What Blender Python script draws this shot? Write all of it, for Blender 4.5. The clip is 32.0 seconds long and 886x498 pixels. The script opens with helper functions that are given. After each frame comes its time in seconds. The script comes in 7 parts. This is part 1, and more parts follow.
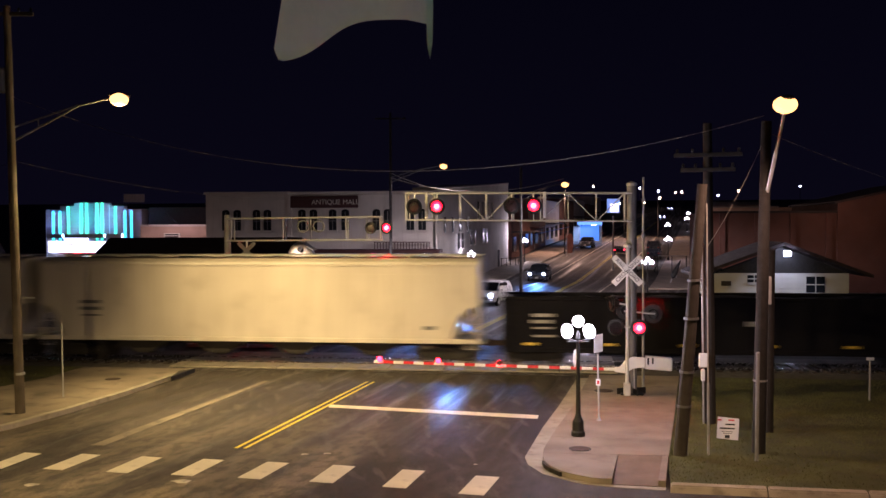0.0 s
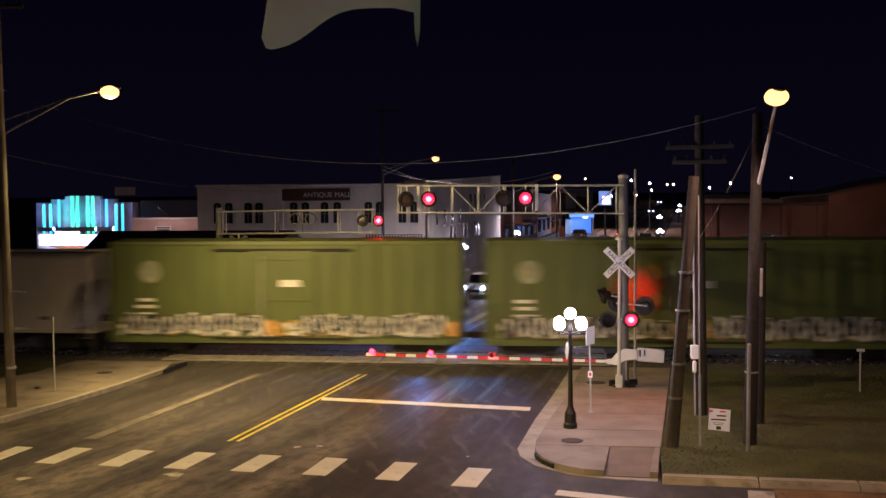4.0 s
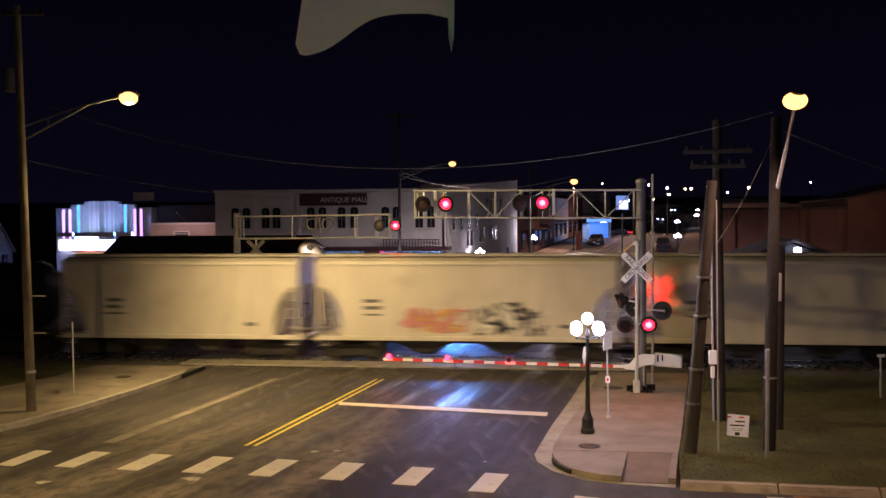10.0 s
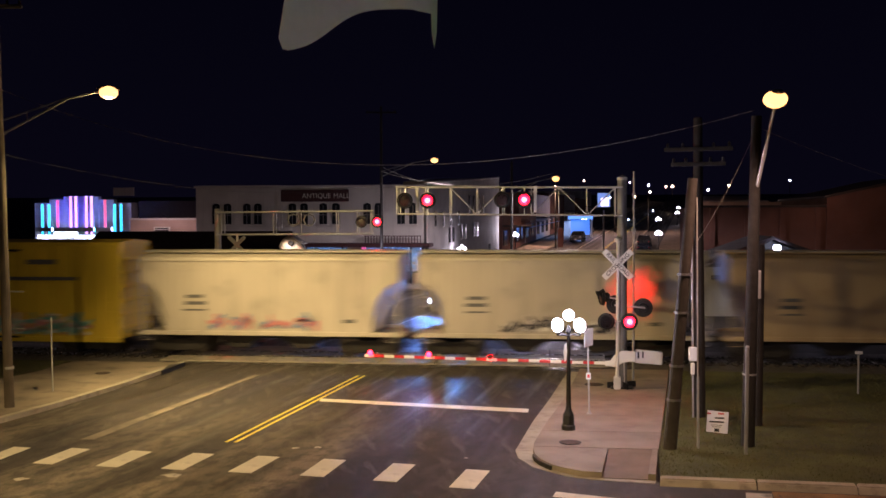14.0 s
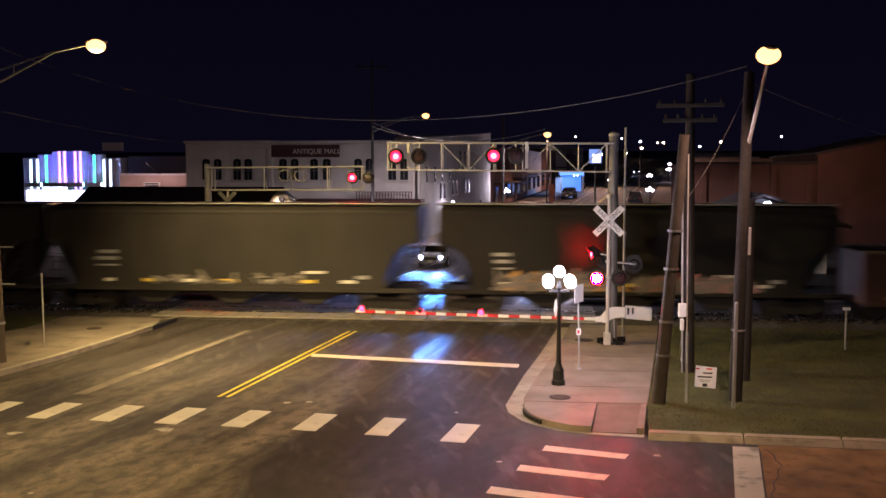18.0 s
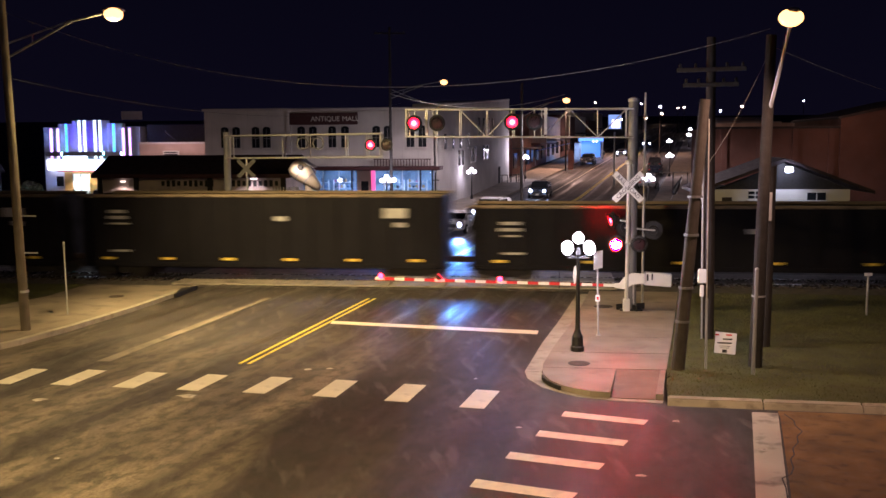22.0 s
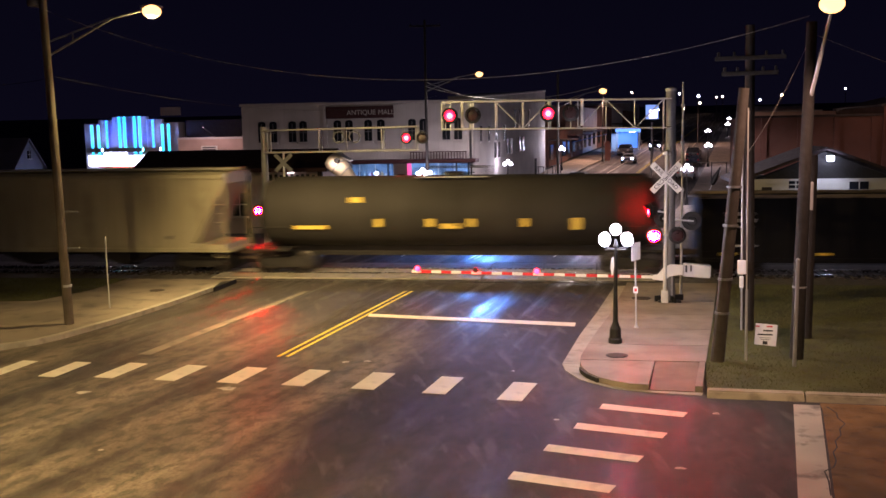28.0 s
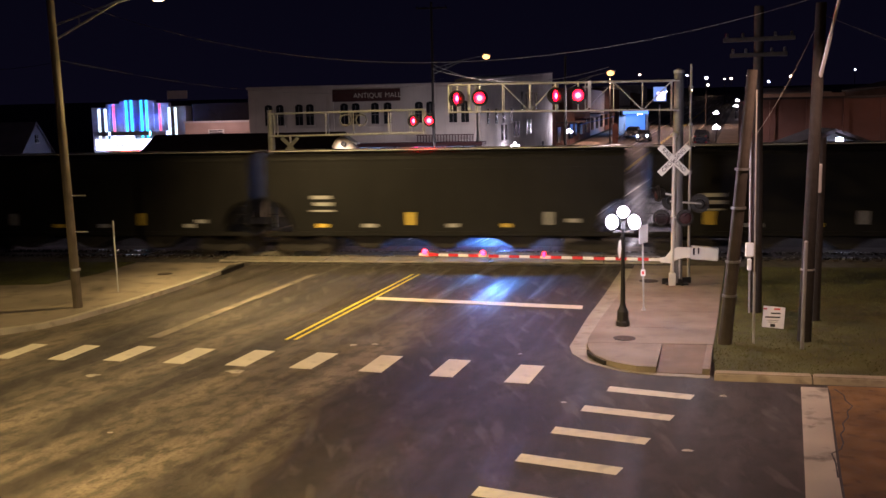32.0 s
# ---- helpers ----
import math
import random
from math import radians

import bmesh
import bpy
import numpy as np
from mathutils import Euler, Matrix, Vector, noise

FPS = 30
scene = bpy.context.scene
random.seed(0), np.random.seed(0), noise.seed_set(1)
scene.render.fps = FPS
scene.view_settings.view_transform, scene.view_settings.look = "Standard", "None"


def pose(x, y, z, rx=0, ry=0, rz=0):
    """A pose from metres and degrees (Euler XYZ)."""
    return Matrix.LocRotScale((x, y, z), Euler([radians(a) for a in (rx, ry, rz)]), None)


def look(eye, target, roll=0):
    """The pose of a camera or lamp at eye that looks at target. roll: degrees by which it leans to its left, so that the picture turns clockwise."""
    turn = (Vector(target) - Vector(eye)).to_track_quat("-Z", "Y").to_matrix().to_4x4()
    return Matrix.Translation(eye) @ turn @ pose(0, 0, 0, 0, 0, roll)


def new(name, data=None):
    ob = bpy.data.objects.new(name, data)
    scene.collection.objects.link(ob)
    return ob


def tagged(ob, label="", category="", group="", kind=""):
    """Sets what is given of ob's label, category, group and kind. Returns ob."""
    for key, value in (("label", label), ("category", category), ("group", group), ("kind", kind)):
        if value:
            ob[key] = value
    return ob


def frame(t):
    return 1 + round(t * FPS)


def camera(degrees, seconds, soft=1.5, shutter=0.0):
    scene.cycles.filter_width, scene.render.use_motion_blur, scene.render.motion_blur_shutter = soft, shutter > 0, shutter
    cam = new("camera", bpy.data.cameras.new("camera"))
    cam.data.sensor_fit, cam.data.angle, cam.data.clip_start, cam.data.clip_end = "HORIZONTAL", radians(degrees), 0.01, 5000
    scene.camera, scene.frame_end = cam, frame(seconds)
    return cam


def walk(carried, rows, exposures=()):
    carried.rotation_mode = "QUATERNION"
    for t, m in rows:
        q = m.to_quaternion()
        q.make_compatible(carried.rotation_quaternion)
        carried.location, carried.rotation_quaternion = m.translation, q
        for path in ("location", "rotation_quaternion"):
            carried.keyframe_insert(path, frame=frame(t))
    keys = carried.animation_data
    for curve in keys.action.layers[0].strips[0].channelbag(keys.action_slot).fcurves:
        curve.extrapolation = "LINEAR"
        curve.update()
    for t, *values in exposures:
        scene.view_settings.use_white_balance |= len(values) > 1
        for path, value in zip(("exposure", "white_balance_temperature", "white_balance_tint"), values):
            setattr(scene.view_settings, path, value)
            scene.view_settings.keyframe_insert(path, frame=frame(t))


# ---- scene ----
# camera: held at an upper window, turning a little
EYE = (0.0, 0.0, 6.2)
cam = camera(49.52, 32.0, soft=1.5, shutter=0.8)
TURNS = [
    (0.0, 88.55, 0.20, 6.99), (0.5, 88.43, 0.18, 6.83), (1.0, 88.29, 0.21, 6.73),
    (1.5, 88.18, 0.23, 6.66), (2.0, 88.09, 0.20, 6.58), (2.5, 88.07, 0.26, 6.51),
    (3.0, 88.11, 0.29, 6.50), (3.5, 88.14, 0.29, 6.50), (5.5, 87.83, 0.34, 6.88),
    (6.0, 87.78, 0.31, 7.13), (6.5, 87.77, 0.26, 7.35), (7.0, 87.81, 0.21, 7.47),
    (7.5, 87.88, 0.18, 7.55), (8.0, 87.95, 0.22, 7.61), (8.5, 88.01, 0.29, 7.66),
    (9.0, 88.09, 0.40, 7.67), (9.5, 88.24, 0.39, 7.61), (10.0, 88.40, 0.36, 7.52),
    (10.5, 88.54, 0.22, 7.42), (11.0, 88.60, 0.15, 7.28), (11.5, 88.56, 0.09, 7.11),
    (12.0, 88.53, 0.06, 6.96), (12.5, 88.56, 0.13, 6.78), (13.0, 88.58, 0.15, 6.61),
    (13.5, 88.50, 0.21, 6.52), (14.0, 88.19, 0.14, 6.44), (14.5, 87.42, -0.11, 6.67),
    (16.5, 86.58, 0.12, 6.73), (17.0, 86.34, 0.08, 6.51), (17.5, 86.01, 0.04, 6.20),
    (18.0, 85.57, 0.01, 5.92), (18.5, 85.15, 0.11, 5.85), (19.0, 84.75, 0.11, 5.92),
    (19.5, 84.42, 0.00, 6.04), (20.0, 84.13, -0.10, 6.11), (20.5, 83.92, -0.10, 6.21),
    (21.0, 83.78, 0.03, 6.40), (21.5, 83.67, 0.21, 6.68), (22.0, 83.61, 0.37, 7.01),
    (22.5, 83.51, 0.52, 7.30), (23.0, 83.37, 0.74, 7.50), (23.5, 83.21, 0.92, 7.62),
    (24.0, 83.10, 1.17, 7.72), (24.5, 83.12, 1.31, 7.89), (25.0, 83.31, 1.33, 8.12),
    (25.5, 83.62, 1.24, 8.38), (27.5, 83.50, 1.01, 9.11), (28.0, 83.19, 0.99, 9.13),
    (28.5, 82.96, 0.98, 9.14), (29.0, 82.73, 1.06, 9.14), (29.5, 82.52, 1.12, 9.14),
    (30.0, 82.35, 1.25, 9.12), (30.5, 82.20, 1.32, 9.12), (31.0, 82.14, 1.31, 9.19),
    (31.5, 82.13, 1.27, 9.31), (32.0, 82.19, 1.15, 9.54),
]
walk(cam, [(t, pose(*EYE, rx, ry, rz)) for t, rx, ry, rz in TURNS], exposures=[(0, -0.1, 5720, 37), (1.5, -0.35, 5720, 37), (5, -0.3, 5720, 37), (9, -0.4, 5720, 37), (14, -0.3, 5720, 37), (17, -0.11, 5720, 37), (20, 0.17, 5720, 37), (28, 0.08, 5720, 37), (30, -0.14, 5720, 37), (32, -0.08, 5720, 37)])


# world: a black-blue night sky
world = bpy.data.worlds.new("night_sky")
scene.world = world
world.use_nodes = True
wn = world.node_tree
wbg = wn.nodes["Background"]
wtc = wn.nodes.new("ShaderNodeTexCoord")
wsep = wn.nodes.new("ShaderNodeSeparateXYZ")
wramp = wn.nodes.new("ShaderNodeValToRGB")
wn.links.new(wtc.outputs["Generated"], wsep.inputs[0])
wn.links.new(wsep.outputs["Z"], wramp.inputs[0])
wn.links.new(wramp.outputs[0], wbg.inputs["Color"])
wramp.color_ramp.elements[0].color = (0.0029, 0.0025, 0.0058, 1)
wramp.color_ramp.elements[1].position = 0.35
wramp.color_ramp.elements[1].color = (0.0011, 0.001, 0.0031, 1)
wbg.inputs["Strength"].default_value = 1.0

SODIUM = (1.0, 0.63, 0.36)
WHITE = (1.0, 0.93, 0.86)
COOL = (0.72, 0.86, 1.0)


def lamp(kind, at, watts, color, radius=0.1, target=None, cone=150, blend=0.6):
    d = bpy.data.lights.new("lamp", kind)
    d.energy, d.color = watts, color
    if kind == "AREA":
        d.size = radius
    else:
        d.shadow_soft_size = radius
    if kind == "SPOT":
        d.spot_size, d.spot_blend = radians(cone), blend
    ob = new("lamp", d)
    ob.matrix_world = look(at, target) if target else Matrix.Translation(at)
    return ob


L_LEFT, L_RIGHT, L_FAR = (-14.55, 30.45, 10.05), (5.22, 23.3, 8.5), (-9.65, 79.9, 10.55)
# unseen lamp above the near wall, added to brighten the near-left road
L_NEAR_ADDED = (-9.5, 3.2, 8.55)
GOLD = (1.0, 0.745, 0.23)
FARGOLD = (1.0, 0.88, 0.74)
lamp("POINT", L_LEFT, 300, GOLD, 0.12)
lamp("SPOT", L_LEFT, 2400, GOLD, 0.12, (-16.0, 27.5, 0), 100, 0.6)
lamp("SPOT", L_LEFT, 1700, GOLD, 0.12, (-15.5, 62.0, 3.6), 62, 0.6)
lamp("SPOT", L_NEAR_ADDED, 21500, GOLD, 0.12, (-8.8, 13.0, 0), 84, 0.8)
lamp("SPOT", L_LEFT, 13800, GOLD, 0.12, (-7.0, 36.8, 0), 128, 1.0)
lamp("SPOT", L_RIGHT, 1500, SODIUM, 0.12, (4.2, 24.0, 0), 150, 0.75)
lamp("SPOT", L_FAR, 1400, FARGOLD, 0.2, (-10.5, 81.0, 0), 168, 0.4)
lamp("SPOT", (0.4, 79.9, 8.95), 7300, FARGOLD, 0.2, (0.2, 79.5, 0), 174, 0.2)



# ---- materials ----
def mat(name, color, rough=0.6, metal=0.0, var=0.25, scale=6.0, fine=60.0, bump=0.0, streak=0.0, rvar=0.12, dark=(0.02, 0.016, 0.012), stain=0.0, rnd=0.0):
    """A worn surface: two scales of tone, streaks that run down, stains, and a fine relief."""
    m = bpy.data.materials.new(name)
    m.use_nodes = True
    nt = m.node_tree
    N, L = nt.nodes, nt.links
    b = N["Principled BSDF"]
    b.inputs["Metallic"].default_value = metal
    tc = N.new("ShaderNodeTexCoord")

    def noi(sc, detail=4.0, stretch=None):
        n = N.new("ShaderNodeTexNoise")
        n.inputs["Scale"].default_value, n.inputs["Detail"].default_value = sc, detail
        if stretch:
            mp = N.new("ShaderNodeMapping")
            mp.inputs["Scale"].default_value = stretch
            L.new(tc.outputs["Object"], mp.inputs[0])
            L.new(mp.outputs[0], n.inputs["Vector"])
        else:
            L.new(tc.outputs["Object"], n.inputs["Vector"])
        return n.outputs["Fac"]

    def ramp(src, a, b2, lo=0.0, hi=1.0):
        r = N.new("ShaderNodeMapRange")
        r.inputs["From Min"].default_value, r.inputs["From Max"].default_value = a, b2
        r.inputs["To Min"].default_value, r.inputs["To Max"].default_value = lo, hi
        L.new(src, r.inputs["Value"])
        return r.outputs[0]

    def mix(fac, a, c, blend="MIX"):
        x = N.new("ShaderNodeMix")
        x.data_type, x.blend_type = "RGBA", blend
        if hasattr(fac, "links"):
            L.new(fac, x.inputs["Factor"])
        else:
            x.inputs["Factor"].default_value = fac
        for slot, v in ((6, a), (7, c)):
            if hasattr(v, "links"):
                L.new(v, x.inputs[slot])
            else:
                x.inputs[slot].default_value = (*v, 1)
        return x.outputs[2]

    big, small = noi(scale * 0.25), noi(scale)
    light = tuple(min(1, c * (1 + var)) for c in color)
    deep = tuple(c * (1 - var) for c in color)
    c1 = mix(ramp(big, 0.3, 0.7), deep, light)
    c1 = mix(ramp(small, 0.35, 0.75, 0, 0.6 * var), c1, deep)
    if streak:
        c1 = mix(ramp(noi(1.0, 6.0, (5.0, 5.0, 0.25)), 0.5, 0.8, 0, streak), c1, dark)
    if stain:
        c1 = mix(ramp(noi(scale * 0.6, 8.0), 0.54, 0.68, 0, stain), c1, dark)
    if rnd:
        oi = N.new("ShaderNodeObjectInfo")
        hs = N.new("ShaderNodeHueSaturation")
        L.new(ramp(oi.outputs["Random"], 0, 1, 1 - rnd, 1 + rnd), hs.inputs["Value"])
        L.new(c1, hs.inputs["Color"])
        c1 = hs.outputs[0]
    L.new(c1, b.inputs["Base Color"])
    L.new(ramp(small, 0.3, 0.7, max(0.03, rough - rvar), min(1, rough + rvar)), b.inputs["Roughness"])
    if bump:
        bp = N.new("ShaderNodeBump")
        bp.inputs["Strength"].default_value, bp.inputs["Distance"].default_value = bump, 0.02
        L.new(noi(fine, 6.0), bp.inputs["Height"])
        L.new(bp.outputs[0], b.inputs["Normal"])
    return m


def glow(name, color, strength):
    m = bpy.data.materials.new(name)
    m.use_nodes = True
    b = m.node_tree.nodes["Principled BSDF"]
    b.inputs["Base Color"].default_value = (0.2, 0.2, 0.2, 1)
    b.inputs["Emission Color"].default_value = (*color, 1)
    b.inputs["Emission Strength"].default_value = strength
    return m


def glass(name, color=(0.9, 0.95, 1.0), rough=0.03, alpha=0.25):
    m = bpy.data.materials.new(name)
    m.use_nodes = True
    b = m.node_tree.nodes["Principled BSDF"]
    b.inputs["Base Color"].default_value = (*color, 1)
    b.inputs["Roughness"].default_value = rough
    b.inputs["Alpha"].default_value = alpha
    return m


def wet_asphalt(name="asphalt", run=0.14, gloss=0.32):
    """Old asphalt, damp in patches: pale worn wheel paths, dark seams, gloss where it is wet."""
    m = mat(name, (0.054, 0.045, 0.038), 0.5, 0, 0.3, 1.2, 90, 0.5)
    nt = m.node_tree
    N, L = nt.nodes, nt.links
    b = N["Principled BSDF"]
    tc = N.new("ShaderNodeTexCoord")
    old = b.inputs["Base Color"].links[0].from_socket

    def noi(sc, stretch, detail=5.0, rot=0.0):
        turn = N.new("ShaderNodeMapping")
        turn.inputs["Rotation"].default_value = (0, 0, rot)
        mp = N.new("ShaderNodeMapping")
        mp.inputs["Scale"].default_value = stretch
        n = N.new("ShaderNodeTexNoise")
        n.inputs["Scale"].default_value, n.inputs["Detail"].default_value = sc, detail
        L.new(tc.outputs["Object"], turn.inputs[0])
        L.new(turn.outputs[0], mp.inputs[0])
        L.new(mp.outputs[0], n.inputs["Vector"])
        return n.outputs["Fac"]

    def ramp(src, a, c, lo=0.0, hi=1.0):
        r = N.new("ShaderNodeMapRange")
        r.inputs["From Min"].default_value, r.inputs["From Max"].default_value = a, c
        r.inputs["To Min"].default_value, r.inputs["To Max"].default_value = lo, hi
        L.new(src, r.inputs["Value"])
        return r.outputs[0]

    def mixc(fac, a, c):
        x = N.new("ShaderNodeMix")
        x.data_type = "RGBA"
        L.new(fac, x.inputs["Factor"])
        L.new(a, x.inputs[6])
        x.inputs[7].default_value = (*c, 1)
        return x.outputs[2]

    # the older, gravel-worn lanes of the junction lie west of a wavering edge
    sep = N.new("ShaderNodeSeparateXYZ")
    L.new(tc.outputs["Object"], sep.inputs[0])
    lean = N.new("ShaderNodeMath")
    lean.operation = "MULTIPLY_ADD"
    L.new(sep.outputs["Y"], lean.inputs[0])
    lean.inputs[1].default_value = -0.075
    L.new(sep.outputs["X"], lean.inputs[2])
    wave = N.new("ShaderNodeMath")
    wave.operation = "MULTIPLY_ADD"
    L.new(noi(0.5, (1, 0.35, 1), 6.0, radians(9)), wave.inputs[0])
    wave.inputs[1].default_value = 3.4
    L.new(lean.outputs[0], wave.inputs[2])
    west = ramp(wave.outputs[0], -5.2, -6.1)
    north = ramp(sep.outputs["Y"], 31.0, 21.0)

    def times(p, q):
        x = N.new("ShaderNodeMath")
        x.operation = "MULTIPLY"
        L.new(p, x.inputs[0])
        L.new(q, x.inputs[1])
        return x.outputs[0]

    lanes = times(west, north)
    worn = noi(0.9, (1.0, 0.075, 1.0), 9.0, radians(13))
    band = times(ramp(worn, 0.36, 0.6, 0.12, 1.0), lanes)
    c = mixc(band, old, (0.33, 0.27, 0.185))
    grit = noi(17.0, (1, 0.7, 1), 6.0, radians(14))
    c = mixc(times(ramp(grit, 0.45, 0.7, 0, 0.45), ramp(lanes, 0, 1, 0.25, 1.0)), c, (0.045, 0.042, 0.036))
    haze = noi(0.9, (1, 0.35, 1), 9.0, radians(20))
    c = mixc(ramp(haze, 0.52, 0.7, 0, 0.45), c, (0.105, 0.088, 0.07))
    blot = noi(0.6, (1, 0.4, 1), 8.0)
    c = mixc(ramp(blot, 0.52, 0.66, 0, 0.6), c, (0.032, 0.029, 0.027))
    mottle = noi(3.2, (1, 0.55, 1), 10.0, radians(11))
    c = mixc(ramp(mottle, 0.46, 0.6, 0, 0.5), c, (0.03, 0.027, 0.024))
    scuff = noi(2.4, (1, 0.22, 1), 12.0, radians(-16))
    c = mixc(ramp(scuff, 0.56, 0.66, 0, 0.45), c, (0.15, 0.13, 0.105))
    speck = noi(45.0, (1, 1, 1), 3.0)
    c = mixc(ramp(speck, 0.62, 0.72, 0, 0.55), c, (0.26, 0.235, 0.2))
    L.new(c, b.inputs["Base Color"])
    # damp wheel tracks in the lanes before the crossing, drier towards the junction
    wet = noi(0.8, (1.6, run, 1), 5.0, radians(7.5))
    damp = times(ramp(wet, 0.48, 0.66), ramp(sep.outputs["Y"], 24.0, 33.0, 0.35, 1.0))
    L.new(ramp(damp, 0, 1, 0.75, gloss), b.inputs["Roughness"])
    b.inputs["Specular IOR Level"].default_value = 0.35
    return m


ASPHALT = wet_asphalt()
ASPHALT_FAR = wet_asphalt("asphalt_main_street", 0.012, 0.36)
CONCRETE = mat("concrete", (0.27, 0.22, 0.17), 0.8, 0, 0.25, 3.0, 120, 0.35, stain=0.35, dark=(0.12, 0.1, 0.08))
CONCRETE_B = mat("stained_concrete", (0.23, 0.19, 0.14), 0.85, 0, 0.28, 2.0, 120, 0.35, stain=0.5, dark=(0.07, 0.06, 0.045))
KERB = mat("kerb_concrete", (0.36, 0.325, 0.255), 0.8, 0, 0.2, 5.0, 120, 0.4, stain=0.4, dark=(0.14, 0.12, 0.09))
BRICKRED = mat("ramp_concrete", (0.19, 0.14, 0.1), 0.8, 0, 0.2, 6.0, 90, 0.4)
DIRTPAVE = mat("red_gravel", (0.2, 0.108, 0.03), 0.85, 0, 0.35, 5.0, 90, 0.8, stain=0.4)
EARTH = mat("earth", (0.035, 0.032, 0.025), 0.95, 0, 0.35, 1.5, 60, 0.6)
LAWN = mat("lawn", (0.07, 0.074, 0.016), 0.95, 0, 0.4, 3.0, 80, 0.9, stain=0.5, dark=(0.05, 0.04, 0.02))
BALLAST = mat("ballast", (0.09, 0.08, 0.07), 0.95, 0, 0.4, 14.0, 40, 1.0)
PAINT = mat("road_paint_white", (0.74, 0.69, 0.54), 0.65, 0, 0.12, 4.0, 80, 0.4, stain=0.28, dark=(0.2, 0.18, 0.15))
YELLOWP = mat("road_paint_yellow", (0.74, 0.58, 0.015), 0.6, 0, 0.12, 5.0, 80, 0.4, stain=0.3, dark=(0.1, 0.08, 0.03))
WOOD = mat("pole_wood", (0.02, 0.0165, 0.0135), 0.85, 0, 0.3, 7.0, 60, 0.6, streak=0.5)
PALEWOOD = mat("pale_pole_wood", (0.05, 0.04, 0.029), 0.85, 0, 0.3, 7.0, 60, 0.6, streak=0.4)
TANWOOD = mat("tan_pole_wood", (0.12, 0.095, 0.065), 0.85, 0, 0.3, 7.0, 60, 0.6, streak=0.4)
MASTGREY = mat("mast_steel", (0.17, 0.17, 0.17), 0.5, 0.3, 0.2, 5.0, 60, 0.2, streak=0.3)
GALV = mat("galvanised", (0.36, 0.36, 0.36), 0.5, 0.15, 0.15, 9.0, 90, 0.1)
ALU = mat("aluminium", (0.55, 0.55, 0.54), 0.45, 0.15, 0.1, 8.0, 90, 0.1)
BLACKM = mat("black_paint", (0.012, 0.012, 0.012), 0.45, 0.2, 0.2, 9.0, 90, 0.2)
WHITEP = mat("white_paint", (0.75, 0.75, 0.72), 0.45, 0, 0.06, 8.0, 90, 0.1)
REDP = mat("red_reflective", (0.55, 0.03, 0.03), 0.4, 0, 0.1, 8.0)
STEEL = mat("rail_steel", (0.35, 0.34, 0.33), 0.25, 1.0, 0.2, 8.0)
IRON = mat("cast_iron", (0.03, 0.028, 0.026), 0.6, 0.5, 0.3, 12.0, 90, 0.3)
RUST = mat("rusty_iron", (0.07, 0.045, 0.032), 0.75, 0.3, 0.35, 9.0, 70, 0.5)
SODIUM_LENS = glow("sodium_lens", (1.0, 0.5, 0.115), 3.6)
GLOBE = glow("lit_globe", (1.0, 0.96, 0.93), 30)
# lens graded from hot core to deep red rim, imitating a glow halo
RED_ON = glow("red_lens_halo", (1.0, 0.004, 0.016), 7)
RED_MID = glow("red_lens_inner", (1.0, 0.012, 0.014), 20)
RED_CORE = glow("red_lens_core", (1.0, 0.0035, 0.0016), 800)
RED_GATE = glow("red_gate_lens", (1.0, 0.004, 0.006), 60)
RED_BEAM = glow("red_lens_beam", (1.0, 0.00225, 0.0002), 8000)
RED_OFF = mat("red_lens_dark", (0.03, 0.006, 0.007), 0.35, 0, 0.1, 9.0)
COOL_ON = glow("cool_lamp", (0.75, 0.88, 1.0), 60)
HEAD_ON = glow("headlight_lit", (0.62, 0.8, 1.0), 40)
DARKCABLE = mat("dark_cable", (0.03, 0.028, 0.025), 0.6, 0, 0.2, 6.0)
CABLE = mat("cable", (0.42, 0.39, 0.33), 0.6, 0, 0.2, 6.0)



# ---- mesh helpers ----
def box(bm, c, s, rz=0.0, bev=0.0):
    g = bmesh.ops.create_cube(bm, size=1.0, matrix=Matrix.Translation(c) @ Matrix.Rotation(radians(rz), 4, "Z") @ Matrix.Diagonal((*s, 1)))
    if bev:
        es = list({e for v in g["verts"] for e in v.link_edges})
        bmesh.ops.bevel(bm, geom=es, offset=bev, segments=1, affect="EDGES")
    return bm


def rod(bm, a, b, r, r2=None, n=10, cap=True):
    a, b = Vector(a), Vector(b)
    d = b - a
    m = Matrix.Translation((a + b) / 2) @ d.to_track_quat("Z", "Y").to_matrix().to_4x4()
    bmesh.ops.create_cone(bm, cap_ends=cap, segments=n, radius1=r, radius2=r if r2 is None else r2, depth=d.length, matrix=m)
    return bm


def ball(bm, c, r, squash=1.0, u=14, v=9):
    bmesh.ops.create_uvsphere(bm, u_segments=u, v_segments=v, radius=r, matrix=Matrix.Translation(c) @ Matrix.Diagonal((1, 1, squash, 1)))
    return bm


def prism(bm, pts, lo, hi, axis="z"):
    """Extrude an outline. axis z: outline in x, y; axis y: outline in x, z; axis x: outline in y, z."""
    def put(p, h):
        return {"z": (p[0], p[1], h), "y": (p[0], h, p[1]), "x": (h, p[0], p[1])}[axis]
    a = [bm.verts.new(put(p, lo)) for p in pts]
    b = [bm.verts.new(put(p, hi)) for p in pts]
    n = len(pts)
    bm.faces.new(a), bm.faces.new(b)
    for i in range(n):
        bm.faces.new((a[i], a[(i + 1) % n], b[(i + 1) % n], b[i]))
    bmesh.ops.recalc_face_normals(bm, faces=bm.faces)
    return bm


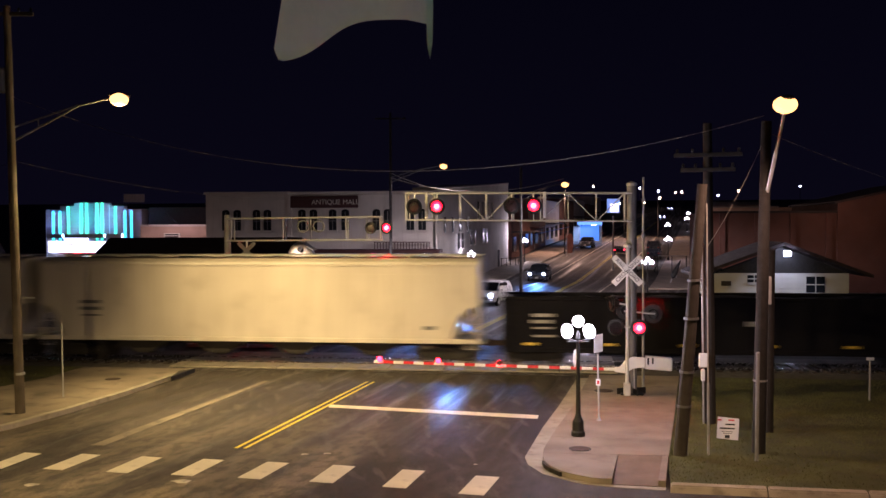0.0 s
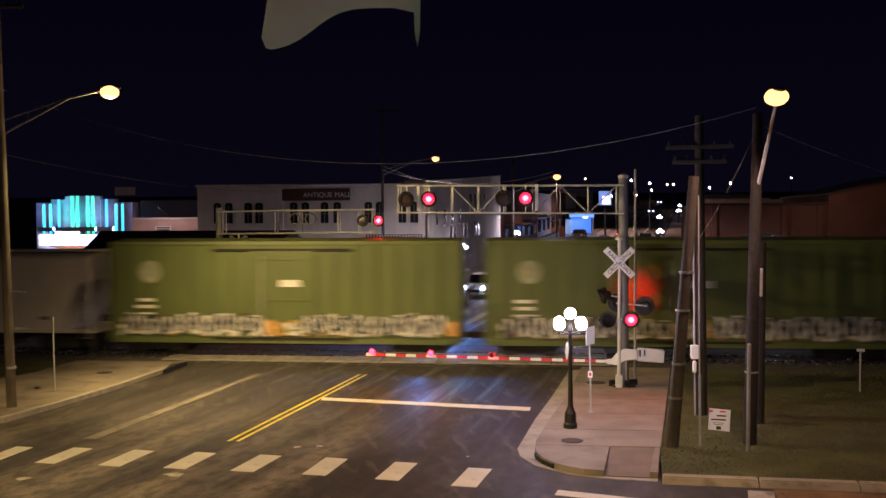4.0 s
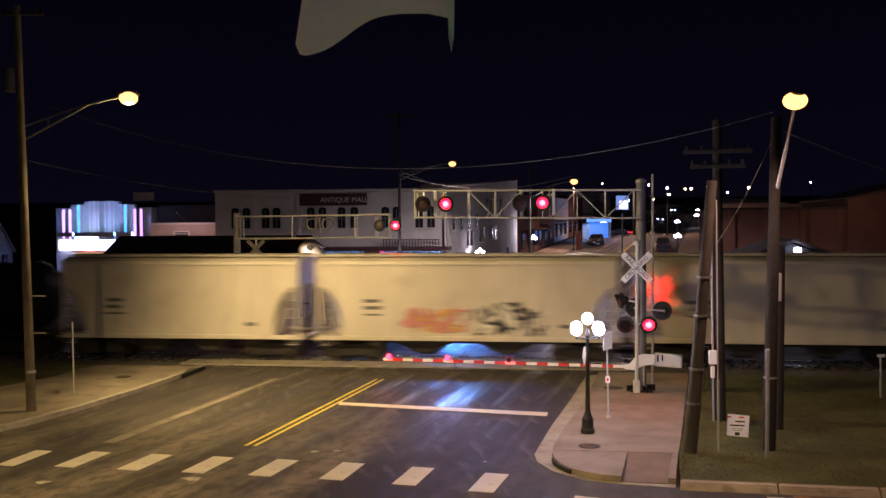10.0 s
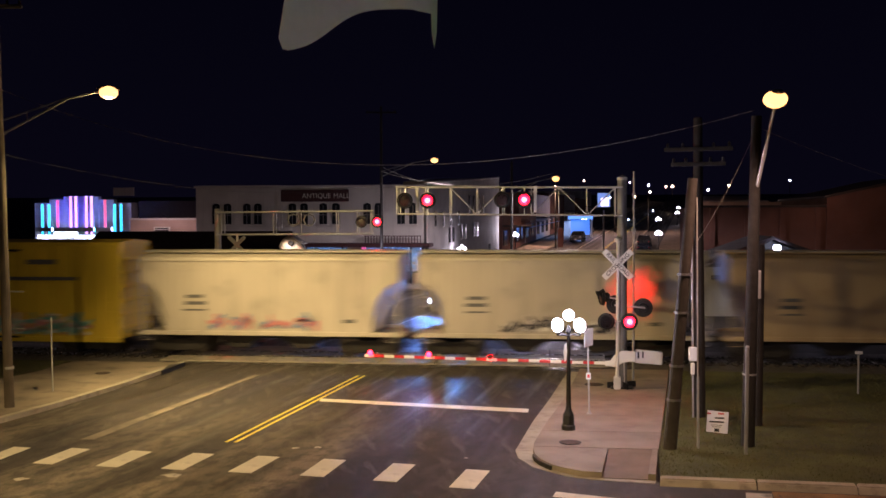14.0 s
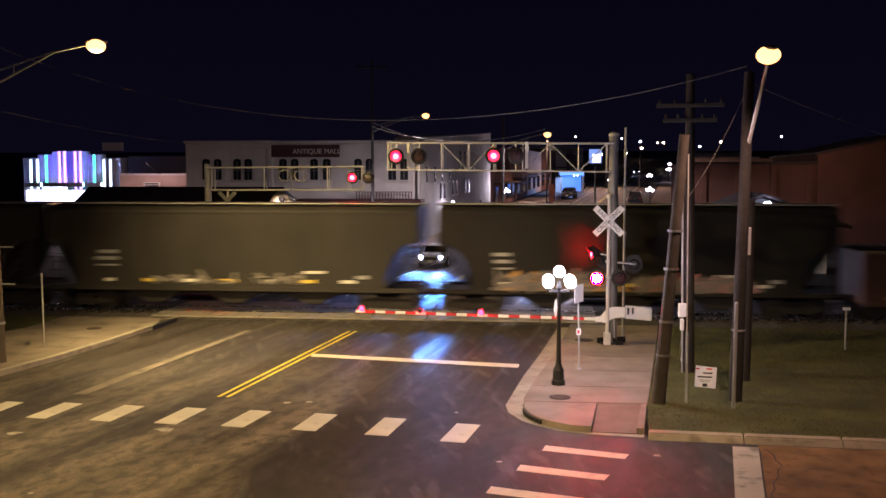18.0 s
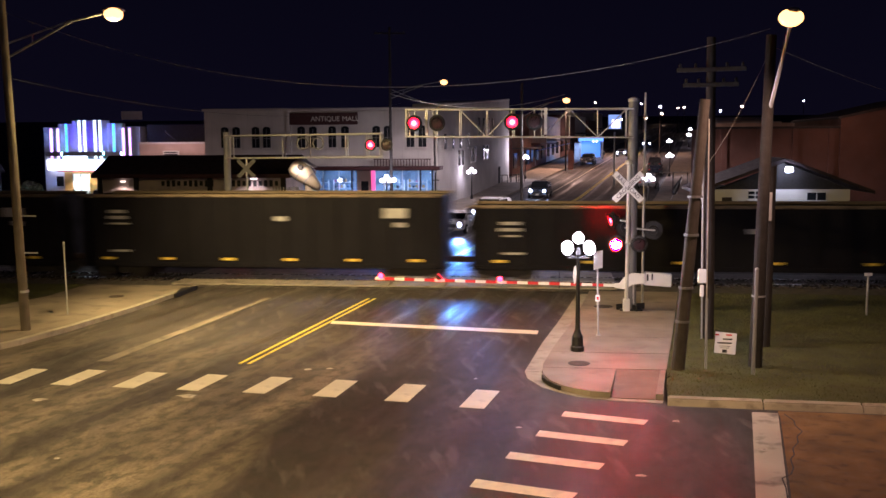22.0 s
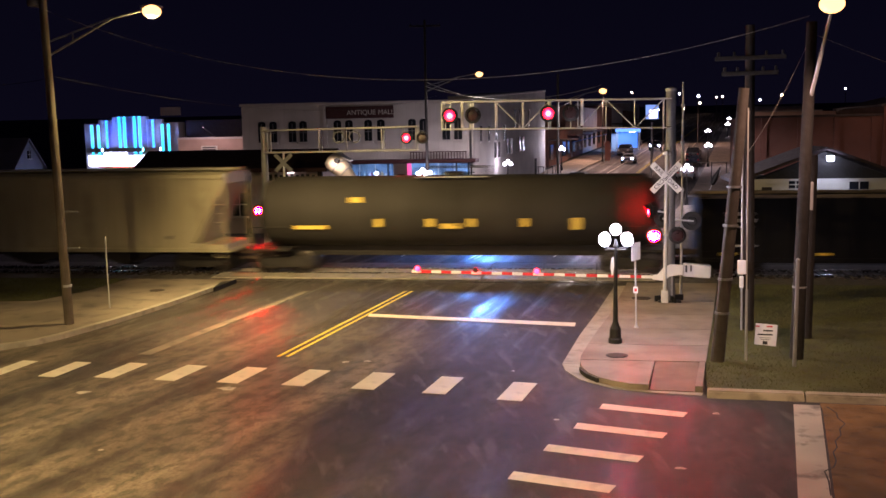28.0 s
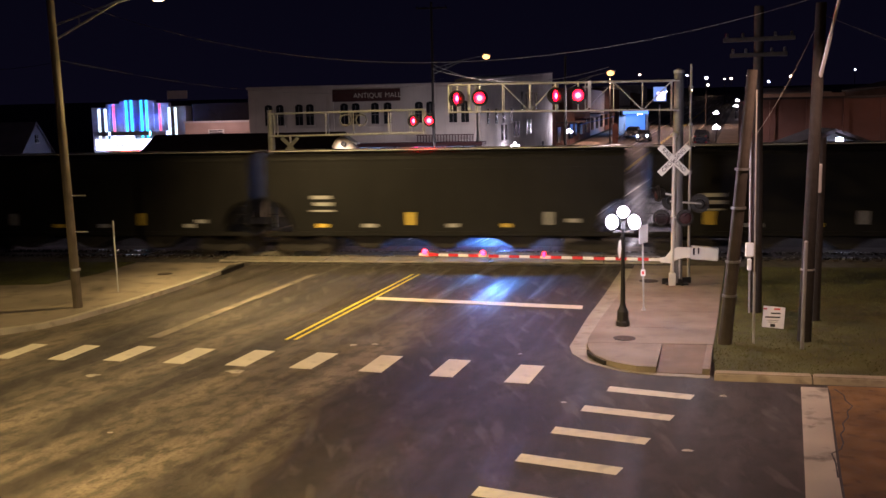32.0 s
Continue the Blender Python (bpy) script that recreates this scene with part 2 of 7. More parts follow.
def lathe(bm, rings, n=16, at=(0, 0)):
    """rings: (radius, height) from the bottom up."""
    prev = None
    for r, z in rings:
        ring = [bm.verts.new((at[0] + r * math.cos(2 * math.pi * i / n), at[1] + r * math.sin(2 * math.pi * i / n), z)) for i in range(n)]
        if prev:
            for i in range(n):
                bm.faces.new((prev[i], prev[(i + 1) % n], ring[(i + 1) % n], ring[i]))
        else:
            bm.faces.new(ring)
        prev = ring
    bm.faces.new(prev)
    bmesh.ops.recalc_face_normals(bm, faces=bm.faces)
    return bm


def part(name, bm, material, parent=None, label="", smooth=False):
    me = bpy.data.meshes.new(name)
    if smooth:
        for f in bm.faces:
            f.smooth = True
    bm.to_mesh(me)
    bm.free()
    me.materials.append(material)
    ob = new(name, me)
    if parent:
        ob.parent = parent
    if label:
        ob["label"] = label
    return ob


def nb():
    return bmesh.new()


def thing(name, label, category, m=None, group="", kind=""):
    ob = new(name)
    ob.empty_display_size = 0.2
    if m:
        ob.matrix_basis = m
    return tagged(ob, label, category, group, kind)


def wire(name, a, b, sag, r, parent=None, label="black overhead cable slung between poles", n=18, m=None):
    bm = nb()
    a, b = Vector(a), Vector(b)
    prev = None
    across = (b - a).cross(Vector((0, 0, 1))).normalized()
    for i in range(n + 1):
        k = i / n
        p = a.lerp(b, k) - Vector((0, 0, sag * 4 * k * (1 - k)))
        ring = [bm.verts.new(p + r * (math.cos(j * 1.2566) * across + math.sin(j * 1.2566) * Vector((0, 0, 1)))) for j in range(5)]
        if prev:
            for j in range(5):
                bm.faces.new((prev[j], prev[(j + 1) % 5], ring[(j + 1) % 5], ring[j]))
        prev = ring
    ob = part(name, bm, m or CABLE, parent)
    if not parent:
        tagged(ob, label, "cable", "overhead cables")
    return ob


def words(text, size, m, material, parent, name="lettering", label=""):
    """Flat lettering as a mesh, centred on the pose."""
    cu = bpy.data.curves.new(name, "FONT")
    cu.body, cu.size, cu.align_x, cu.align_y, cu.extrude = text, size, "CENTER", "CENTER", 0.004
    tmp = bpy.data.objects.new(name, cu)
    scene.collection.objects.link(tmp)
    me = bpy.data.meshes.new_from_object(tmp.evaluated_get(bpy.context.evaluated_depsgraph_get()))
    bpy.data.objects.remove(tmp)
    me.materials.clear()
    me.materials.append(material)
    ob = new(name, me)
    ob.parent = parent
    ob.matrix_basis = m
    if label:
        ob["label"] = label
    return ob



# ---- ground, roads, kerbs ----
SLOPE = 0.121  # the street leans to the right of the y axis


def street(y, off=0.0):
    """x of a line that runs along the street, off metres to the right of its centre line."""
    return -7.5 + SLOPE * (y - 36.9) + off if y < 45 else -6.52 + 0.14 * (y - 45) + off


def hill(y):
    """Height of the ground: level to y = 105, then a gentle rise."""
    return max(0.0, 0.035 * (min(y, 900) - 105))


RAIL_Y, RAIL_Z = 42.42, 0.10

bm = prism(nb(), [(-60, -0.06), (105, -0.06), (900, hill(900) - 0.06), (4000, hill(900) + 40), (4000, -2), (-60, -2)], -2500, 2500, "x")
tagged(part("ground", bm, EARTH), "dark bare earth and weeds under the night sky", "ground", kind="structure")
bm = nb()
prism(bm, [(-90, 1.5), (90, 1.5), (90, 39.6), (-90, 39.6)], -0.05, 0.0)
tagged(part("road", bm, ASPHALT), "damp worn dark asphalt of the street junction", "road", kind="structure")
bm = nb()
prev = None
for y in (45.2, 105, 900):
    row = [bm.verts.new((street(y, o), y, hill(y))) for o in (-8.1, 8.1)]
    if prev:
        bm.faces.new((prev[0], prev[1], row[1], row[0]))
    prev = row
tagged(part("road_beyond", bm, ASPHALT_FAR), "damp asphalt main street running away beyond the tracks", "road", kind="structure")
bm = nb()
prism(bm, [(-120, 70), (street(70, -8.1), 70), (street(80, -8.1), 80), (-120, 80)], -0.05, -0.004)
prism(bm, [(street(82, 8.1), 82), (120, 78), (120, 92), (street(92, 8.1), 92)], -0.05, -0.004)
tagged(part("road_cross", bm, ASPHALT), "dark asphalt cross street behind the tracks", "road", kind="structure")

# litter and a crushed scrap heap left on the road
SCRAP = mat("paper_scrap", (0.55, 0.5, 0.42), 0.8, 0, 0.2, 20.0, 60, 0.4, stain=0.4)
rg = random.Random(31)
for x, y, r in ((2.56, 21.22, 0.13), (4.05, 19.4, 0.17), (-2.2, 24.6, 0.06), (-9.9, 17.4, 0.07), (-12.6, 21.5, 0.24), (-9.15, 22.2, 0.3), (-6.9, 25.2, 0.14), (-6.3, 25.35, 0.12), (-0.9, 20.4, 0.09), (1.5, 17.6, 0.13)):
    bm = nb()
    ring = [bm.verts.new((r * rg.uniform(.5, 1.2) * math.cos(k * .785), r * .6 * rg.uniform(.5, 1.2) * math.sin(k * .785), 0.001)) for k in range(8)]
    tip = bm.verts.new((r * .2, 0, 0.012 + r * 0.12))
    for k in range(8):
        bm.faces.new((ring[k], ring[(k + 1) % 8], tip))
    bm.faces.new(ring[::-1])
    tagged(part("litter", bm, SCRAP), "small pale scrap of litter flattened on the asphalt", "litter", "litter on the road").location = (x, y, 0)

# crosswalk over the main street: nine bars, each laid a little differently
bars = [(-16.0, 23.73, 85.5, .5), (-14.38, 23.71, 85, .52), (-12.75, 23.74, 83, .57), (-10.99, 23.64, 82.7, .61), (-9.24, 23.55, 82.4, .6),
        (-7.46, 23.44, 81, .61), (-5.64, 23.29, 83, .61), (-3.8, 23.03, 82.2, .59), (-1.92, 22.64, 81, .6)]
for x, y, ang, w in bars:
    bm = nb()
    c, s = math.cos(radians(ang)), math.sin(radians(ang))
    l = 0.825
    ex, ey = w / 2 * math.cos(radians(-8)), w / 2 * math.sin(radians(-8))
    prism(bm, [(-c * l - ex, -s * l - ey), (-c * l + ex, -s * l + ey), (c * l + ex, s * l + ey), (c * l - ex, s * l - ey)], -0.008, 0.006)
    tagged(part("crosswalk_bar", bm, PAINT), "worn white painted crosswalk bar on asphalt", "road marking", "crosswalk bars").location = (x, y, 0)
for x, y in ((1.01, 21.33), (0.47, 19.8), (-0.08, 18.3), (-0.63, 16.67), (-1.2, 15.0), (-1.8, 13.3)):
    bm = nb()
    prism(bm, [(-0.9, 0.42), (0.95, -0.1), (0.82, -0.46), (-0.98, 0.02)], -0.008, 0.006)
    tagged(part("crosswalk_bar", bm, PAINT), "white crosswalk bar across the side street", "road marking", "crosswalk bars").location = (x, y, 0)
bm = nb()
DIRTPAINT = mat("worn_road_paint", (0.52, 0.48, 0.38), 0.7, 0, 0.2, 3.0, 80, 0.5, stain=0.75, dark=(0.09, 0.08, 0.065))
prism(bm, [(4.36, 22.11), (4.93, 22.08), (3.95, 16.7), (2.85, 10.0), (2.2, 10.0), (3.4, 16.7)], -0.008, 0.006)
tagged(part("stop_bar", bm, DIRTPAINT), "broad dirty white stop bar across the side street", "road marking")
bm = nb()
prism(bm, [(-7.9, 32.3), (-0.72, 31.2), (-0.74, 30.62), (-7.85, 31.82)], -0.008, 0.006)
tagged(part("stop_line", bm, PAINT), "white stop line before the level crossing", "road marking")
for off in (-0.13, 0.13):
    bm = nb()
    prism(bm, [(street(25.7, off - 0.05), 25.7), (street(25.7, off + 0.05), 25.7), (street(37.2, off + 0.05), 37.2), (street(37.2, off - 0.05), 37.2)], -0.008, 0.006)
    tagged(part("centre_line", bm, YELLOWP), "double yellow centre line on the street", "road marking", "centre lines")
for off in (-0.13, 0.13):
    bm = nb()
    for a, b in ((47, 104.9), (105, 300)):
        bm.faces.new([bm.verts.new((street(y, o), y, hill(y) + 0.006)) for y, o in ((a, off - 0.06), (a, off + 0.06), (b, off + 0.06), (b, off - 0.06))])
    tagged(part("centre_line", bm, YELLOWP), "double yellow centre line beyond the tracks", "road marking", "centre lines")
for o in (-3.9, 3.9):
    bm = nb()
    for a, b in ((48, 104.9), (105, 330)):
        bm.faces.new([bm.verts.new((street(y, q), y, hill(y) + 0.006)) for y, q in ((a, o - 0.05), (a, o + 0.05), (b, o + 0.05), (b, o - 0.05))])
    tagged(part("lane_line", bm, PAINT), "thin white lane line beyond the tracks", "road marking", "lane lines")
for sd in (-1, 1):
    bm = nb()
    for a, b in ((47, 70), (82, 104.9), (105, 400)) if sd < 0 else ((47, 80), (92, 104.9), (105, 400)):
        v = [bm.verts.new((street(y, sd * q), y, hill(y) + z)) for y in (a, b) for q, z in ((8.15, 0.0), (8.15, 0.15), (12.8, 0.15), (12.8, 0.0))]
        for i in range(3):
            bm.faces.new((v[i], v[i + 1], v[i + 5], v[i + 4]))
        bm.faces.new(v[:4]), bm.faces.new(v[4:])
    tagged(part("pavement_beyond", bm, CONCRETE), "concrete pavement along the main street", "pavement", kind="structure")
FADED = mat("faded_paint", (0.2, 0.17, 0.125), 0.75, 0, 0.3, 2.5, 80, 0.5, stain=0.9, dark=(0.07, 0.06, 0.048))
bm = nb()
prism(bm, [(-13.2, 25.6), (-12.8, 25.6), (-11.5, 37.0), (-11.76, 37.0)], -0.008, 0.004)
tagged(part("edge_line", bm, FADED), "faded pale edge line on the street", "road marking")

# corner walk: slabs between the kerb and the lawn
LEFT_EDGE = [(23.05, 0.75), (23.35, 0.3), (23.6, 0.02), (24.05, -0.25), (24.6, -0.41), (25.2, -0.47), (25.9, -0.46), (28.5, -0.14), (32.1, 0.4), (38.9, 1.15)]
RIGHT_EDGE = [(22.9, 2.45), (25.0, 2.73), (31.9, 3.7), (38.9, 4.65)]


def along(table, y):
    for (a, xa), (b, xb) in zip(table, table[1:]):
        if a <= y <= b:
            return xa + (xb - xa) * (y - a) / (b - a)
    return table[-1][1] if y > table[-1][0] else table[0][1]


corner_walk = thing("pavement_corner", "concrete corner pavement with a rounded kerb and scored slabs", "pavement", kind="structure")
ys = [25.45, 27.4, 29.7, 32.1, 34.5, 36.8, 38.9]
for a, b in zip(ys, ys[1:]):
    cuts = [a + 0.012] + [y for y, _ in LEFT_EDGE if a + 0.05 < y < b - 0.05] + [b - 0.012]
    bm = nb()
    prism(bm, [(along(LEFT_EDGE, y), y) for y in cuts] + [(along(RIGHT_EDGE, y), y) for y in reversed(cuts)], 0.0, 0.15)
    part("slab", bm, CONCRETE, corner_walk)
bm = nb()
prism(bm, [(along(LEFT_EDGE, y), y) for y in (23.06, 23.2, 23.35, 23.6, 24.05, 24.6, 25.2, 25.43)] + [(1.48, 25.43), (1.2, 23.0)], 0.0, 0.15)
part("slab", bm, CONCRETE, corner_walk)
bm = nb()
prism(bm, [(2.78, 25.43), (2.63, 25.43), (2.28, 22.95), (2.45, 22.93)], 0.0, 0.15)
part("slab", bm, CONCRETE, corner_walk)
bm = nb()
v = [bm.verts.new(p) for p in ((1.22, 23.0, 0.02), (2.27, 22.94, 0.02), (2.62, 25.43, 0.145), (1.49, 25.43, 0.145), (1.22, 23.0, -0.02), (2.27, 22.94, -0.02), (2.62, 25.43, -0.02), (1.49, 25.43, -0.02))]
for q in ((0, 1, 2, 3), (0, 4, 5, 1), (1, 5, 6, 2), (2, 6, 7, 3), (3, 7, 4, 0), (7, 6, 5, 4)):
    bm.faces.new([v[i] for i in q])
part("ramp", bm, BRICKRED, corner_walk, "brown sloping kerb ramp")
bm = nb()
prism(bm, [(-0.48, 24.72), (-0.43, 24.4), (-0.29, 24.02), (-0.02, 23.57), (0.06, 23.62), (-0.2, 24.06), (-0.33, 24.42), (-0.38, 24.74)], 0.012, 0.12)
part("storm_inlet", bm, IRON, corner_walk, "dark slot of a storm drain in the kerb")
# gutter pan
bm = nb()
outer = [(-0.95, 25.5), (-0.85, 24.75), (-0.45, 23.85), (0.4, 23.05), (1.2, 22.8), (2.4, 22.62)]
inner = [(-0.45, 25.5), (-0.4, 24.6), (0.02, 23.58), (0.75, 23.03), (1.25, 22.98), (2.46, 22.88)]
prism(bm, outer + inner[::-1], -0.008, 0.012)
prism(bm, [(-0.95, 25.52), (-0.45, 25.52), (-0.14, 28.5), (0.4, 32.1), (1.1, 38.9), (0.65, 38.9), (-0.05, 33.0), (-0.55, 29.3)], -0.008, 0.012)
tagged(part("gutter", bm, KERB), "pale concrete gutter along the corner kerb", "gutter", kind="structure")
OLDKERB = mat("weathered_kerb", (0.36, 0.31, 0.21), 0.85, 0, 0.25, 4.0, 90, 0.6, stain=0.5, dark=(0.08, 0.065, 0.04))
# kerb stones in front of the lawn
for i in range(12):
    x0 = 2.5 + i * 2.18
    bm = nb()
    y0, y1 = 22.44 - 0.05 * (x0 - 2.5), 22.44 - 0.05 * (x0 + 2.15 - 2.5)
    vv = [bm.verts.new(p) for p in ((x0, y0, -.01), (x0 + 2.15, y1, -.01), (x0 + 2.2, y1 + .4, -.01), (x0 + .05, y0 + .4, -.01), (x0 + .02, y0 + .16, .14), (x0 + 2.17, y1 + .16, .14), (x0 + 2.2, y1 + .4, .165), (x0 + .05, y0 + .4, .165))]
    for q in ((3, 2, 1, 0), (0, 1, 5, 4), (4, 5, 6, 7), (1, 2, 6, 5), (2, 3, 7, 6), (3, 0, 4, 7)):
        bm.faces.new([vv[k] for k in q])
    bmesh.ops.bevel(bm, geom=[e for e in bm.edges if all(w.co.z > 0.1 for w in e.verts)], offset=0.03, segments=2, affect="EDGES")
    tagged(part("kerb_stone", bm, OLDKERB), "worn pale concrete kerb along the lawn", "kerb", "kerb stones", kind="structure")
bm = nb()
prism(bm, [(2.79, 25.43), (2.55, 22.82), (28.6, 21.53), (60, 20), (60, 38.8), (4.67, 38.8), (3.71, 31.9)], -0.02, 0.13)
tagged(part("lawn_right", bm, LAWN), "dim worn grass beside the pavement", "grass", kind="structure")
# reddish gravel at the near side of the side street
bm = nb()
prism(bm, [(4.96, 22.25), (4.9, 21.7), (4.0, 16.7), (2.9, 10.2), (60, 8), (60, 19.4)], -0.01, 0.008)
tagged(part("gravel_edge", bm, DIRTPAVE), "reddish brown gravel beside the side street", "gravel", kind="structure")

CRACK = [(5.05, 22.0), (5.14, 21.5), (5.08, 21.1), (5.13, 20.7), (4.93, 20.3), (4.86, 19.9), (4.66, 19.5), (4.6, 19.1), (4.46, 18.8), (4.4, 18.3), (4.28, 17.95), (4.06, 17.7), (4.02, 17.2), (3.9, 16.5)]
bm = nb()
prism(bm, [(x - 0.012, y) for x, y in CRACK] + [(x + 0.014, y) for x, y in reversed(CRACK)], -0.01, 0.012)
tagged(part("pavement_crack", bm, IRON), "dark broken crack along the gravel beside the stop bar", "crack", kind="structure")

# far left corner
bm = nb()
prism(bm, [(-60, 33.5), (-40, 28.6), (-22, 26.1), (-17.9, 25.75), (-17.2, 26.6), (-16.85, 27.5), (-16.35, 30.0), (-15.93, 33.5), (-15.6, 39.0), (-20.4, 39.0), (-20.45, 35.9), (-21.2, 33.4), (-30, 31.5), (-60, 37.5)], -0.02, 0.14)
tagged(part("pavement_left", bm, CONCRETE_B), "pale concrete pavement on the far corner", "pavement", kind="structure")
bm = nb()
left_curve = [(-40, 28.4), (-22, 25.9), (-17.85, 25.5), (-17.0, 26.5), (-16.65, 27.45), (-16.15, 30.0), (-15.73, 33.5), (-15.4, 39.0)]
prism(bm, left_curve + [(x - 0.22, y + (0.22 if y < 26.3 else 0.0)) for x, y in left_curve[::-1]], -0.01, 0.165)
tagged(part("kerb_left", bm, KERB), "pale concrete kerb curving round the far corner", "kerb", kind="structure")
bm = nb()
prism(bm, [(-90, 38.5), (-30, 31.52), (-21.22, 33.42), (-20.47, 35.92), (-20.42, 39.0), (-90, 39.0)], -0.02, 0.15)
tagged(part("lawn_left", bm, LAWN), "dim grass behind the far pavement", "grass", kind="structure")
bm = nb()
prism(bm, [(-15.75, 38.1), (-15.45, 36.6), (-15.38, 36.6), (-15.36, 38.9)], 0.0, 0.17)
tagged(part("kerb_inlet", bm, IRON), "dark iron storm inlet in the far kerb", "drain")

# manholes
for x, y, z, r in ((0.51, 25.99, 0.15, 0.3), (1.55, 35.2, 0.15, 0.35), (-17.6, 36.0, 0.14, 0.3)):
    t = thing("manhole", "round dark iron manhole cover in the pavement", "manhole", pose(x, y, z), "manholes")
    part("rim", lathe(nb(), [(r, -0.02), (r, 0.008)], 24), IRON, t)
    part("lid", lathe(nb(), [(r - 0.04, 0.0), (r - 0.04, 0.014)], 24), RUST, t)

# grass blades
rg = random.Random(5)
vs, fs = [], []
for _ in range(46000):
    if rg.random() < 0.85:
        y = rg.uniform(21.0, 38.6)
        x = 2.6 + 17 * rg.random() ** 1.3
        if y < 22.82 - 0.05 * (x - 2.5) or x < along(RIGHT_EDGE, y) + 0.03:
            continue
        z = 0.13
    else:
        x, y, z = rg.uniform(-32, -20.6), rg.uniform(33.6, 38.8), 0.15
        if x > -21.2 and y < 36:
            continue
    a, h = rg.uniform(0, 6.28), rg.uniform(0.015, 0.06)
    dx, dy = math.cos(a) * 0.011, math.sin(a) * 0.011
    k = len(vs)
    vs += [(x - dx, y - dy, z), (x + dx, y + dy, z), (x + rg.uniform(-.04, .04), y + rg.uniform(-.04, .04), z + h)]
    fs.append((k, k + 1, k + 2))
me = bpy.data.meshes.new("grass")
me.from_pydata(vs, [], fs)
GRASS = mat("grass_blade", (0.13, 0.132, 0.036), 0.9, 0, 0.4, 2.0)
me.materials.append(GRASS)
tagged(new("grass", me), "short dry grass blades on the lawn", "grass", kind="stuff")

# track: ballast, ties, rails, crossing panels
bm = nb()
prism(bm, [(39.7, -0.05), (40.4, 0.0), (45.0, 0.0), (45.8, -0.05)], -400, 400, "x")
tagged(part("ballast", bm, BALLAST), "dark crushed stone ballast under the track", "ballast", kind="structure")
TIE = mat("tie_wood", (0.05, 0.038, 0.03), 0.9, 0, 0.3, 6.0, 50, 0.6)
track = thing("railway_track", "steel rails on dark wooden ties", "railway track", kind="structure")
tie_me = None
for i in range(-46, 40):
    x = i * 0.55
    if -17.2 < x < 2.5:
        continue
    if tie_me is None:
        ob = part("tie", box(nb(), (0, RAIL_Y, -0.01), (0.23, 2.6, 0.14), bev=0.015), TIE, track)
        tie_me = ob.data
    else:
        ob = new("tie", tie_me)
        ob.parent = track
    ob.location.x = x
for side in (-0.7525, 0.7525):
    y = RAIL_Y + side
    bm = nb()
    prism(bm, [(y - .07, .0), (y + .07, .0), (y + .02, .03), (y + .02, .065), (y + .036, .07), (y + .036, .1), (y - .036, .1), (y - .036, .07), (y - .02, .065), (y - .02, .03)], -400, 400, "x")
    part("rail", bm, STEEL, track, "worn shining steel rail")
PANEL = mat("crossing_panel", (0.26, 0.23, 0.18), 0.75, 0, 0.2, 4.0, 90, 0.5, stain=0.4)
crossing = thing("level_crossing_deck", "pale concrete panels between and beside the rails", "crossing deck", kind="structure")
for i in range(8):
    x0 = -17.0 + i * 2.42
    for y0, y1 in ((40.05, 41.55), (41.79, 43.05), (43.29, 45.0)):
        bm = box(nb(), (x0 + 1.2, (y0 + y1) / 2, 0.04), (2.38, y1 - y0 - 0.03, 0.09), bev=0.012)
        part("panel", bm, PANEL, crossing)
bm = nb()
prism(bm, [(-17.2, 39.55), (2.4, 39.55), (2.4, 40.02), (-17.2, 40.02)], -0.03, 0.035)
prism(bm, [(-17.2, 45.03), (2.4, 45.03), (2.4, 45.3), (-17.2, 45.3)], -0.03, 0.03)
tagged(part("crossing_apron", bm, ASPHALT), "damp asphalt apron against the crossing panels", "road", kind="structure")



# ---- poles, lamps, crossing signals ----
def leaning(a, b, r, r2, n=14):
    return rod(nb(), a, b, r, r2, n)


def cobra(parent, pole_at, head, mat_arm=MASTGREY):
    """A truss arm with a cobra head at its end."""
    p, h = Vector(pole_at), Vector(head)
    up = p + Vector((0, 0, 0.9))
    knee = p.lerp(h, 0.62) + Vector((0, 0, 0.32))
    part("arm", rod(rod(nb(), p, knee, 0.035), knee, h + Vector((0, 0, 0.1)), 0.035), mat_arm, parent)
    part("arm_brace", rod(nb(), p + Vector((0, 0, 0.45)), knee + Vector((0, 0, 0.03)), 0.028), mat_arm, parent)
    mid = p.lerp(knee, 0.4)
    part("arm_strut", rod(nb(), mid, mid + Vector((0, 0, 0.28)), 0.02, n=6), mat_arm, parent)
    d = (h - p).normalized()
    bm = nb()
    ball(bm, (0, 0, 0), 0.2, 0.5)
    bmesh.ops.scale(bm, vec=(1.9, 0.85, 1), verts=bm.verts)
    ob = part("lamp_head", bm, GALV, parent, smooth=True)
    ob.location = h + Vector((0, 0, 0.14))
    ob.rotation_euler.z = math.atan2(d.y, d.x)
    bm = nb()
    ball(bm, (0, 0, 0), 0.31, 0.72)
    part("lens", bm, SODIUM_LENS, parent, "glowing sodium lens", smooth=True).location = h
    return up


def crossarm(parent, at, half, rz, wood=WOOD):
    bm = box(nb(), (0, 0, 0), (2 * half, 0.1, 0.12), bev=0.01)
    ob = part("crossarm", bm, wood, parent)
    ob.matrix_basis = pose(*at, 0, 0, rz)
    for k in (-0.9, -0.45, 0.45, 0.9):
        i = part("insulator", lathe(nb(), [(0.025, 0.06), (0.05, 0.09), (0.035, 0.13), (0.05, 0.16), (0.02, 0.2)], 8), IRON, parent)
        i.matrix_basis = pose(*at, 0, 0, rz) @ pose(k * half, 0, 0)


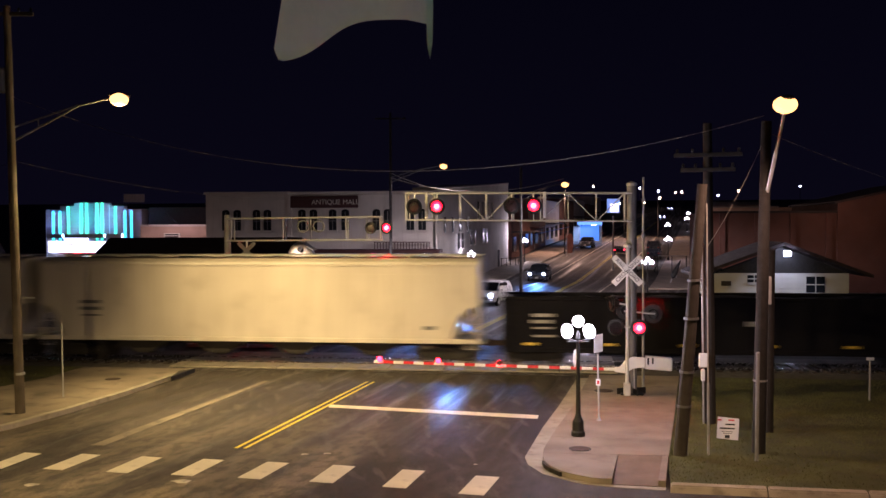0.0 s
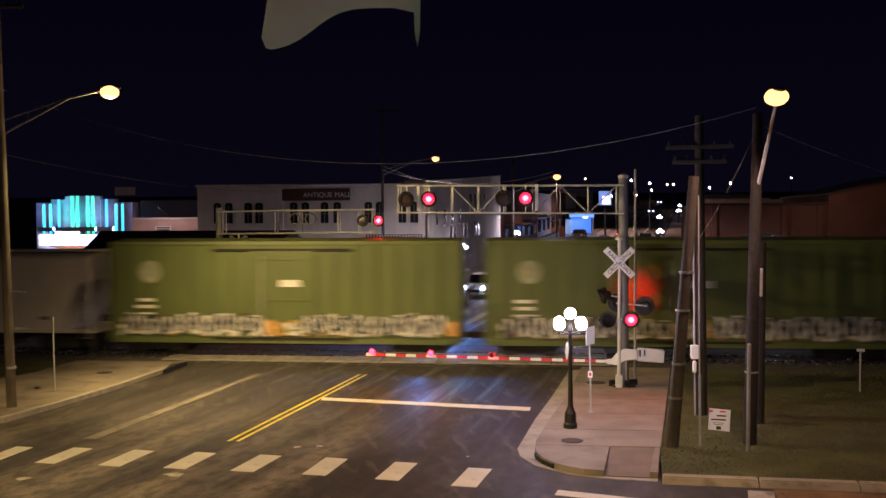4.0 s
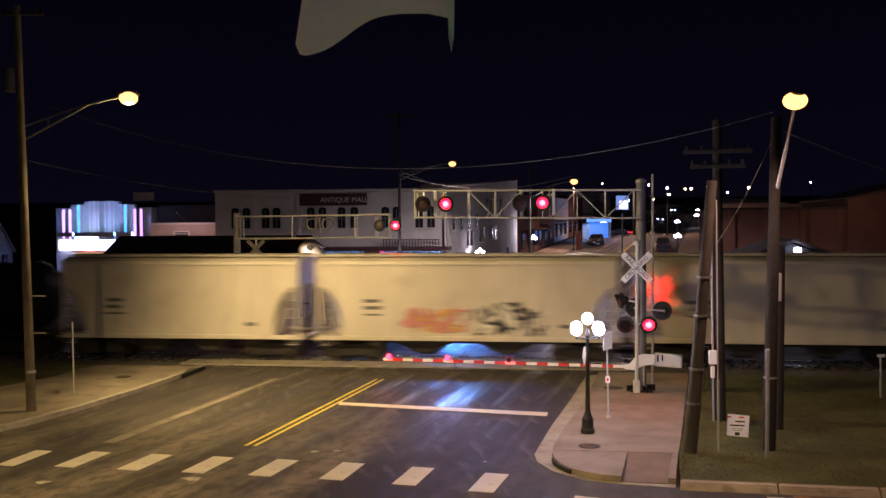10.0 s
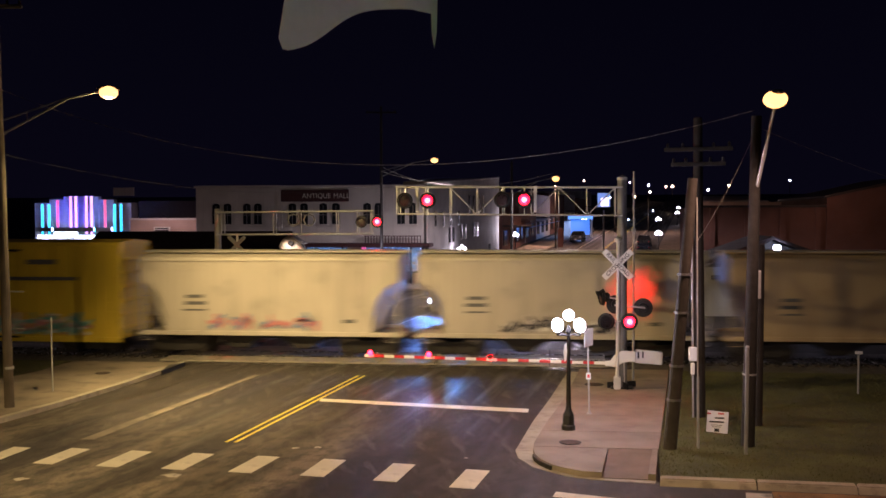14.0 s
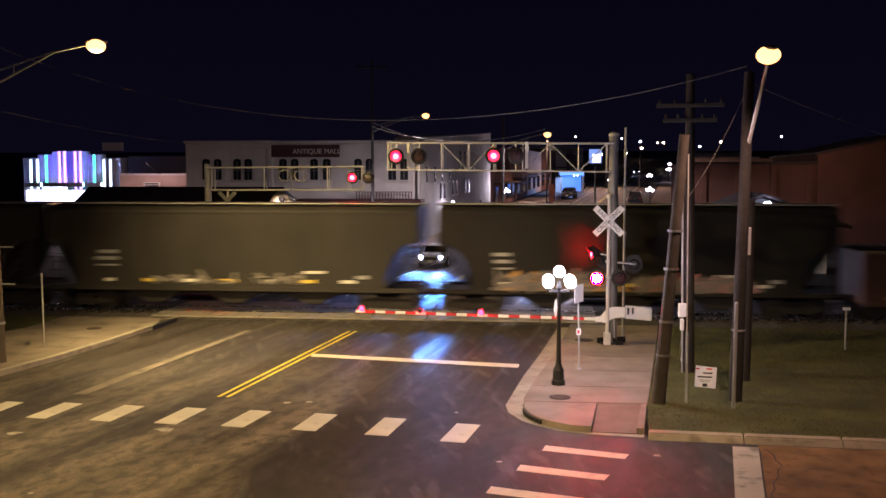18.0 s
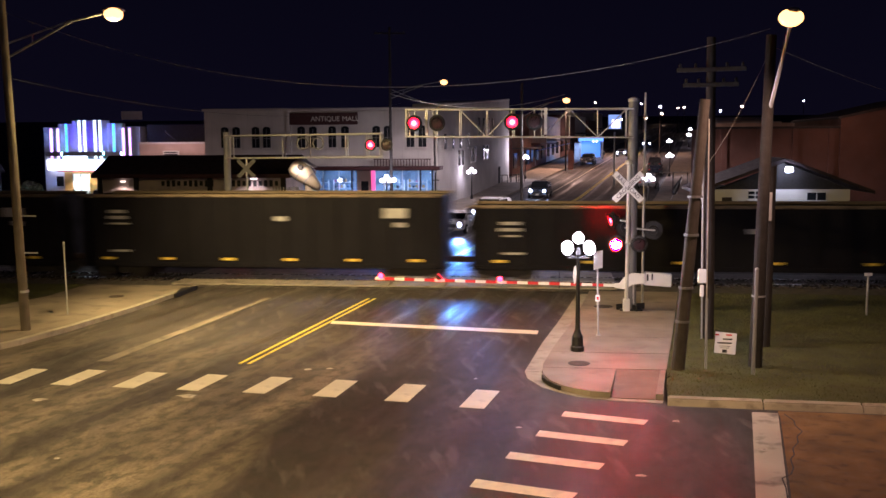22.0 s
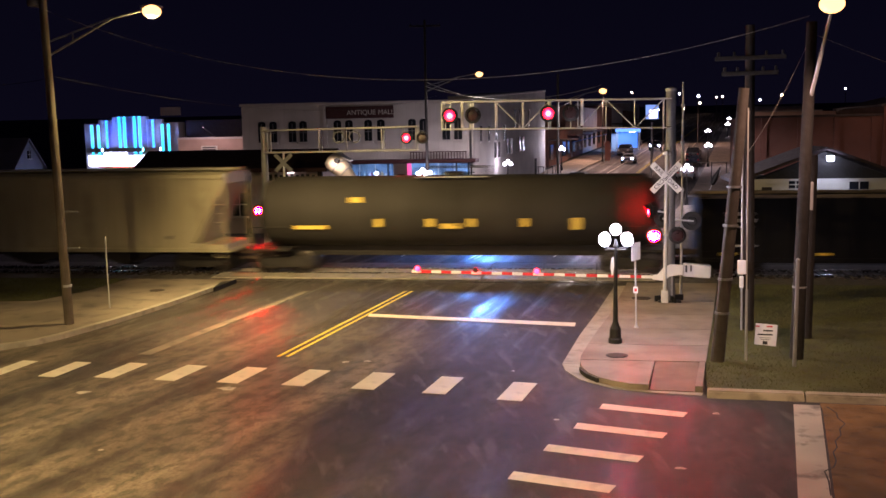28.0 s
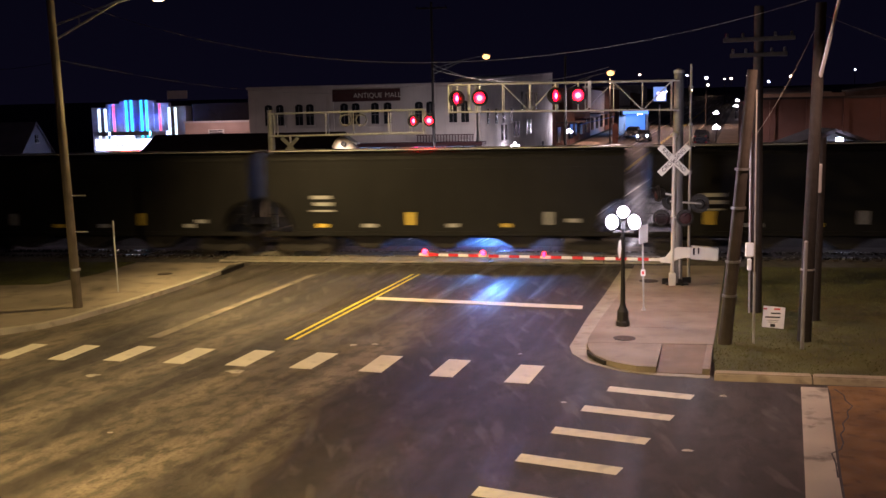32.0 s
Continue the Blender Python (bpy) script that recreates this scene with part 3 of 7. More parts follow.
left_pole = thing("utility_pole", "tall wooden utility pole carrying a street lamp arm", "utility pole", pose(-17.4, 29.1, 0.14), "utility poles")
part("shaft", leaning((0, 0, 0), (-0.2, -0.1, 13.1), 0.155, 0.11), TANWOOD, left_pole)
cobra(left_pole, (-0.15, -0.05, 8.75), (2.85, 1.35, 10.25))
crossarm(left_pole, (-0.2, -0.1, 12.85), 0.85, 8, PALEWOOD)
bm = lathe(nb(), [(0.2, 0), (0.22, 0.05), (0.22, 0.7), (0.16, 0.8)], 16)
part("transformer", bm, MASTGREY, left_pole, "grey pole transformer").location = (-0.45, -0.1, 10.35)
for z in (2.55, 3.75):
    part("step_bracket", box(nb(), (0.28, 0, z), (0.55, 0.03, 0.04)), GALV, left_pole)
part("band", lathe(nb(), [(0.165, 1.25), (0.165, 1.33)], 14), GALV, left_pole)

lean = thing("utility_pole", "leaning cut-off wooden pole at the pavement edge", "utility pole", pose(3.1, 25.65, 0.13), "utility poles")
part("shaft", leaning((0, 0, -0.1), (0.55, -0.05, 7.1), 0.18, 0.13), PALEWOOD, lean)
for z in (1.3, 2.2, 3.6, 4.6):
    part("band", rod(nb(), (0.55 * z / 7.1, -0.05 * z / 7.1, z - 0.03), (0.55 * z / 7.1, -0.05 * z / 7.1, z + 0.03), 0.2), MASTGREY, lean)
part("guy_cable", rod(nb(), (0.75, 0.1, 0.0), (0.66, -0.05, 6.6), 0.018, n=6), CABLE, lean)
part("guy_guard", rod(nb(), (0.75, 0.1, 0.0), (0.73, 0.07, 1.9), 0.035, n=8), GALV, lean, "dull metal guard on the guy cable")

dark_pole = thing("utility_pole", "dark tall wooden utility pole with a crossarm and meter box", "utility pole", pose(4.5, 29.88, 0.13), "utility poles")
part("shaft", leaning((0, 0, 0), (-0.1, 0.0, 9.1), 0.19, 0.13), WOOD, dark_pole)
crossarm(dark_pole, (-0.1, -0.12, 8.15), 1.0, -12)
crossarm(dark_pole, (-0.1, -0.12, 7.7), 0.8, -12)
part("conduit", rod(nb(), (-0.2, -0.12, 0), (-0.27, -0.1, 5.4), 0.03, n=8), GALV, dark_pole, "white conduit pipe")
bm = box(nb(), (-0.24, -0.22, 1.95), (0.24, 0.16, 0.42), bev=0.02)
box(bm, (-0.24, -0.22, 1.5), (0.12, 0.1, 0.35), bev=0.02)
part("meter_box", bm, WHITEP, dark_pole, "small pale meter box")

lamp_pole = thing("utility_pole", "brown wooden pole carrying a sodium street lamp beside the lawn", "street lamp", pose(5.2, 26.15, 0.13), "utility poles")
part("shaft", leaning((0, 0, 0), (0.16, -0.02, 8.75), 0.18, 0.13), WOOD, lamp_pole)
p0, p1, p2 = Vector((0.17, -0.1, 6.9)), Vector((0.2, -1.0, 7.9)), Vector((0.05, -2.7, 8.85))
part("arm", rod(rod(nb(), p0, p1, 0.05), p1, p2, 0.04), ALU, lamp_pole, "silver lamp arm")
bm = nb()
ball(bm, (0, 0, 0), 0.2, 0.5)
bmesh.ops.scale(bm, vec=(1.7, 0.9, 1), verts=bm.verts)
part("lamp_head", bm, GALV, lamp_pole, smooth=True).matrix_basis = pose(0.03, -2.8, 8.98, 0, 0, 90)
part("lens", ball(nb(), (0, 0, 0), 0.28, 0.75), SODIUM_LENS, lamp_pole, "glowing sodium lens", smooth=True).location = (0.0, -2.85, 8.84)
part("cabinet", box(nb(), (0.26, 0.06, 4.3), (0.12, 0.12, 0.75), bev=0.02), GALV, lamp_pole, "pale narrow box strapped to the pole")
part("strap", rod(nb(), (0.03, 0, 1.9), (0.03, 0, 1.95), 0.185), GALV, lamp_pole)
back_pole = thing("utility_pole", "short dark wooden stub pole behind the lamp pole", "utility pole", pose(5.97, 28.8, 0.13), "utility poles")
part("shaft", leaning((0, 0, 0), (0.05, 0, 5.3), 0.17, 0.15), WOOD, back_pole)
stub = thing("conduit_post", "thin grey metal post standing in the grass", "post", pose(4.97, 25.22, 0.13))
part("pipe", rod(nb(), (0, 0, 0), (0.02, 0, 2.75), 0.05), GALV, stub)
part("cap", ball(nb(), (0.02, 0, 2.75), 0.055), GALV, stub)

yard = thing("yard_sign", "white lawn sign with dark lettering on wire legs", "sign", pose(4.62, 27.5, 0.13, -16, 0, -6))
bm = box(nb(), (0, 0, 0.34), (0.58, 0.012, 0.6))
o = part("board", bm, WHITEP, yard)
o.rotation_euler.y = radians(4)
for z, w, xx in ((0.57, 0.1, -0.2), (0.57, 0.16, 0.12), (0.45, 0.26, 0.08), (0.34, 0.4, 0.0), (0.25, 0.3, 0), (0.2, 0.24, 0)):
    part("text_bar", box(nb(), (xx, -0.012, z), (w, 0.006, 0.04 if z > 0.3 else 0.014)), BLACKM if z < 0.5 else REDP, yard)
part("emblem", box(nb(), (0.0, -0.012, 0.11), (0.13, 0.006, 0.09)), BLACKM, yard)
for xx in (-0.2, 0.2):
    part("wire_leg", rod(nb(), (xx, 0.01, -0.05), (xx, 0.01, 0.3), 0.006, n=5), GALV, yard)

# five-globe lamp post
def globe_lamp(m, group="lamp posts", watts=0, label="black cast iron lamp post with five lit white globes", n=5):
    t = thing("street_lamp", label, "street lamp", m, group)
    part("base", lathe(nb(), [(0.2, 0), (0.2, 0.12), (0.17, 0.16), (0.16, 0.42), (0.1, 0.55), (0.085, 0.62)], 12), BLACKM, t)
    part("shaft", lathe(nb(), [(0.075, 0.6), (0.06, 1.4), (0.05, 2.75), (0.07, 2.8), (0.05, 2.9), (0.03, 3.0)], 12), BLACKM, t)
    for k in range(n - 1):
        a = math.pi / 4 + k * 2 * math.pi / (n - 1)
        d = Vector((math.cos(a) * 0.44, math.sin(a) * 0.44, 0))
        part("bracket", rod(rod(nb(), (0, 0, 2.7), d + Vector((0, 0, 2.74)), 0.02, n=8), d + Vector((0, 0, 2.74)), d + Vector((0, 0, 2.86)), 0.03, n=8), BLACKM, t)
        part("globe", ball(nb(), d + Vector((0, 0, 3.0)), 0.168), GLOBE, t, "lit white globe", smooth=True)
    part("globe", ball(nb(), (0, 0, 3.28), 0.165), GLOBE, t, "lit white globe", smooth=True)
    return t


near_lamp = globe_lamp(pose(0.49, 27.6, 0.15))
lamp("POINT", (0.49, 27.6, 3.95), 560, WHITE, 0.3)
bm = nb()
prism(bm, [(-0.02, 1.95), (0.02, 2.0), (0.05, 2.25), (0.03, 2.5), (-0.03, 2.45), (-0.06, 2.2)], -0.01, 0.01, "y")
o = part("ribbon", bm, WHITEP, near_lamp, "small white paper bow tied to the post")
o.location = (-0.09, -0.06, 0)

post = thing("sign_post", "thin metal sign post seen edge on with a small red tag", "sign", pose(1.17, 29.87, 0.15))
part("pole", rod(nb(), (0, 0, 0), (-0.06, 0, 2.65), 0.028, n=8), GALV, post)
part("foot", lathe(nb(), [(0.09, 0), (0.06, 0.04), (0.035, 0.1)], 10), GALV, post)
o = part("panel", box(nb(), (-0.06, 0, 2.38), (0.6, 0.012, 0.55), bev=0.003), WHITEP, post, "white sign panel")
o.rotation_euler.z = radians(62)
part("tag", box(nb(), (-0.03, -0.04, 1.18), (0.14, 0.01, 0.2)), WHITEP, post, "small white tag")
part("tag_mark", box(nb(), (-0.03, -0.048, 1.18), (0.07, 0.006, 0.1)), REDP, post)
left_post = thing("sign_post", "thin bare metal sign post on the far pavement", "sign", pose(-17.5, 32.0, 0.14))
part("pole", rod(nb(), (0, 0, 0), (-0.03, 0, 2.6), 0.03, n=8), GALV, left_post)
o = part("panel", box(nb(), (-0.03, 0, 2.35), (0.45, 0.012, 0.5)), GALV, left_post)
o.rotation_euler.z = radians(117)
right_post = thing("sign_post", "short thin marker post in the lawn", "post", pose(10.5, 34.3, 0.13))
part("pole", rod(nb(), (0, 0, 0), (0, 0, 1.45), 0.035, n=8), GALV, right_post)
part("plate", box(nb(), (0, -0.03, 1.43), (0.26, 0.02, 0.1)), WHITEP, right_post)


# ---- crossing signals ----
FLASHERS = {"a": [], "b": []}


def flasher(parent, at, rz, phase, radius=0.3, beam=False, deep=0.26, rx=90, slow=False):
    """A round black background, hood and a lens that turns its lit or its dark face outward."""
    hold = part("background", lathe(nb(), [(radius, -0.012), (radius, 0.012)], 28), BLACKM, parent, "round black signal background")
    hold.matrix_basis = pose(*at, rx, 0, rz)
    bm = nb()
    seg = 20
    ring = []
    for i in range(seg + 1):
        a = radians(360 * i / seg if beam else -20 + 220 * i / seg)
        ring.append((bm.verts.new((0.225 * math.cos(a), 0.225 * math.sin(a), 0.01)), bm.verts.new((0.225 * math.cos(a), 0.225 * math.sin(a), (0.12 + deep if beam else 0.12 + 0.14 * max(0, math.sin(a)))))))
    for p, q in zip(ring, ring[1:]):
        bm.faces.new((p[0], q[0], q[1], p[1]))
    hood = part("hood", bm, BLACKM, hold)
    sol = hood.modifiers.new("thick", "SOLIDIFY")
    sol.thickness = 0.012
    part("lens_collar", lathe(nb(), [(0.212, 0.005), (0.212, 0.085), (0.26, 0.085), (0.26, 0.005)], 24), BLACKM, hold)
    if beam:  # louvres that keep the light in a narrow beam
        bm = nb()
        for k in range(-3, 4):
            w = 2 * math.sqrt(0.205 ** 2 - (k * 0.058) ** 2)
            box(bm, (k * 0.058, 0, 0.11 + deep / 2), (0.004, w, deep))
            box(bm, (0, k * 0.058, 0.11 + deep / 2), (w, 0.004, deep))
        part("louvre", bm, BLACKM, hold)
    part("housing", lathe(nb(), [(0.14, -0.22), (0.17, -0.18), (0.17, -0.012)], 20), BLACKM, hold)
    lens = part("lens", lathe(nb(), [(0.02, 0.034), (0.085, 0.032), (0.13, 0.03), (0.165, 0.024), (0.2, 0.009), (0.2115, 0.0), (0.2, -0.012), (0.16, -0.024), (0.02, -0.03)], 20), RED_BEAM if beam else RED_ON, parent, "red signal lens")
    for m in (RED_OFF, RED_BEAM if beam else RED_CORE, RED_BEAM if beam else RED_MID):
        lens.data.materials.append(m)
    for f in lens.data.polygons:
        r = math.hypot(f.center.x, f.center.y)
        f.material_index = 1 if f.center.z < 0.01 else 2 if r < 0.085 else 3 if r < 0.13 else 0
    lens.matrix_basis = pose(*at, rx, 0, rz) @ pose(0, 0, 0.05)
    FLASHERS[phase].append((lens, slow))
    return lens


ACROSS = Vector((-0.993, 0.12, 0))  # across the street, to the left
cant = thing("crossing_signal", "tall steel crossing signal with red flashers on a truss arm", "crossing signal", pose(2.5, 34.75, 0.15))
part("mast", rod(nb(), (0, 0, 0), (0, 0, 7.45), 0.2, 0.17, 18), MASTGREY, cant)
part("mast_cap", lathe(nb(), [(0.19, 7.4), (0.19, 7.5), (0.05, 7.56)], 16), GALV, cant)
for a in range(4):
    o = part("base_fin", box(nb(), (0.32, 0, 0.1), (0.45, 0.06, 0.22), bev=0.01), BLACKM, cant)
    o.rotation_euler.z = radians(20 + 90 * a)
part("base_plate", box(nb(), (0, 0, 0.02), (0.8, 0.8, 0.05), bev=0.01), BLACKM, cant)
END = 8.3
chords = []
for z in (7.15, 6.15):
    for y in (-0.28, 0.28):
        a, b = Vector((0, y, z)), ACROSS * END + Vector((0, y, z + 0.08))
        part("chord", rod(nb(), a, b, 0.032, n=8), GALV, cant)
for i in range(9):
    s = 0.25 + i * (END - 0.3) / 8
    c = ACROSS * s
    dz = 0.08 * s / END
    bm = nb()
    for y in (-0.28, 0.28):
        rod(bm, c + Vector((0, y, 6.15 + dz)), c + Vector((0, y, 7.15 + dz)), 0.022, n=6)
    for z in (6.15, 7.15):
        rod(bm, c + Vector((0, -0.28, z + dz)), c + Vector((0, 0.28, z + dz)), 0.018, n=6)
    part("upright", bm, GALV, cant)
    if i in (0, 1, 2, 4, 5) :
        d = ACROSS * (s + (END - 0.3) / 8)
        lo, hi = (6.15, 7.15) if i % 2 else (7.15, 6.15)
        part("diagonal", rod(nb(), c + Vector((0, -0.28, lo + dz)), d + Vector((0, -0.28, hi + dz)), 0.022, n=6), GALV, cant)
for s, ph in ((7.95, "a"), (7.08, "b"), (4.3, "a"), (3.5, "b")):
    c = ACROSS * s
    flasher(cant, (c.x, c.y - 0.5, 6.72), 2, ph)
    part("hanger", rod(rod(nb(), (c.x, c.y - 0.28, 7.18), (c.x, c.y - 0.33, 6.72), 0.03, n=8), (c.x, c.y - 0.33, 6.72), (c.x, c.y - 0.3, 6.2), 0.02, n=6), ALU, cant)
for s in (3.1, 7.5):
    c = ACROSS * s
    part("junction_box", box(nb(), (c.x, c.y - 0.3, 6.75), (0.12, 0.1, 0.95), bev=0.01), ALU, cant)
part("sign_end", box(nb(), (ACROSS.x * END, ACROSS.y * END - 0.3, 6.72), (0.03, 0.03, 1.05)), ALU, cant)

mastb = thing("crossing_mast", "silver post with white railroad crossing crossbuck and red flashers", "crossing signal", pose(2.32, 34.35, 0.15))
part("post", rod(nb(), (0, 0, 0), (0.02, 0, 5.2), 0.062, n=12), ALU, mastb)
part("foot_box", box(nb(), (0, 0, 0.22), (0.24, 0.24, 0.44), bev=0.02), ALU, mastb)
for ang, text in ((45, "RAIL   ROAD"), (-45, "CROS   SING")):
    o = part("blade", box(nb(), (0, 0, 0), (1.36, 0.012, 0.23), bev=0.004), WHITEP, mastb, "white crossbuck blade")
    o.matrix_basis = pose(0, -0.1 - (0.016 if ang > 0 else 0), 4.42, 0, ang, 0)
    words(text.replace("   ", "  "), 0.2, pose(0, -0.122 - (0.016 if ang > 0 else 0), 4.42, 0, ang, 0) @ pose(0, 0, 0, 90, 0, 0), BLACKM, mastb, "crossbuck_letters", "black crossing lettering")
flasher(mastb, (-0.4, -0.22, 2.42), -4, "a", beam=True, deep=0.15, rx=93, slow=True)
flasher(mastb, (0.4, -0.22, 2.42), 0, "b", slow=True)
part("flasher_bar", rod(nb(), (-0.45, -0.05, 2.42), (0.45, -0.05, 2.42), 0.03, n=8), ALU, mastb)
# a pair that looks across the tracks and one that looks down the side street
flasher(mastb, (-0.02, 0.6, 2.95), 185, "a", 0.34, beam=True, slow=True)
flasher(mastb, (0.95, 0.6, 2.84), 179, "b", 0.34, beam=True, slow=True)
part("flasher_bar", rod(rod(nb(), (-0.08, 0.33, 2.95), (1.0, 0.33, 2.86), 0.03, n=8), (0.0, 0.0, 3.0), (0.0, 0.33, 2.95), 0.03, n=8), ALU, mastb)
flasher(mastb, (-0.5, 0.16, 3.24), -74, "a", 0.3, slow=True)
part("flasher_bar", rod(nb(), (0.0, 0.0, 3.2), (-0.32, 0.12, 3.24), 0.03, n=8), ALU, mastb)
part("bell", lathe(nb(), [(0.02, 5.2), (0.13, 5.22), (0.12, 5.32), (0.03, 5.38)], 14), ALU, mastb)
thin = thing("signal_pole", "thin tall pale pole behind the crossing gate", "pole", pose(2.98, 35.6, 0.1))
part("shaft", rod(nb(), (0, 0, 0), (0, 0, 7.8), 0.05, 0.04), GALV, thin)
for z in (2.2, 3.9, 5.6, 6.9):
    part("clamp", rod(nb(), (0, 0, z), (0, 0, z + 0.12), 0.08), GALV, thin)

gate = thing("crossing_gate", "lowered red and white striped crossing gate with lit red lamps", "crossing gate", pose(2.2, 34.55, 0.15))
bm = box(nb(), (1.15, 0.05, 1.2), (0.95, 0.34, 0.46), bev=0.03)
o = part("gate_mechanism", bm, WHITEP, gate, "white gate mechanism housing")
o.rotation_euler.y = radians(4)
part("vent_mark", box(nb(), (0.86, -0.13, 1.2), (0.06, 0.02, 0.24)), BLACKM, gate)
part("vent_mark", box(nb(), (1.02, -0.13, 1.22), (0.05, 0.02, 0.22)), BLACKM, gate)
bm = nb()
prism(bm, [(-0.3, 0.82), (0.05, 0.78), (0.35, 0.95), (0.75, 1.0), (0.75, 1.34), (0.3, 1.36), (0.05, 1.22), (-0.12, 1.0), (-0.3, 0.98)], -0.2, -0.12, "y")
part("counterweight_arm", bm, WHITEP, gate, "white bent counterweight arm")
part("pedestal", rod(nb(), (0.35, 0.1, 0), (0.35, 0.1, 1.0), 0.09), ALU, gate)
N_STRIPE = 23
for i in range(N_STRIPE):
    a, b = 0.3 + i * 0.39, 0.3 + (i + 1) * 0.39
    bm = box(nb(), ((a + b) / 2, 0, 0), (b - a - 0.002, 0.045, 0.105), bev=0.006)
    o = part("stripe", bm, REDP if i % 2 else WHITEP, gate)
    o.matrix_basis = pose(0, -0.15, 0.9, 0, 0, math.degrees(math.atan2(ACROSS.y, ACROSS.x)))
for s, ph in ((9.02, None), (6.75, "b"), (4.45, "a")):
    c = ACROSS * s
    part("gate_lamp_body", rod(nb(), (c.x, c.y - 0.2, 1.02), (c.x, c.y - 0.1, 1.02), 0.07), BLACKM, gate)
    lens = part("gate_lamp_lens", lathe(nb(), [(0.07, 0.02), (0.1, 0.008), (0.1, -0.008), (0.07, -0.02)], 14), RED_GATE, gate, "small red gate lamp lens")
    lens.matrix_basis = pose(c.x, c.y - 0.24, 1.02, 90, 0, 0)
    if ph:
        lens.data.materials.append(RED_OFF)
        for f in lens.data.polygons:
            f.material_index = 1 if f.center.z < 0.0 else 0
        FLASHERS[ph].append((lens, False))
part("gate_wire", rod(nb(), (-0.3, -0.15, 1.02), (ACROSS.x * 9.1, ACROSS.y * 9.1 - 0.15, 1.0), 0.006, n=4), CABLE, gate)

# the signal on the far side of the tracks, seen from behind
fc = thing("crossing_signal", "steel crossing signal with a truss arm beyond the tracks", "crossing signal", pose(-17.3, 48.5, 0.05))
part("mast", rod(nb(), (0, 0, 0), (0, 0, 6.7), 0.19, 0.17, 16), GALV, fc)
for z in (6.5, 5.35):
    for y in (-0.25, 0.25):
        part("chord", rod(nb(), (0, y, z), -ACROSS * 8.45 + Vector((0, y, z + 0.05)), 0.05, n=8), ALU, fc)
for s in (0.3, 3.2, 6.6, 7.7, 8.4):
    c = -ACROSS * s
    bm = nb()
    for y in (-0.25, 0.25):
        rod(bm, c + Vector((0, y, 5.35)), c + Vector((0, y, 6.53)), 0.035, n=6)
    part("upright", bm, ALU, fc)
c = -ACROSS * 7.95
flasher(fc, (c.x, c.y - 0.45, 6.0), 0, "a", 0.3)
c = -ACROSS * 8.78
flasher(fc, (c.x, c.y - 0.45, 6.0), 0, "b", 0.3)
for s in (4.3, 5.15):
    c = -ACROSS * s
    bm = nb()
    loops = [[bm.verts.new((r * math.cos(k * 0.7854), r * math.sin(k * 0.7854), z)) for k in range(8)] for r, z in ((0.26, -0.03), (0.33, -0.03), (0.33, 0.03), (0.26, 0.03))]
    for la, lb in zip(loops, loops[1:] + loops[:1]):
        for k in range(8):
            bm.faces.new((la[k], la[(k + 1) % 8], lb[(k + 1) % 8], lb[k]))
    o = part("sign_ring", bm, MASTGREY, fc)
    o.matrix_basis = pose(c.x, c.y - 0.3, 6.1, 90, 0, 0)
part("hanger", rod(nb(), -ACROSS * 4.72 + Vector((0, -0.3, 5.4)), -ACROSS * 4.72 + Vector((0, -0.3, 6.5)), 0.03), GALV, fc)
fb = thing("crossing_mast", "plain white crossbuck seen from behind beyond the tracks", "crossing signal", pose(-15.72, 46.9, 0.05))
part("post", rod(nb(), (0, 0, 0), (0, 0, 5.4), 0.06), ALU, fb)
for ang in (45, -45):
    o = part("blade", box(nb(), (0, 0, 0), (1.22, 0.012, 0.2), bev=0.004), MASTGREY, fb)
    o.matrix_basis = pose(0, -0.08 - (0.016 if ang > 0 else 0), 4.86, 0, ang, 0)

for dx, ph in ((-0.37, "a"), (0.37, "b")):
    part("flasher_arm", rod(nb(), (0, 0, 2.33), (dx, -0.1, 2.33), 0.03, n=8), GALV, fc)
    flasher(fc, (dx, -0.24, 2.33), 20, ph, beam=True, deep=0.15, slow=True)

# overhead cables
wire("overhead_cable", (-17.5, 29.0, 10.37), (5.3, 26.1, 9.03), 1.9, 0.0075, n=30)
wire("overhead_cable", (-30, 33, 9.5), (-17.5, 29.0, 8.2), 0.6, 0.007, m=DARKCABLE)
wire("overhead_cable", (5.35, 26.1, 8.6), (16, 30.0, 6.0), 0.4, 0.006)
wire("overhead_cable", (5.25, 26.1, 8.3), (3.9, 26.4, 5.6), 0.15, 0.009)
wire("overhead_cable", (-17.5, 29.0, 8.3), (-10.0, 60, 8.6), 1.0, 0.005, m=DARKCABLE)
wire("overhead_cable", (-14.3, 80.2, 10.6), (-10.1, 105, 9.9), 0.5, 0.02)
wire("overhead_cable", (-14.3, 80.2, 10.2), (0.2, 79.0, 9.9), 1.1, 0.02)



# ---- the town beyond the tracks ----
BRICKW = mat("painted_brick_white", (0.5, 0.47, 0.43), 0.8, 0, 0.14, 2.0, 40, 0.5, streak=0.3, dark=(0.25, 0.22, 0.2))
MAROON = mat("maroon_metal", (0.05, 0.013, 0.013), 0.6, 0, 0.2, 3.0, 60, 0.2)
ROOFDARK = mat("dark_roof", (0.03, 0.018, 0.016), 0.7, 0, 0.25, 3.0, 60, 0.3)
WINDARK = mat("dark_window", (0.015, 0.017, 0.02), 0.12, 0, 0.2, 3.0)
BRICKR = mat("red_brown_brick", (0.13, 0.055, 0.038), 0.85, 0, 0.2, 2.0, 40, 0.5)
STUCCO = mat("pink_stucco", (0.42, 0.3, 0.24), 0.85, 0, 0.12, 3.0, 60, 0.3)
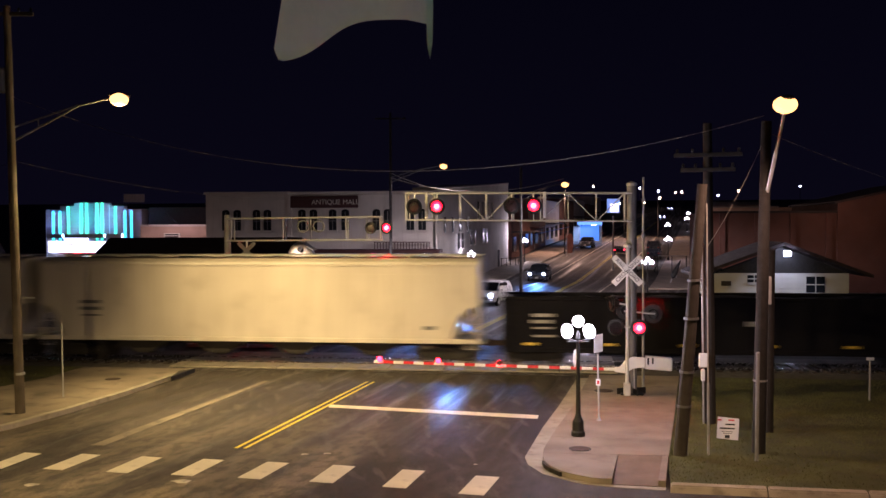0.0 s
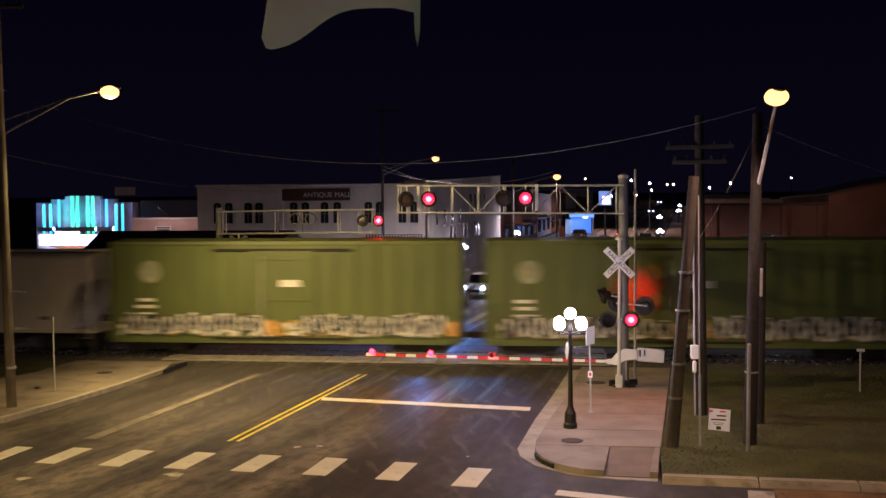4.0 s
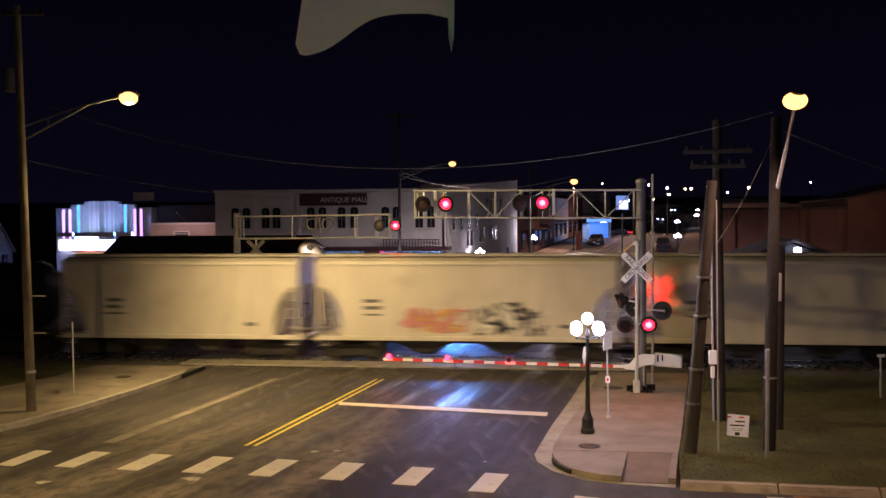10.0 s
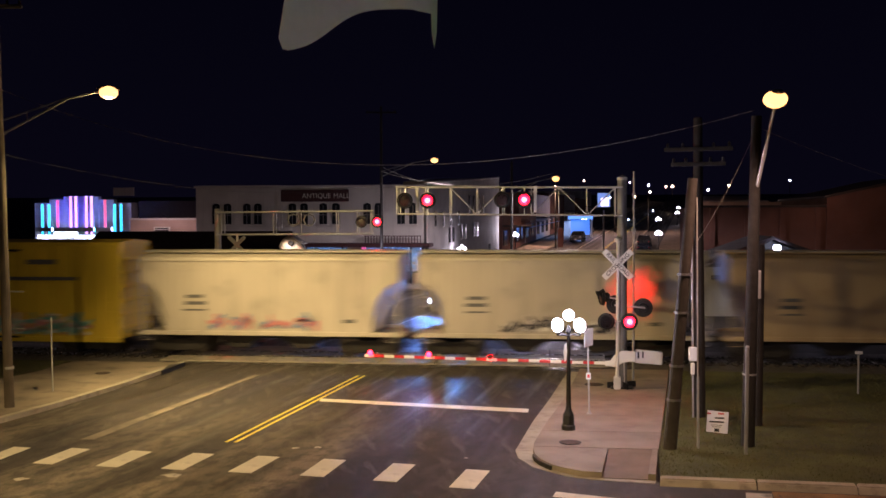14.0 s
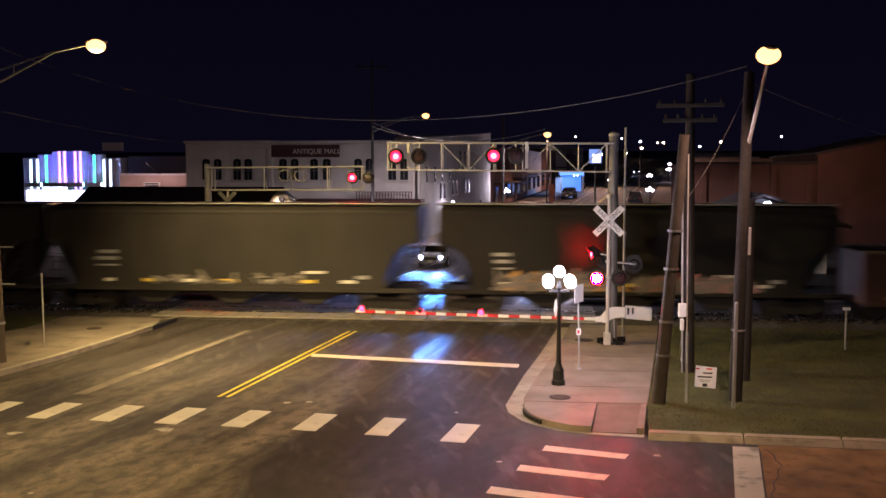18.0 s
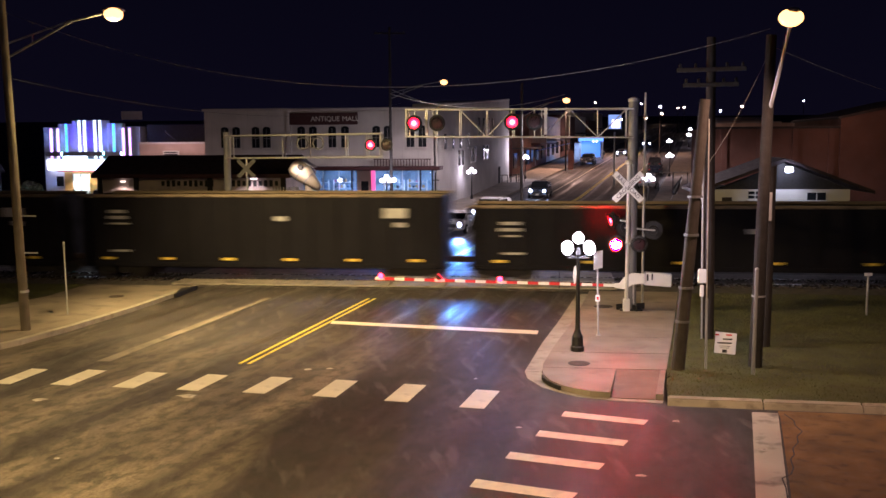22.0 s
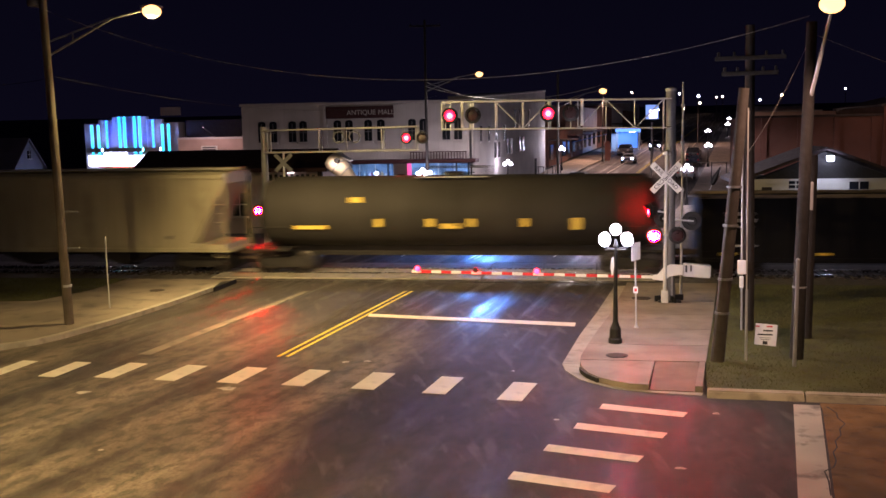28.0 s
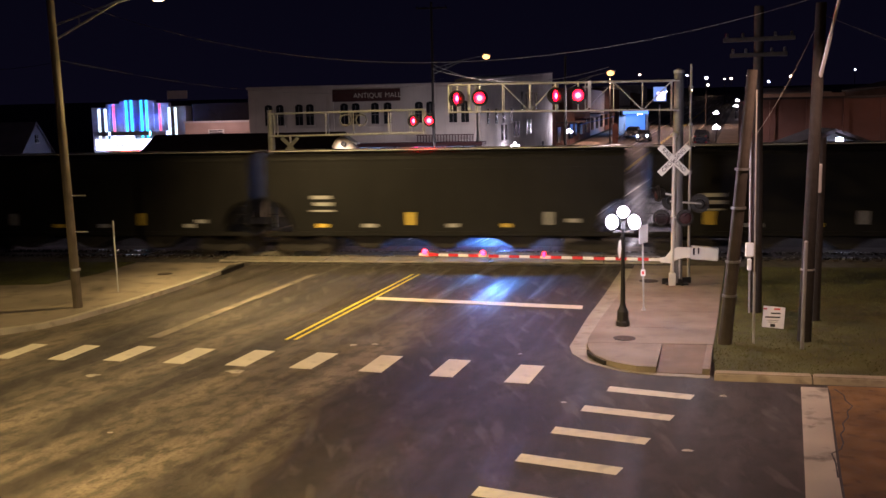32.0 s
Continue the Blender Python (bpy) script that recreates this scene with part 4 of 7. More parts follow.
SIDING = mat("white_siding", (0.6, 0.58, 0.52), 0.7, 0, 0.1, 3.0, 60, 0.2)
THEATRE_W = mat("theatre_plaster", (0.55, 0.55, 0.58), 0.7, 0, 0.08, 4.0, 60, 0.2)
SIGNW = mat("sign_white", (0.6, 0.58, 0.5), 0.6, 0, 0.08, 5.0)


def window(parent, x, y, z, w, h, arched=False, axis="y", frame_mat=None):
    o = part("window", box(nb(), (0, 0, 0), (w, 0.12, h)), WINDARK, parent, "dark unlit window")
    o.matrix_basis = pose(x, y, z, 0, 0, 0 if axis == "y" else 97)
    part("sash", box(box(nb(), (0, -0.08, 0), (w, 0.05, 0.06)), (0, -0.08, 0), (0.05, 0.05, h)), frame_mat or SIDING, o)
    part("sill", box(nb(), (0, -0.1, -h / 2 - 0.07), (w + 0.2, 0.2, 0.12)), BRICKW, o)
    if arched:
        bm = nb()
        prism(bm, [(w / 2 * math.cos(radians(a)), h / 2 + 0.22 * math.sin(radians(a))) for a in range(0, 181, 20)], -0.06, 0.06, "y")
        part("arch", bm, WINDARK, o)
    return o


mall = thing("commercial_building", "two-storey white painted brick shop building with a maroon canopy", "building")
FY = 91.0
part("wall", box(nb(), (-30.4, FY + 6, 4.65), (8.5, 12, 9.3)), BRICKW, mall)
part("wall", box(nb(), (-19.0, FY + 6, 6.55), (14.2, 12, 5.3)), BRICKW, mall)
part("parapet", box(nb(), (-30.4, FY - 0.1, 9.35), (8.7, 0.5, 0.25), bev=0.05), BRICKW, mall)
part("parapet", box(nb(), (-19.0, FY - 0.1, 9.3), (14.3, 0.5, 0.3), bev=0.05), BRICKW, mall)
part("pilaster", box(nb(), (-26.15, FY - 0.1, 4.7), (0.35, 0.3, 9.4)), BRICKW, mall)
for x in (-32.6, -31.45, -29.5, -28.4, -24.95, -23.8, -21.9, -20.65, -17.6, -16.5, -14.3, -13.15):
    window(mall, x, FY - 0.02, 6.6, 0.74, 1.8, True, frame_mat=MASTGREY)
sb = part("sign_board", box(nb(), (-22.7, FY - 0.2, 8.45), (6.7, 0.15, 1.15), bev=0.03), MAROON, mall, "maroon signboard")
words("ANTIQUE", 0.66, pose(-22.5, FY - 0.3, 8.4, 90, 0, 0), SIGNW, mall, "sign_letters", "cream sign lettering")
words("MALL", 0.66, pose(-20.05, FY - 0.3, 8.4, 90, 0, 0), SIGNW, mall, "sign_letters", "cream sign lettering")
# ground floor shops behind a canopy
SHOPLIT = glow("shop_ceiling_panel", (0.42, 0.72, 1.0), 70.0)
SHOPBLUE = mat("shop_interior_blue", (0.3, 0.42, 0.52), 0.7, 0, 0.3, 2.0, 60, 0.2, stain=0.5, dark=(0.03, 0.05, 0.09))
part("shop_back_wall", box(nb(), (-19.0, FY + 5.0, 2.0), (14.0, 0.2, 4.0)), SHOPBLUE, mall)
part("shop_floor", box(nb(), (-19.0, FY + 2.5, 0.1), (14.0, 5, 0.1)), CONCRETE, mall)
part("shop_side", box(box(nb(), (-26.0, FY + 2.5, 2), (0.2, 5, 4)), (-12.0, FY + 2.5, 2), (0.2, 5, 4)), BRICKW, mall)
for x in (-23, -19.5, -15.5, -13.3):
    part("ceiling_light", box(nb(), (x, FY + 1.6, 3.8), (1.3, 0.4, 0.03)), SHOPLIT, mall, "lit ceiling light")
PANE = glass("shop_glass", (0.1, 0.15, 0.2), 0.03, 0.1)
for i in range(9):
    x = -25.2 + i * 1.55
    if i in (5,):
        part("shop_door_pier", box(nb(), (-18.85, FY, 1.95), (1.35, 0.4, 3.6)), STUCCO, mall)
        part("notice", box(nb(), (-18.75, FY - 0.22, 2.0), (0.7, 0.04, 0.9)), WINDARK, mall)
        part("door_light", box(nb(), (-17.95, FY, 1.95), (0.35, 0.3, 3.4)), glow("pink_tube", (1.0, 0.12, 0.35), 1.0), mall, "pink lit door jamb")
        continue
    g = part("shop_pane", box(nb(), (x, FY, 1.95), (1.45, 0.03, 3.3)), PANE, mall)
    g.visible_shadow = False
    part("mullion", box(nb(), (x + 0.77, FY, 1.95), (0.09, 0.14, 3.6)), ALU, mall)
    part("stall_riser", box(nb(), (x, FY, 0.2), (1.5, 0.2, 0.4)), BRICKW, mall)
can = part("canopy", box(nb(), (-18.9, FY - 1.3, 3.72), (15.4, 2.8, 0.34), bev=0.04), MAROON, mall, "flat maroon canopy")
bm = nb()
for i in range(20):
    box(bm, (-17.7 + i * 0.28, FY - 0.5, 4.22), (0.07, 0.06, 0.66))
box(bm, (-15.05, FY - 0.5, 4.55), (5.5, 0.08, 0.08))
part("canopy_railing", bm, MAROON, can)
for x in (-26, -19.5, -13, -11.9):
    part("canopy_post", rod(nb(), (x, FY - 2.5, 0.1), (x, FY - 2.5, 3.6), 0.07), BLACKM, mall)
# shop goods seen through the glass: shelf units, pale crockery, lamps, boxes and dark furniture
rg = random.Random(12)
GOODS = [mat("goods_" + str(i), c, 0.5, 0, 0.2, 6.0) for i, c in enumerate(((0.55, 0.56, 0.58), (0.1, 0.2, 0.35), (0.8, 0.8, 0.78), (0.45, 0.15, 0.3), (0.05, 0.06, 0.08), (0.2, 0.4, 0.35), (0.5, 0.32, 0.15)))]
SHELFW = mat("shelf_white", (0.7, 0.7, 0.68), 0.6, 0, 0.1, 5.0)
for bay, (xa, xb) in enumerate(((-25.4, -23.0), (-22.6, -20.2), (-17.4, -15.4), (-15.1, -13.2))):
    depth = FY + 2.6 + 0.5 * (bay % 2)
    unit = part("shelf_unit", box(box(nb(), (xa, depth, 1.3), (0.05, 0.4, 2.3)), (xb, depth, 1.3), (0.05, 0.4, 2.3)), SHELFW, mall)
    for z in (0.55, 1.1, 1.65, 2.2):
        part("shelf_board", box(nb(), ((xa + xb) / 2, depth, z), (xb - xa, 0.42, 0.04)), SHELFW, unit)
        x = xa + 0.2
        while x < xb - 0.2:
            h = rg.uniform(0.15, 0.42)
            mt = rg.choice(GOODS)
            if rg.random() < 0.5:
                bm = lathe(nb(), [(rg.uniform(.06, .12), 0), (rg.uniform(.08, .17), h * 0.5), (rg.uniform(.03, .1), h)], 8)
            else:
                bm = box(nb(), (0, 0, h / 2), (rg.uniform(.12, .3), 0.2, h), bev=0.01)
            part("shelf_item", bm, mt, unit).location = (x, depth - 0.05, z + 0.02)
            x += rg.uniform(0.24, 0.42)
for i in range(38):
    x, h = -25.4 + i * 0.34, rg.uniform(0.35, 1.35)
    if -19.6 < x < -17.7:
        continue
    if i % 3 == 0:
        bm = box(nb(), (0, 0, h / 2), (rg.uniform(.3, .8), 0.5, h), bev=0.03)
    else:
        bm = lathe(nb(), [(rg.uniform(.1, .25), 0), (rg.uniform(.12, .3), h * 0.5), (rg.uniform(.05, .2), h)], 10)
    part("shop_item", bm, GOODS[i % 7], mall).location = (x, FY + rg.uniform(0.6, 1.9), 0.16)
for x in (-21.6, -16.2):
    part("display_lamp", ball(nb(), (x, FY + 1.5, 2.5), 0.22), glow("display_globe", (0.75, 0.9, 1.0), 6), mall, "lit hanging globe", smooth=True)
    part("display_lamp_cord", rod(nb(), (x, FY + 1.5, 2.7), (x, FY + 1.5, 3.78), 0.015, n=5), BLACKM, mall)
# the flank of the building runs away along the street
flank = thing("commercial_building", "tall white flank of the corner building along the street", "building")
FLANK_A, FLANK_B = Vector((-11.75, FY, 0)), Vector((-7.1, 131.0, 0))


def on_flank(y, z, proud=0.0):
    k = (y - FLANK_A.y) / (FLANK_B.y - FLANK_A.y)
    return (FLANK_A.x + k * (FLANK_B.x - FLANK_A.x) + proud, y, z)


bm = nb()
ring = [(FLANK_A.x, FY, 9.6), (FLANK_B.x, 131.0, 11.7), (-16.0, 131.0, 11.7), (-16.0, FY + 12.3, 10.2), (-12.1, FY + 12.3, 10.2), (-12.1, FY, 9.6)]
lo, hi = [bm.verts.new((x, y, 0)) for x, y, z in ring], [bm.verts.new(p) for p in ring]
bm.faces.new(lo), bm.faces.new(hi)
for i in range(6):
    bm.faces.new((lo[i], lo[(i + 1) % 6], hi[(i + 1) % 6], hi[i]))
bmesh.ops.recalc_face_normals(bm, faces=bm.faces)
part("wall", bm, BRICKW, flank)
part("coping", rod(nb(), on_flank(FY + 0.2, 9.66), on_flank(130.8, 11.74), 0.12, n=6), BRICKW, flank)
FLANK_TURN = math.degrees(math.atan2(FLANK_B.y - FLANK_A.y, FLANK_B.x - FLANK_A.x)) - 90
for y, z, w, h in ((94.2, 6.2, .7, 1.5), (97.7, 6.2, .7, 1.5), (101.0, 6.25, .8, 1.5), (105.0, 6.3, .8, 1.5), (110.7, 7.9, .9, 2.0), (113.4, 7.9, .9, 2.0), (116.3, 7.95, .9, 2.0), (119.3, 8.0, .9, 2.0),
                   (100.4, 4.5, .8, 1.6), (102.2, 4.5, .8, 1.6), (106.6, 4.8, .9, 1.6), (108.6, 4.8, .9, 1.6), (113.6, 4.95, 1.0, 1.6), (115.7, 4.95, 1.0, 1.6)):
    o = part("window", box(nb(), (0, 0, 0), (0.14, w, h)), WINDARK, flank, "dark unlit window")
    o.matrix_basis = pose(*on_flank(y, z), 0, 0, FLANK_TURN)
    part("sill", box(nb(), (0.05, 0, -h / 2 - 0.07), (0.2, w + 0.2, 0.14)), BRICKW, o)
    part("sash", box(nb(), (0.08, 0, 0), (0.03, w, 0.06)), MASTGREY, o)
d = part("side_door", box(nb(), (0, 0, 0), (0.12, 1.2, 2.1)), WOOD, flank, "dark side door")
d.matrix_basis = pose(*on_flank(123.6, 1.9), 0, 0, FLANK_TURN)

DEPOTW = mat("grey_brown_brick", (0.48, 0.4, 0.36), 0.85, 0, 0.2, 2.5, 40, 0.5, stain=0.3, dark=(0.12, 0.09, 0.08))
depot = thing("depot_building", "low brick depot office with a dark overhanging roof", "building")
part("wall", box(nb(), (-23.7, 61.5, 2.0), (12.6, 4.0, 4.0)), DEPOTW, depot)
for x in (-29.85, -27.35, -22.4, -17.55):
    part("pilaster", box(nb(), (x, 59.46, 2.0), (0.32, 0.14, 4.0)), WOOD, depot)
bm = nb()
base = [bm.verts.new(p) for p in ((-30.1, 58.8, 4.0), (-16.9, 58.8, 4.0), (-16.9, 65.2, 4.0), (-30.6, 65.2, 4.0))]
eave = [bm.verts.new(v.co + Vector((0, 0, 0.22))) for v in base]
ridge = [bm.verts.new(p) for p in ((-30.3, 61.8, 5.4), (-16.9, 61.8, 5.4))]
bm.faces.new(base)
for i in range(4):
    bm.faces.new((base[i], base[(i + 1) % 4], eave[(i + 1) % 4], eave[i]))
for q in ((eave[0], eave[1], ridge[1], ridge[0]), (eave[1], eave[2], ridge[1]), (eave[2], eave[3], ridge[0], ridge[1]), (eave[3], eave[0], ridge[0])):
    bm.faces.new(q)
bmesh.ops.recalc_face_normals(bm, faces=bm.faces)
part("roof", bm, ROOFDARK, depot)
part("fascia", box(nb(), (-23.5, 58.77, 4.11), (13.2, 0.04, 0.24)), MAROON, depot)
for x0, n in ((-25.55, 4), (-24.05, 6), (-21.2, 10)):
    for k in range(n):
        part("lettering_bar", box(nb(), (x0 + k * 0.355, 59.46, 3.62), (0.2, 0.04, 0.4 if k % 3 else 0.3)), BLACKM, depot, "dark sign lettering")
part("wall_lamp", box(nb(), (-28.2, 59.3, 3.75), (0.3, 0.14, 0.1)), glow("wall_lamp_lens", (1.0, 0.8, 0.55), 2), depot, "small lit wall lamp")
lamp("SPOT", (-28.2, 58.95, 3.6), 70, (1.0, 0.8, 0.55), 0.1, (-28.2, 59.5, 0), 140)
lamp("SPOT", (-19.4, 59.05, 3.85), 90, (1.0, 0.85, 0.7), 0.1, (-19.6, 59.5, 0), 140)
part("eave_lamp", box(nb(), (-19.4, 59.2, 3.92), (0.4, 0.2, 0.1)), glow("eave_lamp_lens", (1.0, 0.85, 0.7), 2), depot)
for x in (-26.0, -23.0):
    window(depot, x, 59.48, 1.9, 1.0, 1.5)
rackt = thing("bicycle_rack", "small dark rack with slats beside the depot wall", "rack", pose(-19.2, 58.6, 0))
for k in range(6):
    part("slat", box(nb(), (-0.6 + k * 0.24, 0, 1.6), (0.07, 0.05, 1.6)), BLACKM, rackt)
part("rail", box(nb(), (0, 0, 2.3), (1.6, 0.07, 0.07)), BLACKM, rackt)
for x in (-0.7, 0.7):
    part("leg", box(nb(), (x, 0, 0.4), (0.08, 0.08, 0.9)), BLACKM, rackt)

# cream drum on a stand, with a tilted lid
drum = thing("water_tank", "cream rounded drum with a tilted lid on a stand", "tank", pose(-15.4, 56.0, 0))
CREAM = mat("cream_drum", (0.6, 0.52, 0.38), 0.5, 0, 0.12, 3.0, 60, 0.1, streak=0.4, dark=(0.3, 0.22, 0.12))
bm = lathe(nb(), [(0.13, -1.35), (0.24, -1.2), (0.36, -0.75), (0.52, -0.2), (0.6, 0.25), (0.6, 0.55), (0.48, 0.8), (0.2, 0.9)], 24)
o = part("drum", bm, CREAM, drum, smooth=True)
o.matrix_basis = pose(0.12, 0, 4.35, 0, -47, 0)
o2 = part("lid", box(nb(), (0, 0, 0), (1.05, 0.9, 0.06), bev=0.02), GALV, drum)
o2.matrix_basis = pose(0.42, -0.1, 5.0, 0, 33, 0)
part("hatch", rod(nb(), (0.1, -0.5, 4.72), (0.08, -0.66, 4.78), 0.16), IRON, drum)
part("stand", rod(rod(nb(), (0.4, 0, 0), (0.4, 0, 4.1), 0.26, 0.2), (0.85, 0, 0), (0.6, 0, 3.6), 0.07), CREAM, drum)
for ring_z in (-0.45, 0.1):
    r = 0.47 if ring_z < 0 else 0.6
    band = part("drum_band", lathe(nb(), [(r, ring_z - 0.03), (r + 0.015, ring_z), (r, ring_z + 0.03)], 24), GALV, drum)
    band.matrix_basis = pose(0.12, 0, 4.35, 0, -47, 0)

# spot without a fixture, added in front of the drum to brighten it
lamp("SPOT", (-15.35, 54.6, 4.9), 170, (1.0, 0.82, 0.55), 0.08, (-15.2, 55.4, 3.0), 150)

# theatre with vertical neon tubes
TY = 110.0
YELLOWW = mat("yellow_plaster", (0.55, 0.38, 0.12), 0.7, 0, 0.12, 3.0, 60, 0.2)
theatre = thing("theatre", "small cinema with coloured neon tubes over a lit white marquee", "theatre")
part("wall", box(nb(), (-56.0, TY + 6, 4.1), (12.2, 12, 8.2)), THEATRE_W, theatre)
part("entrance_wall", box(nb(), (-57.4, TY - 0.05, 1.9), (4.4, 0.2, 3.6)), YELLOWW, theatre, "yellow painted entrance wall")
part("stepped_front", box(nb(), (-56.0, TY + 0.1, 6.3), (8.2, 0.7, 4.6)), THEATRE_W, theatre)
part("stepped_front", box(nb(), (-56.0, TY - 0.05, 6.55), (4.4, 0.7, 4.8)), THEATRE_W, theatre)
part("sign_on_roof", box(nb(), (-52.2, TY + 3, 9.6), (2.6, 0.2, 1.0)), BRICKW, theatre)
MARQ = glow("marquee_face", (0.85, 0.9, 1.0), 4.0)
bm = nb()
prism(bm, [(-61.7, TY - 0.2), (-59.2, TY - 1.6), (-55.7, TY - 1.6), (-51.6, TY - 0.2)], 3.05, 4.35)
mq = part("marquee", bm, MARQ, theatre, "white lit marquee")
mq.data.materials.append(GALV)
for f in mq.data.polygons:
    f.material_index = 1 if f.normal.z > 0.5 else 0
part("marquee_crest", box(nb(), (-57.3, TY - 1.7, 4.5), (3.0, 0.3, 0.5), bev=0.1), MARQ, theatre)
for z in (4.0, 3.6):
    part("text_bar", box(nb(), (-57.6, TY - 1.62, z), (2.6, 0.04, 0.12)), BLACKM, theatre)
part("marquee_rim", box(nb(), (-57.5, TY - 1.1, 2.97), (4.2, 1.2, 0.14)), REDP, theatre)
part("entrance", box(nb(), (-57.4, TY - 0.2, 1.3), (2.0, 0.2, 2.6)), glow("lobby_light", (0.7, 0.95, 0.75), 1.4), theatre, "lit glass lobby doors")
for x in (-58.4, -57.4, -56.4):
    part("door_frame", box(nb(), (x, TY - 0.35, 1.3), (0.12, 0.1, 2.6)), ALU, theatre)
part("poster_window", box(nb(), (-60.2, TY - 0.1, 1.7), (0.8, 0.2, 1.2)), WINDARK, theatre)
NEON = []
TUBES = [(-60.9, 8.0, 3.6, 0), (-60.05, 8.0, 3.6, 0), (-58.85, 8.55, 4.15, 1), (-57.1, 8.95, 4.5, 2), (-56.45, 8.95, 4.5, 2), (-55.15, 8.95, 4.5, 2), (-54.5, 8.95, 4.5, 2), (-52.9, 8.55, 4.15, 1), (-51.8, 8.0, 3.6, 0), (-51.0, 8.0, 3.6, 0)]
NG, NC, NB = glow("neon_green", (0.01, 1.0, 0.35), 2.4), glow("neon_cyan", (0.01, 0.75, 1.0), 2.2), glow("neon_blue", (0.02, 0.3, 1.0), 3)
NW, NV, NR = glow("neon_white", (0.75, 1.0, 0.85), 2.6), glow("neon_violet", (0.9, 0.4, 1.0), 2.4), glow("neon_red", (1.0, 0.06, 0.08), 1.8)
NOFF = mat("neon_unlit", (0.4, 0.4, 0.42), 0.4, 0, 0.1, 6.0)
FACES = {0: (NC, NW, NV, NW), 1: (NG, NB, NR, NG), 2: (NG, NW, NOFF, NR, NV, NC)}
AIM = 27  # the lit face looks towards the crossing
for x, top, ln, kind in TUBES:
    mats = FACES[kind]
    n = len(mats)
    w = 0.25
    apo = w / 2 / math.tan(math.pi / n)
    rad = w / 2 / math.sin(math.pi / n)
    bm = nb()
    prism(bm, [(rad * math.sin(2 * math.pi * (k + 0.5) / n), -rad * math.cos(2 * math.pi * (k + 0.5) / n)) for k in range(n)], -ln, 0)
    o = part("neon_tube", bm, mats[0], theatre, "neon tube that changes colour")
    for m in mats[1:]:
        o.data.materials.append(m)
    for f in o.data.polygons:
        f.material_index = round(math.atan2(f.normal.x, -f.normal.y) / (2 * math.pi / n)) % n if abs(f.normal.z) < 0.5 else 0
    y = TY - (0.8 if kind == 2 else 0.62 if kind == 1 else 0.42)
    o.location = (x, y, top)
    # a channel with a slot shows one face only and keeps the light off the wall
    reach = rad + 0.02
    bm = nb()
    for sd in (-1, 1):
        box(bm, (sd * (reach + 0.01), 0.01, -ln / 2), (0.02, 2 * reach, ln))
        lip = reach + 0.02 - w / 2
        box(bm, (sd * (w / 2 + lip / 2), -reach, -ln / 2), (lip, 0.02, ln))
    box(bm, (0, reach + 0.01, -ln / 2), (2 * reach + 0.04, 0.02, ln))
    box(bm, (0, 0, 0.02), (2 * reach + 0.04, 2 * reach, 0.03))
    ch = part("tube_channel", bm, THEATRE_W, theatre)
    ch.matrix_basis = pose(x, y, top, 0, 0, AIM)
    NEON.append((o, kind))
# wash light: an added four-coloured bar turns in a made-up trough at the neon front's foot
WCOL = [glow("wash_green", (0.03, 0.85, 0.5), 110), glow("wash_blue", (0.02, 0.1, 1.0), 105), glow("wash_violet", (0.12, 0.05, 1.0), 105), glow("wash_white", (0.5, 0.6, 0.8), 70)]
WSIDE = glow("wash_pale_blue", (0.33, 0.5, 1.0), 105)
WASH = []
for x, w in ((-59.7, 2.0), (-56.0, 5.0), (-52.3, 2.0)):
    for y in (TY - 2.37, TY - 1.93):
        part("trough_side", box(nb(), (x, y, 5.02), (w, 0.04, 0.5)), GALV, theatre)
    side_bar = w < 3
    o = part("wash_bar", box(nb(), (0, 0, 0), (w - 0.1, 0.26, 0.26)), WSIDE if side_bar else WCOL[0], theatre, "added pale blue bar that lights the neon front" if side_bar else "added colour-changing bar that lights the neon front")
    o.location = (x, TY - 2.15, 5.05)
    if side_bar:
        continue
    for m in WCOL[1:]:
        o.data.materials.append(m)
    for f in o.data.polygons:
        n = f.normal
        f.material_index = 0 if n.z > 0.5 else 1 if n.y < -0.5 else 2 if n.z < -0.5 else 3 if n.y > 0.5 else 0
    WASH.append(o)
lamp("AREA", (-57.0, TY - 1.2, 2.85), 900, (1.0, 0.82, 0.5), 3.0, (-56.0, TY - 3.0, 0))
lowb = thing("commercial_building", "low pinkish one-storey building with a small sign", "building")
part("wall", box(nb(), (-39.9, 104, 3.1), (11.2, 8, 6.2)), STUCCO, lowb)
part("coping", box(nb(), (-39.9, 99.95, 6.22), (11.3, 0.3, 0.2)), BRICKW, lowb)
sgn = part("sign_board", box(nb(), (-41.85, 99.85, 5.1), (1.8, 0.15, 0.56)), SIDING, lowb, "small white sign")
for z in (5.22, 4.99):
    part("text_bar", box(nb(), (-41.85, 99.75, z), (1.5, 0.03, 0.13)), BLACKM, lowb)
# spot added to brighten the pink front; its dark box and arm are made up
lamp("SPOT", (-41.0, 96.0, 7.3), 620, (1.0, 0.72, 0.58), 0.1, (-41.8, 100, 5.0), 150)
part("sign_lamp", box(nb(), (-41.0, 96.1, 7.45), (0.4, 0.3, 0.1)), WOOD, lowb)
part("sign_lamp_arm", rod(nb(), (-41.0, 96.1, 7.5), (-41.0, 100, 6.2), 0.03, n=6), WOOD, lowb)
part("rear_block", box(nb(), (-42, 114, 4.2), (14, 8, 8.4)), ROOFDARK, lowb)

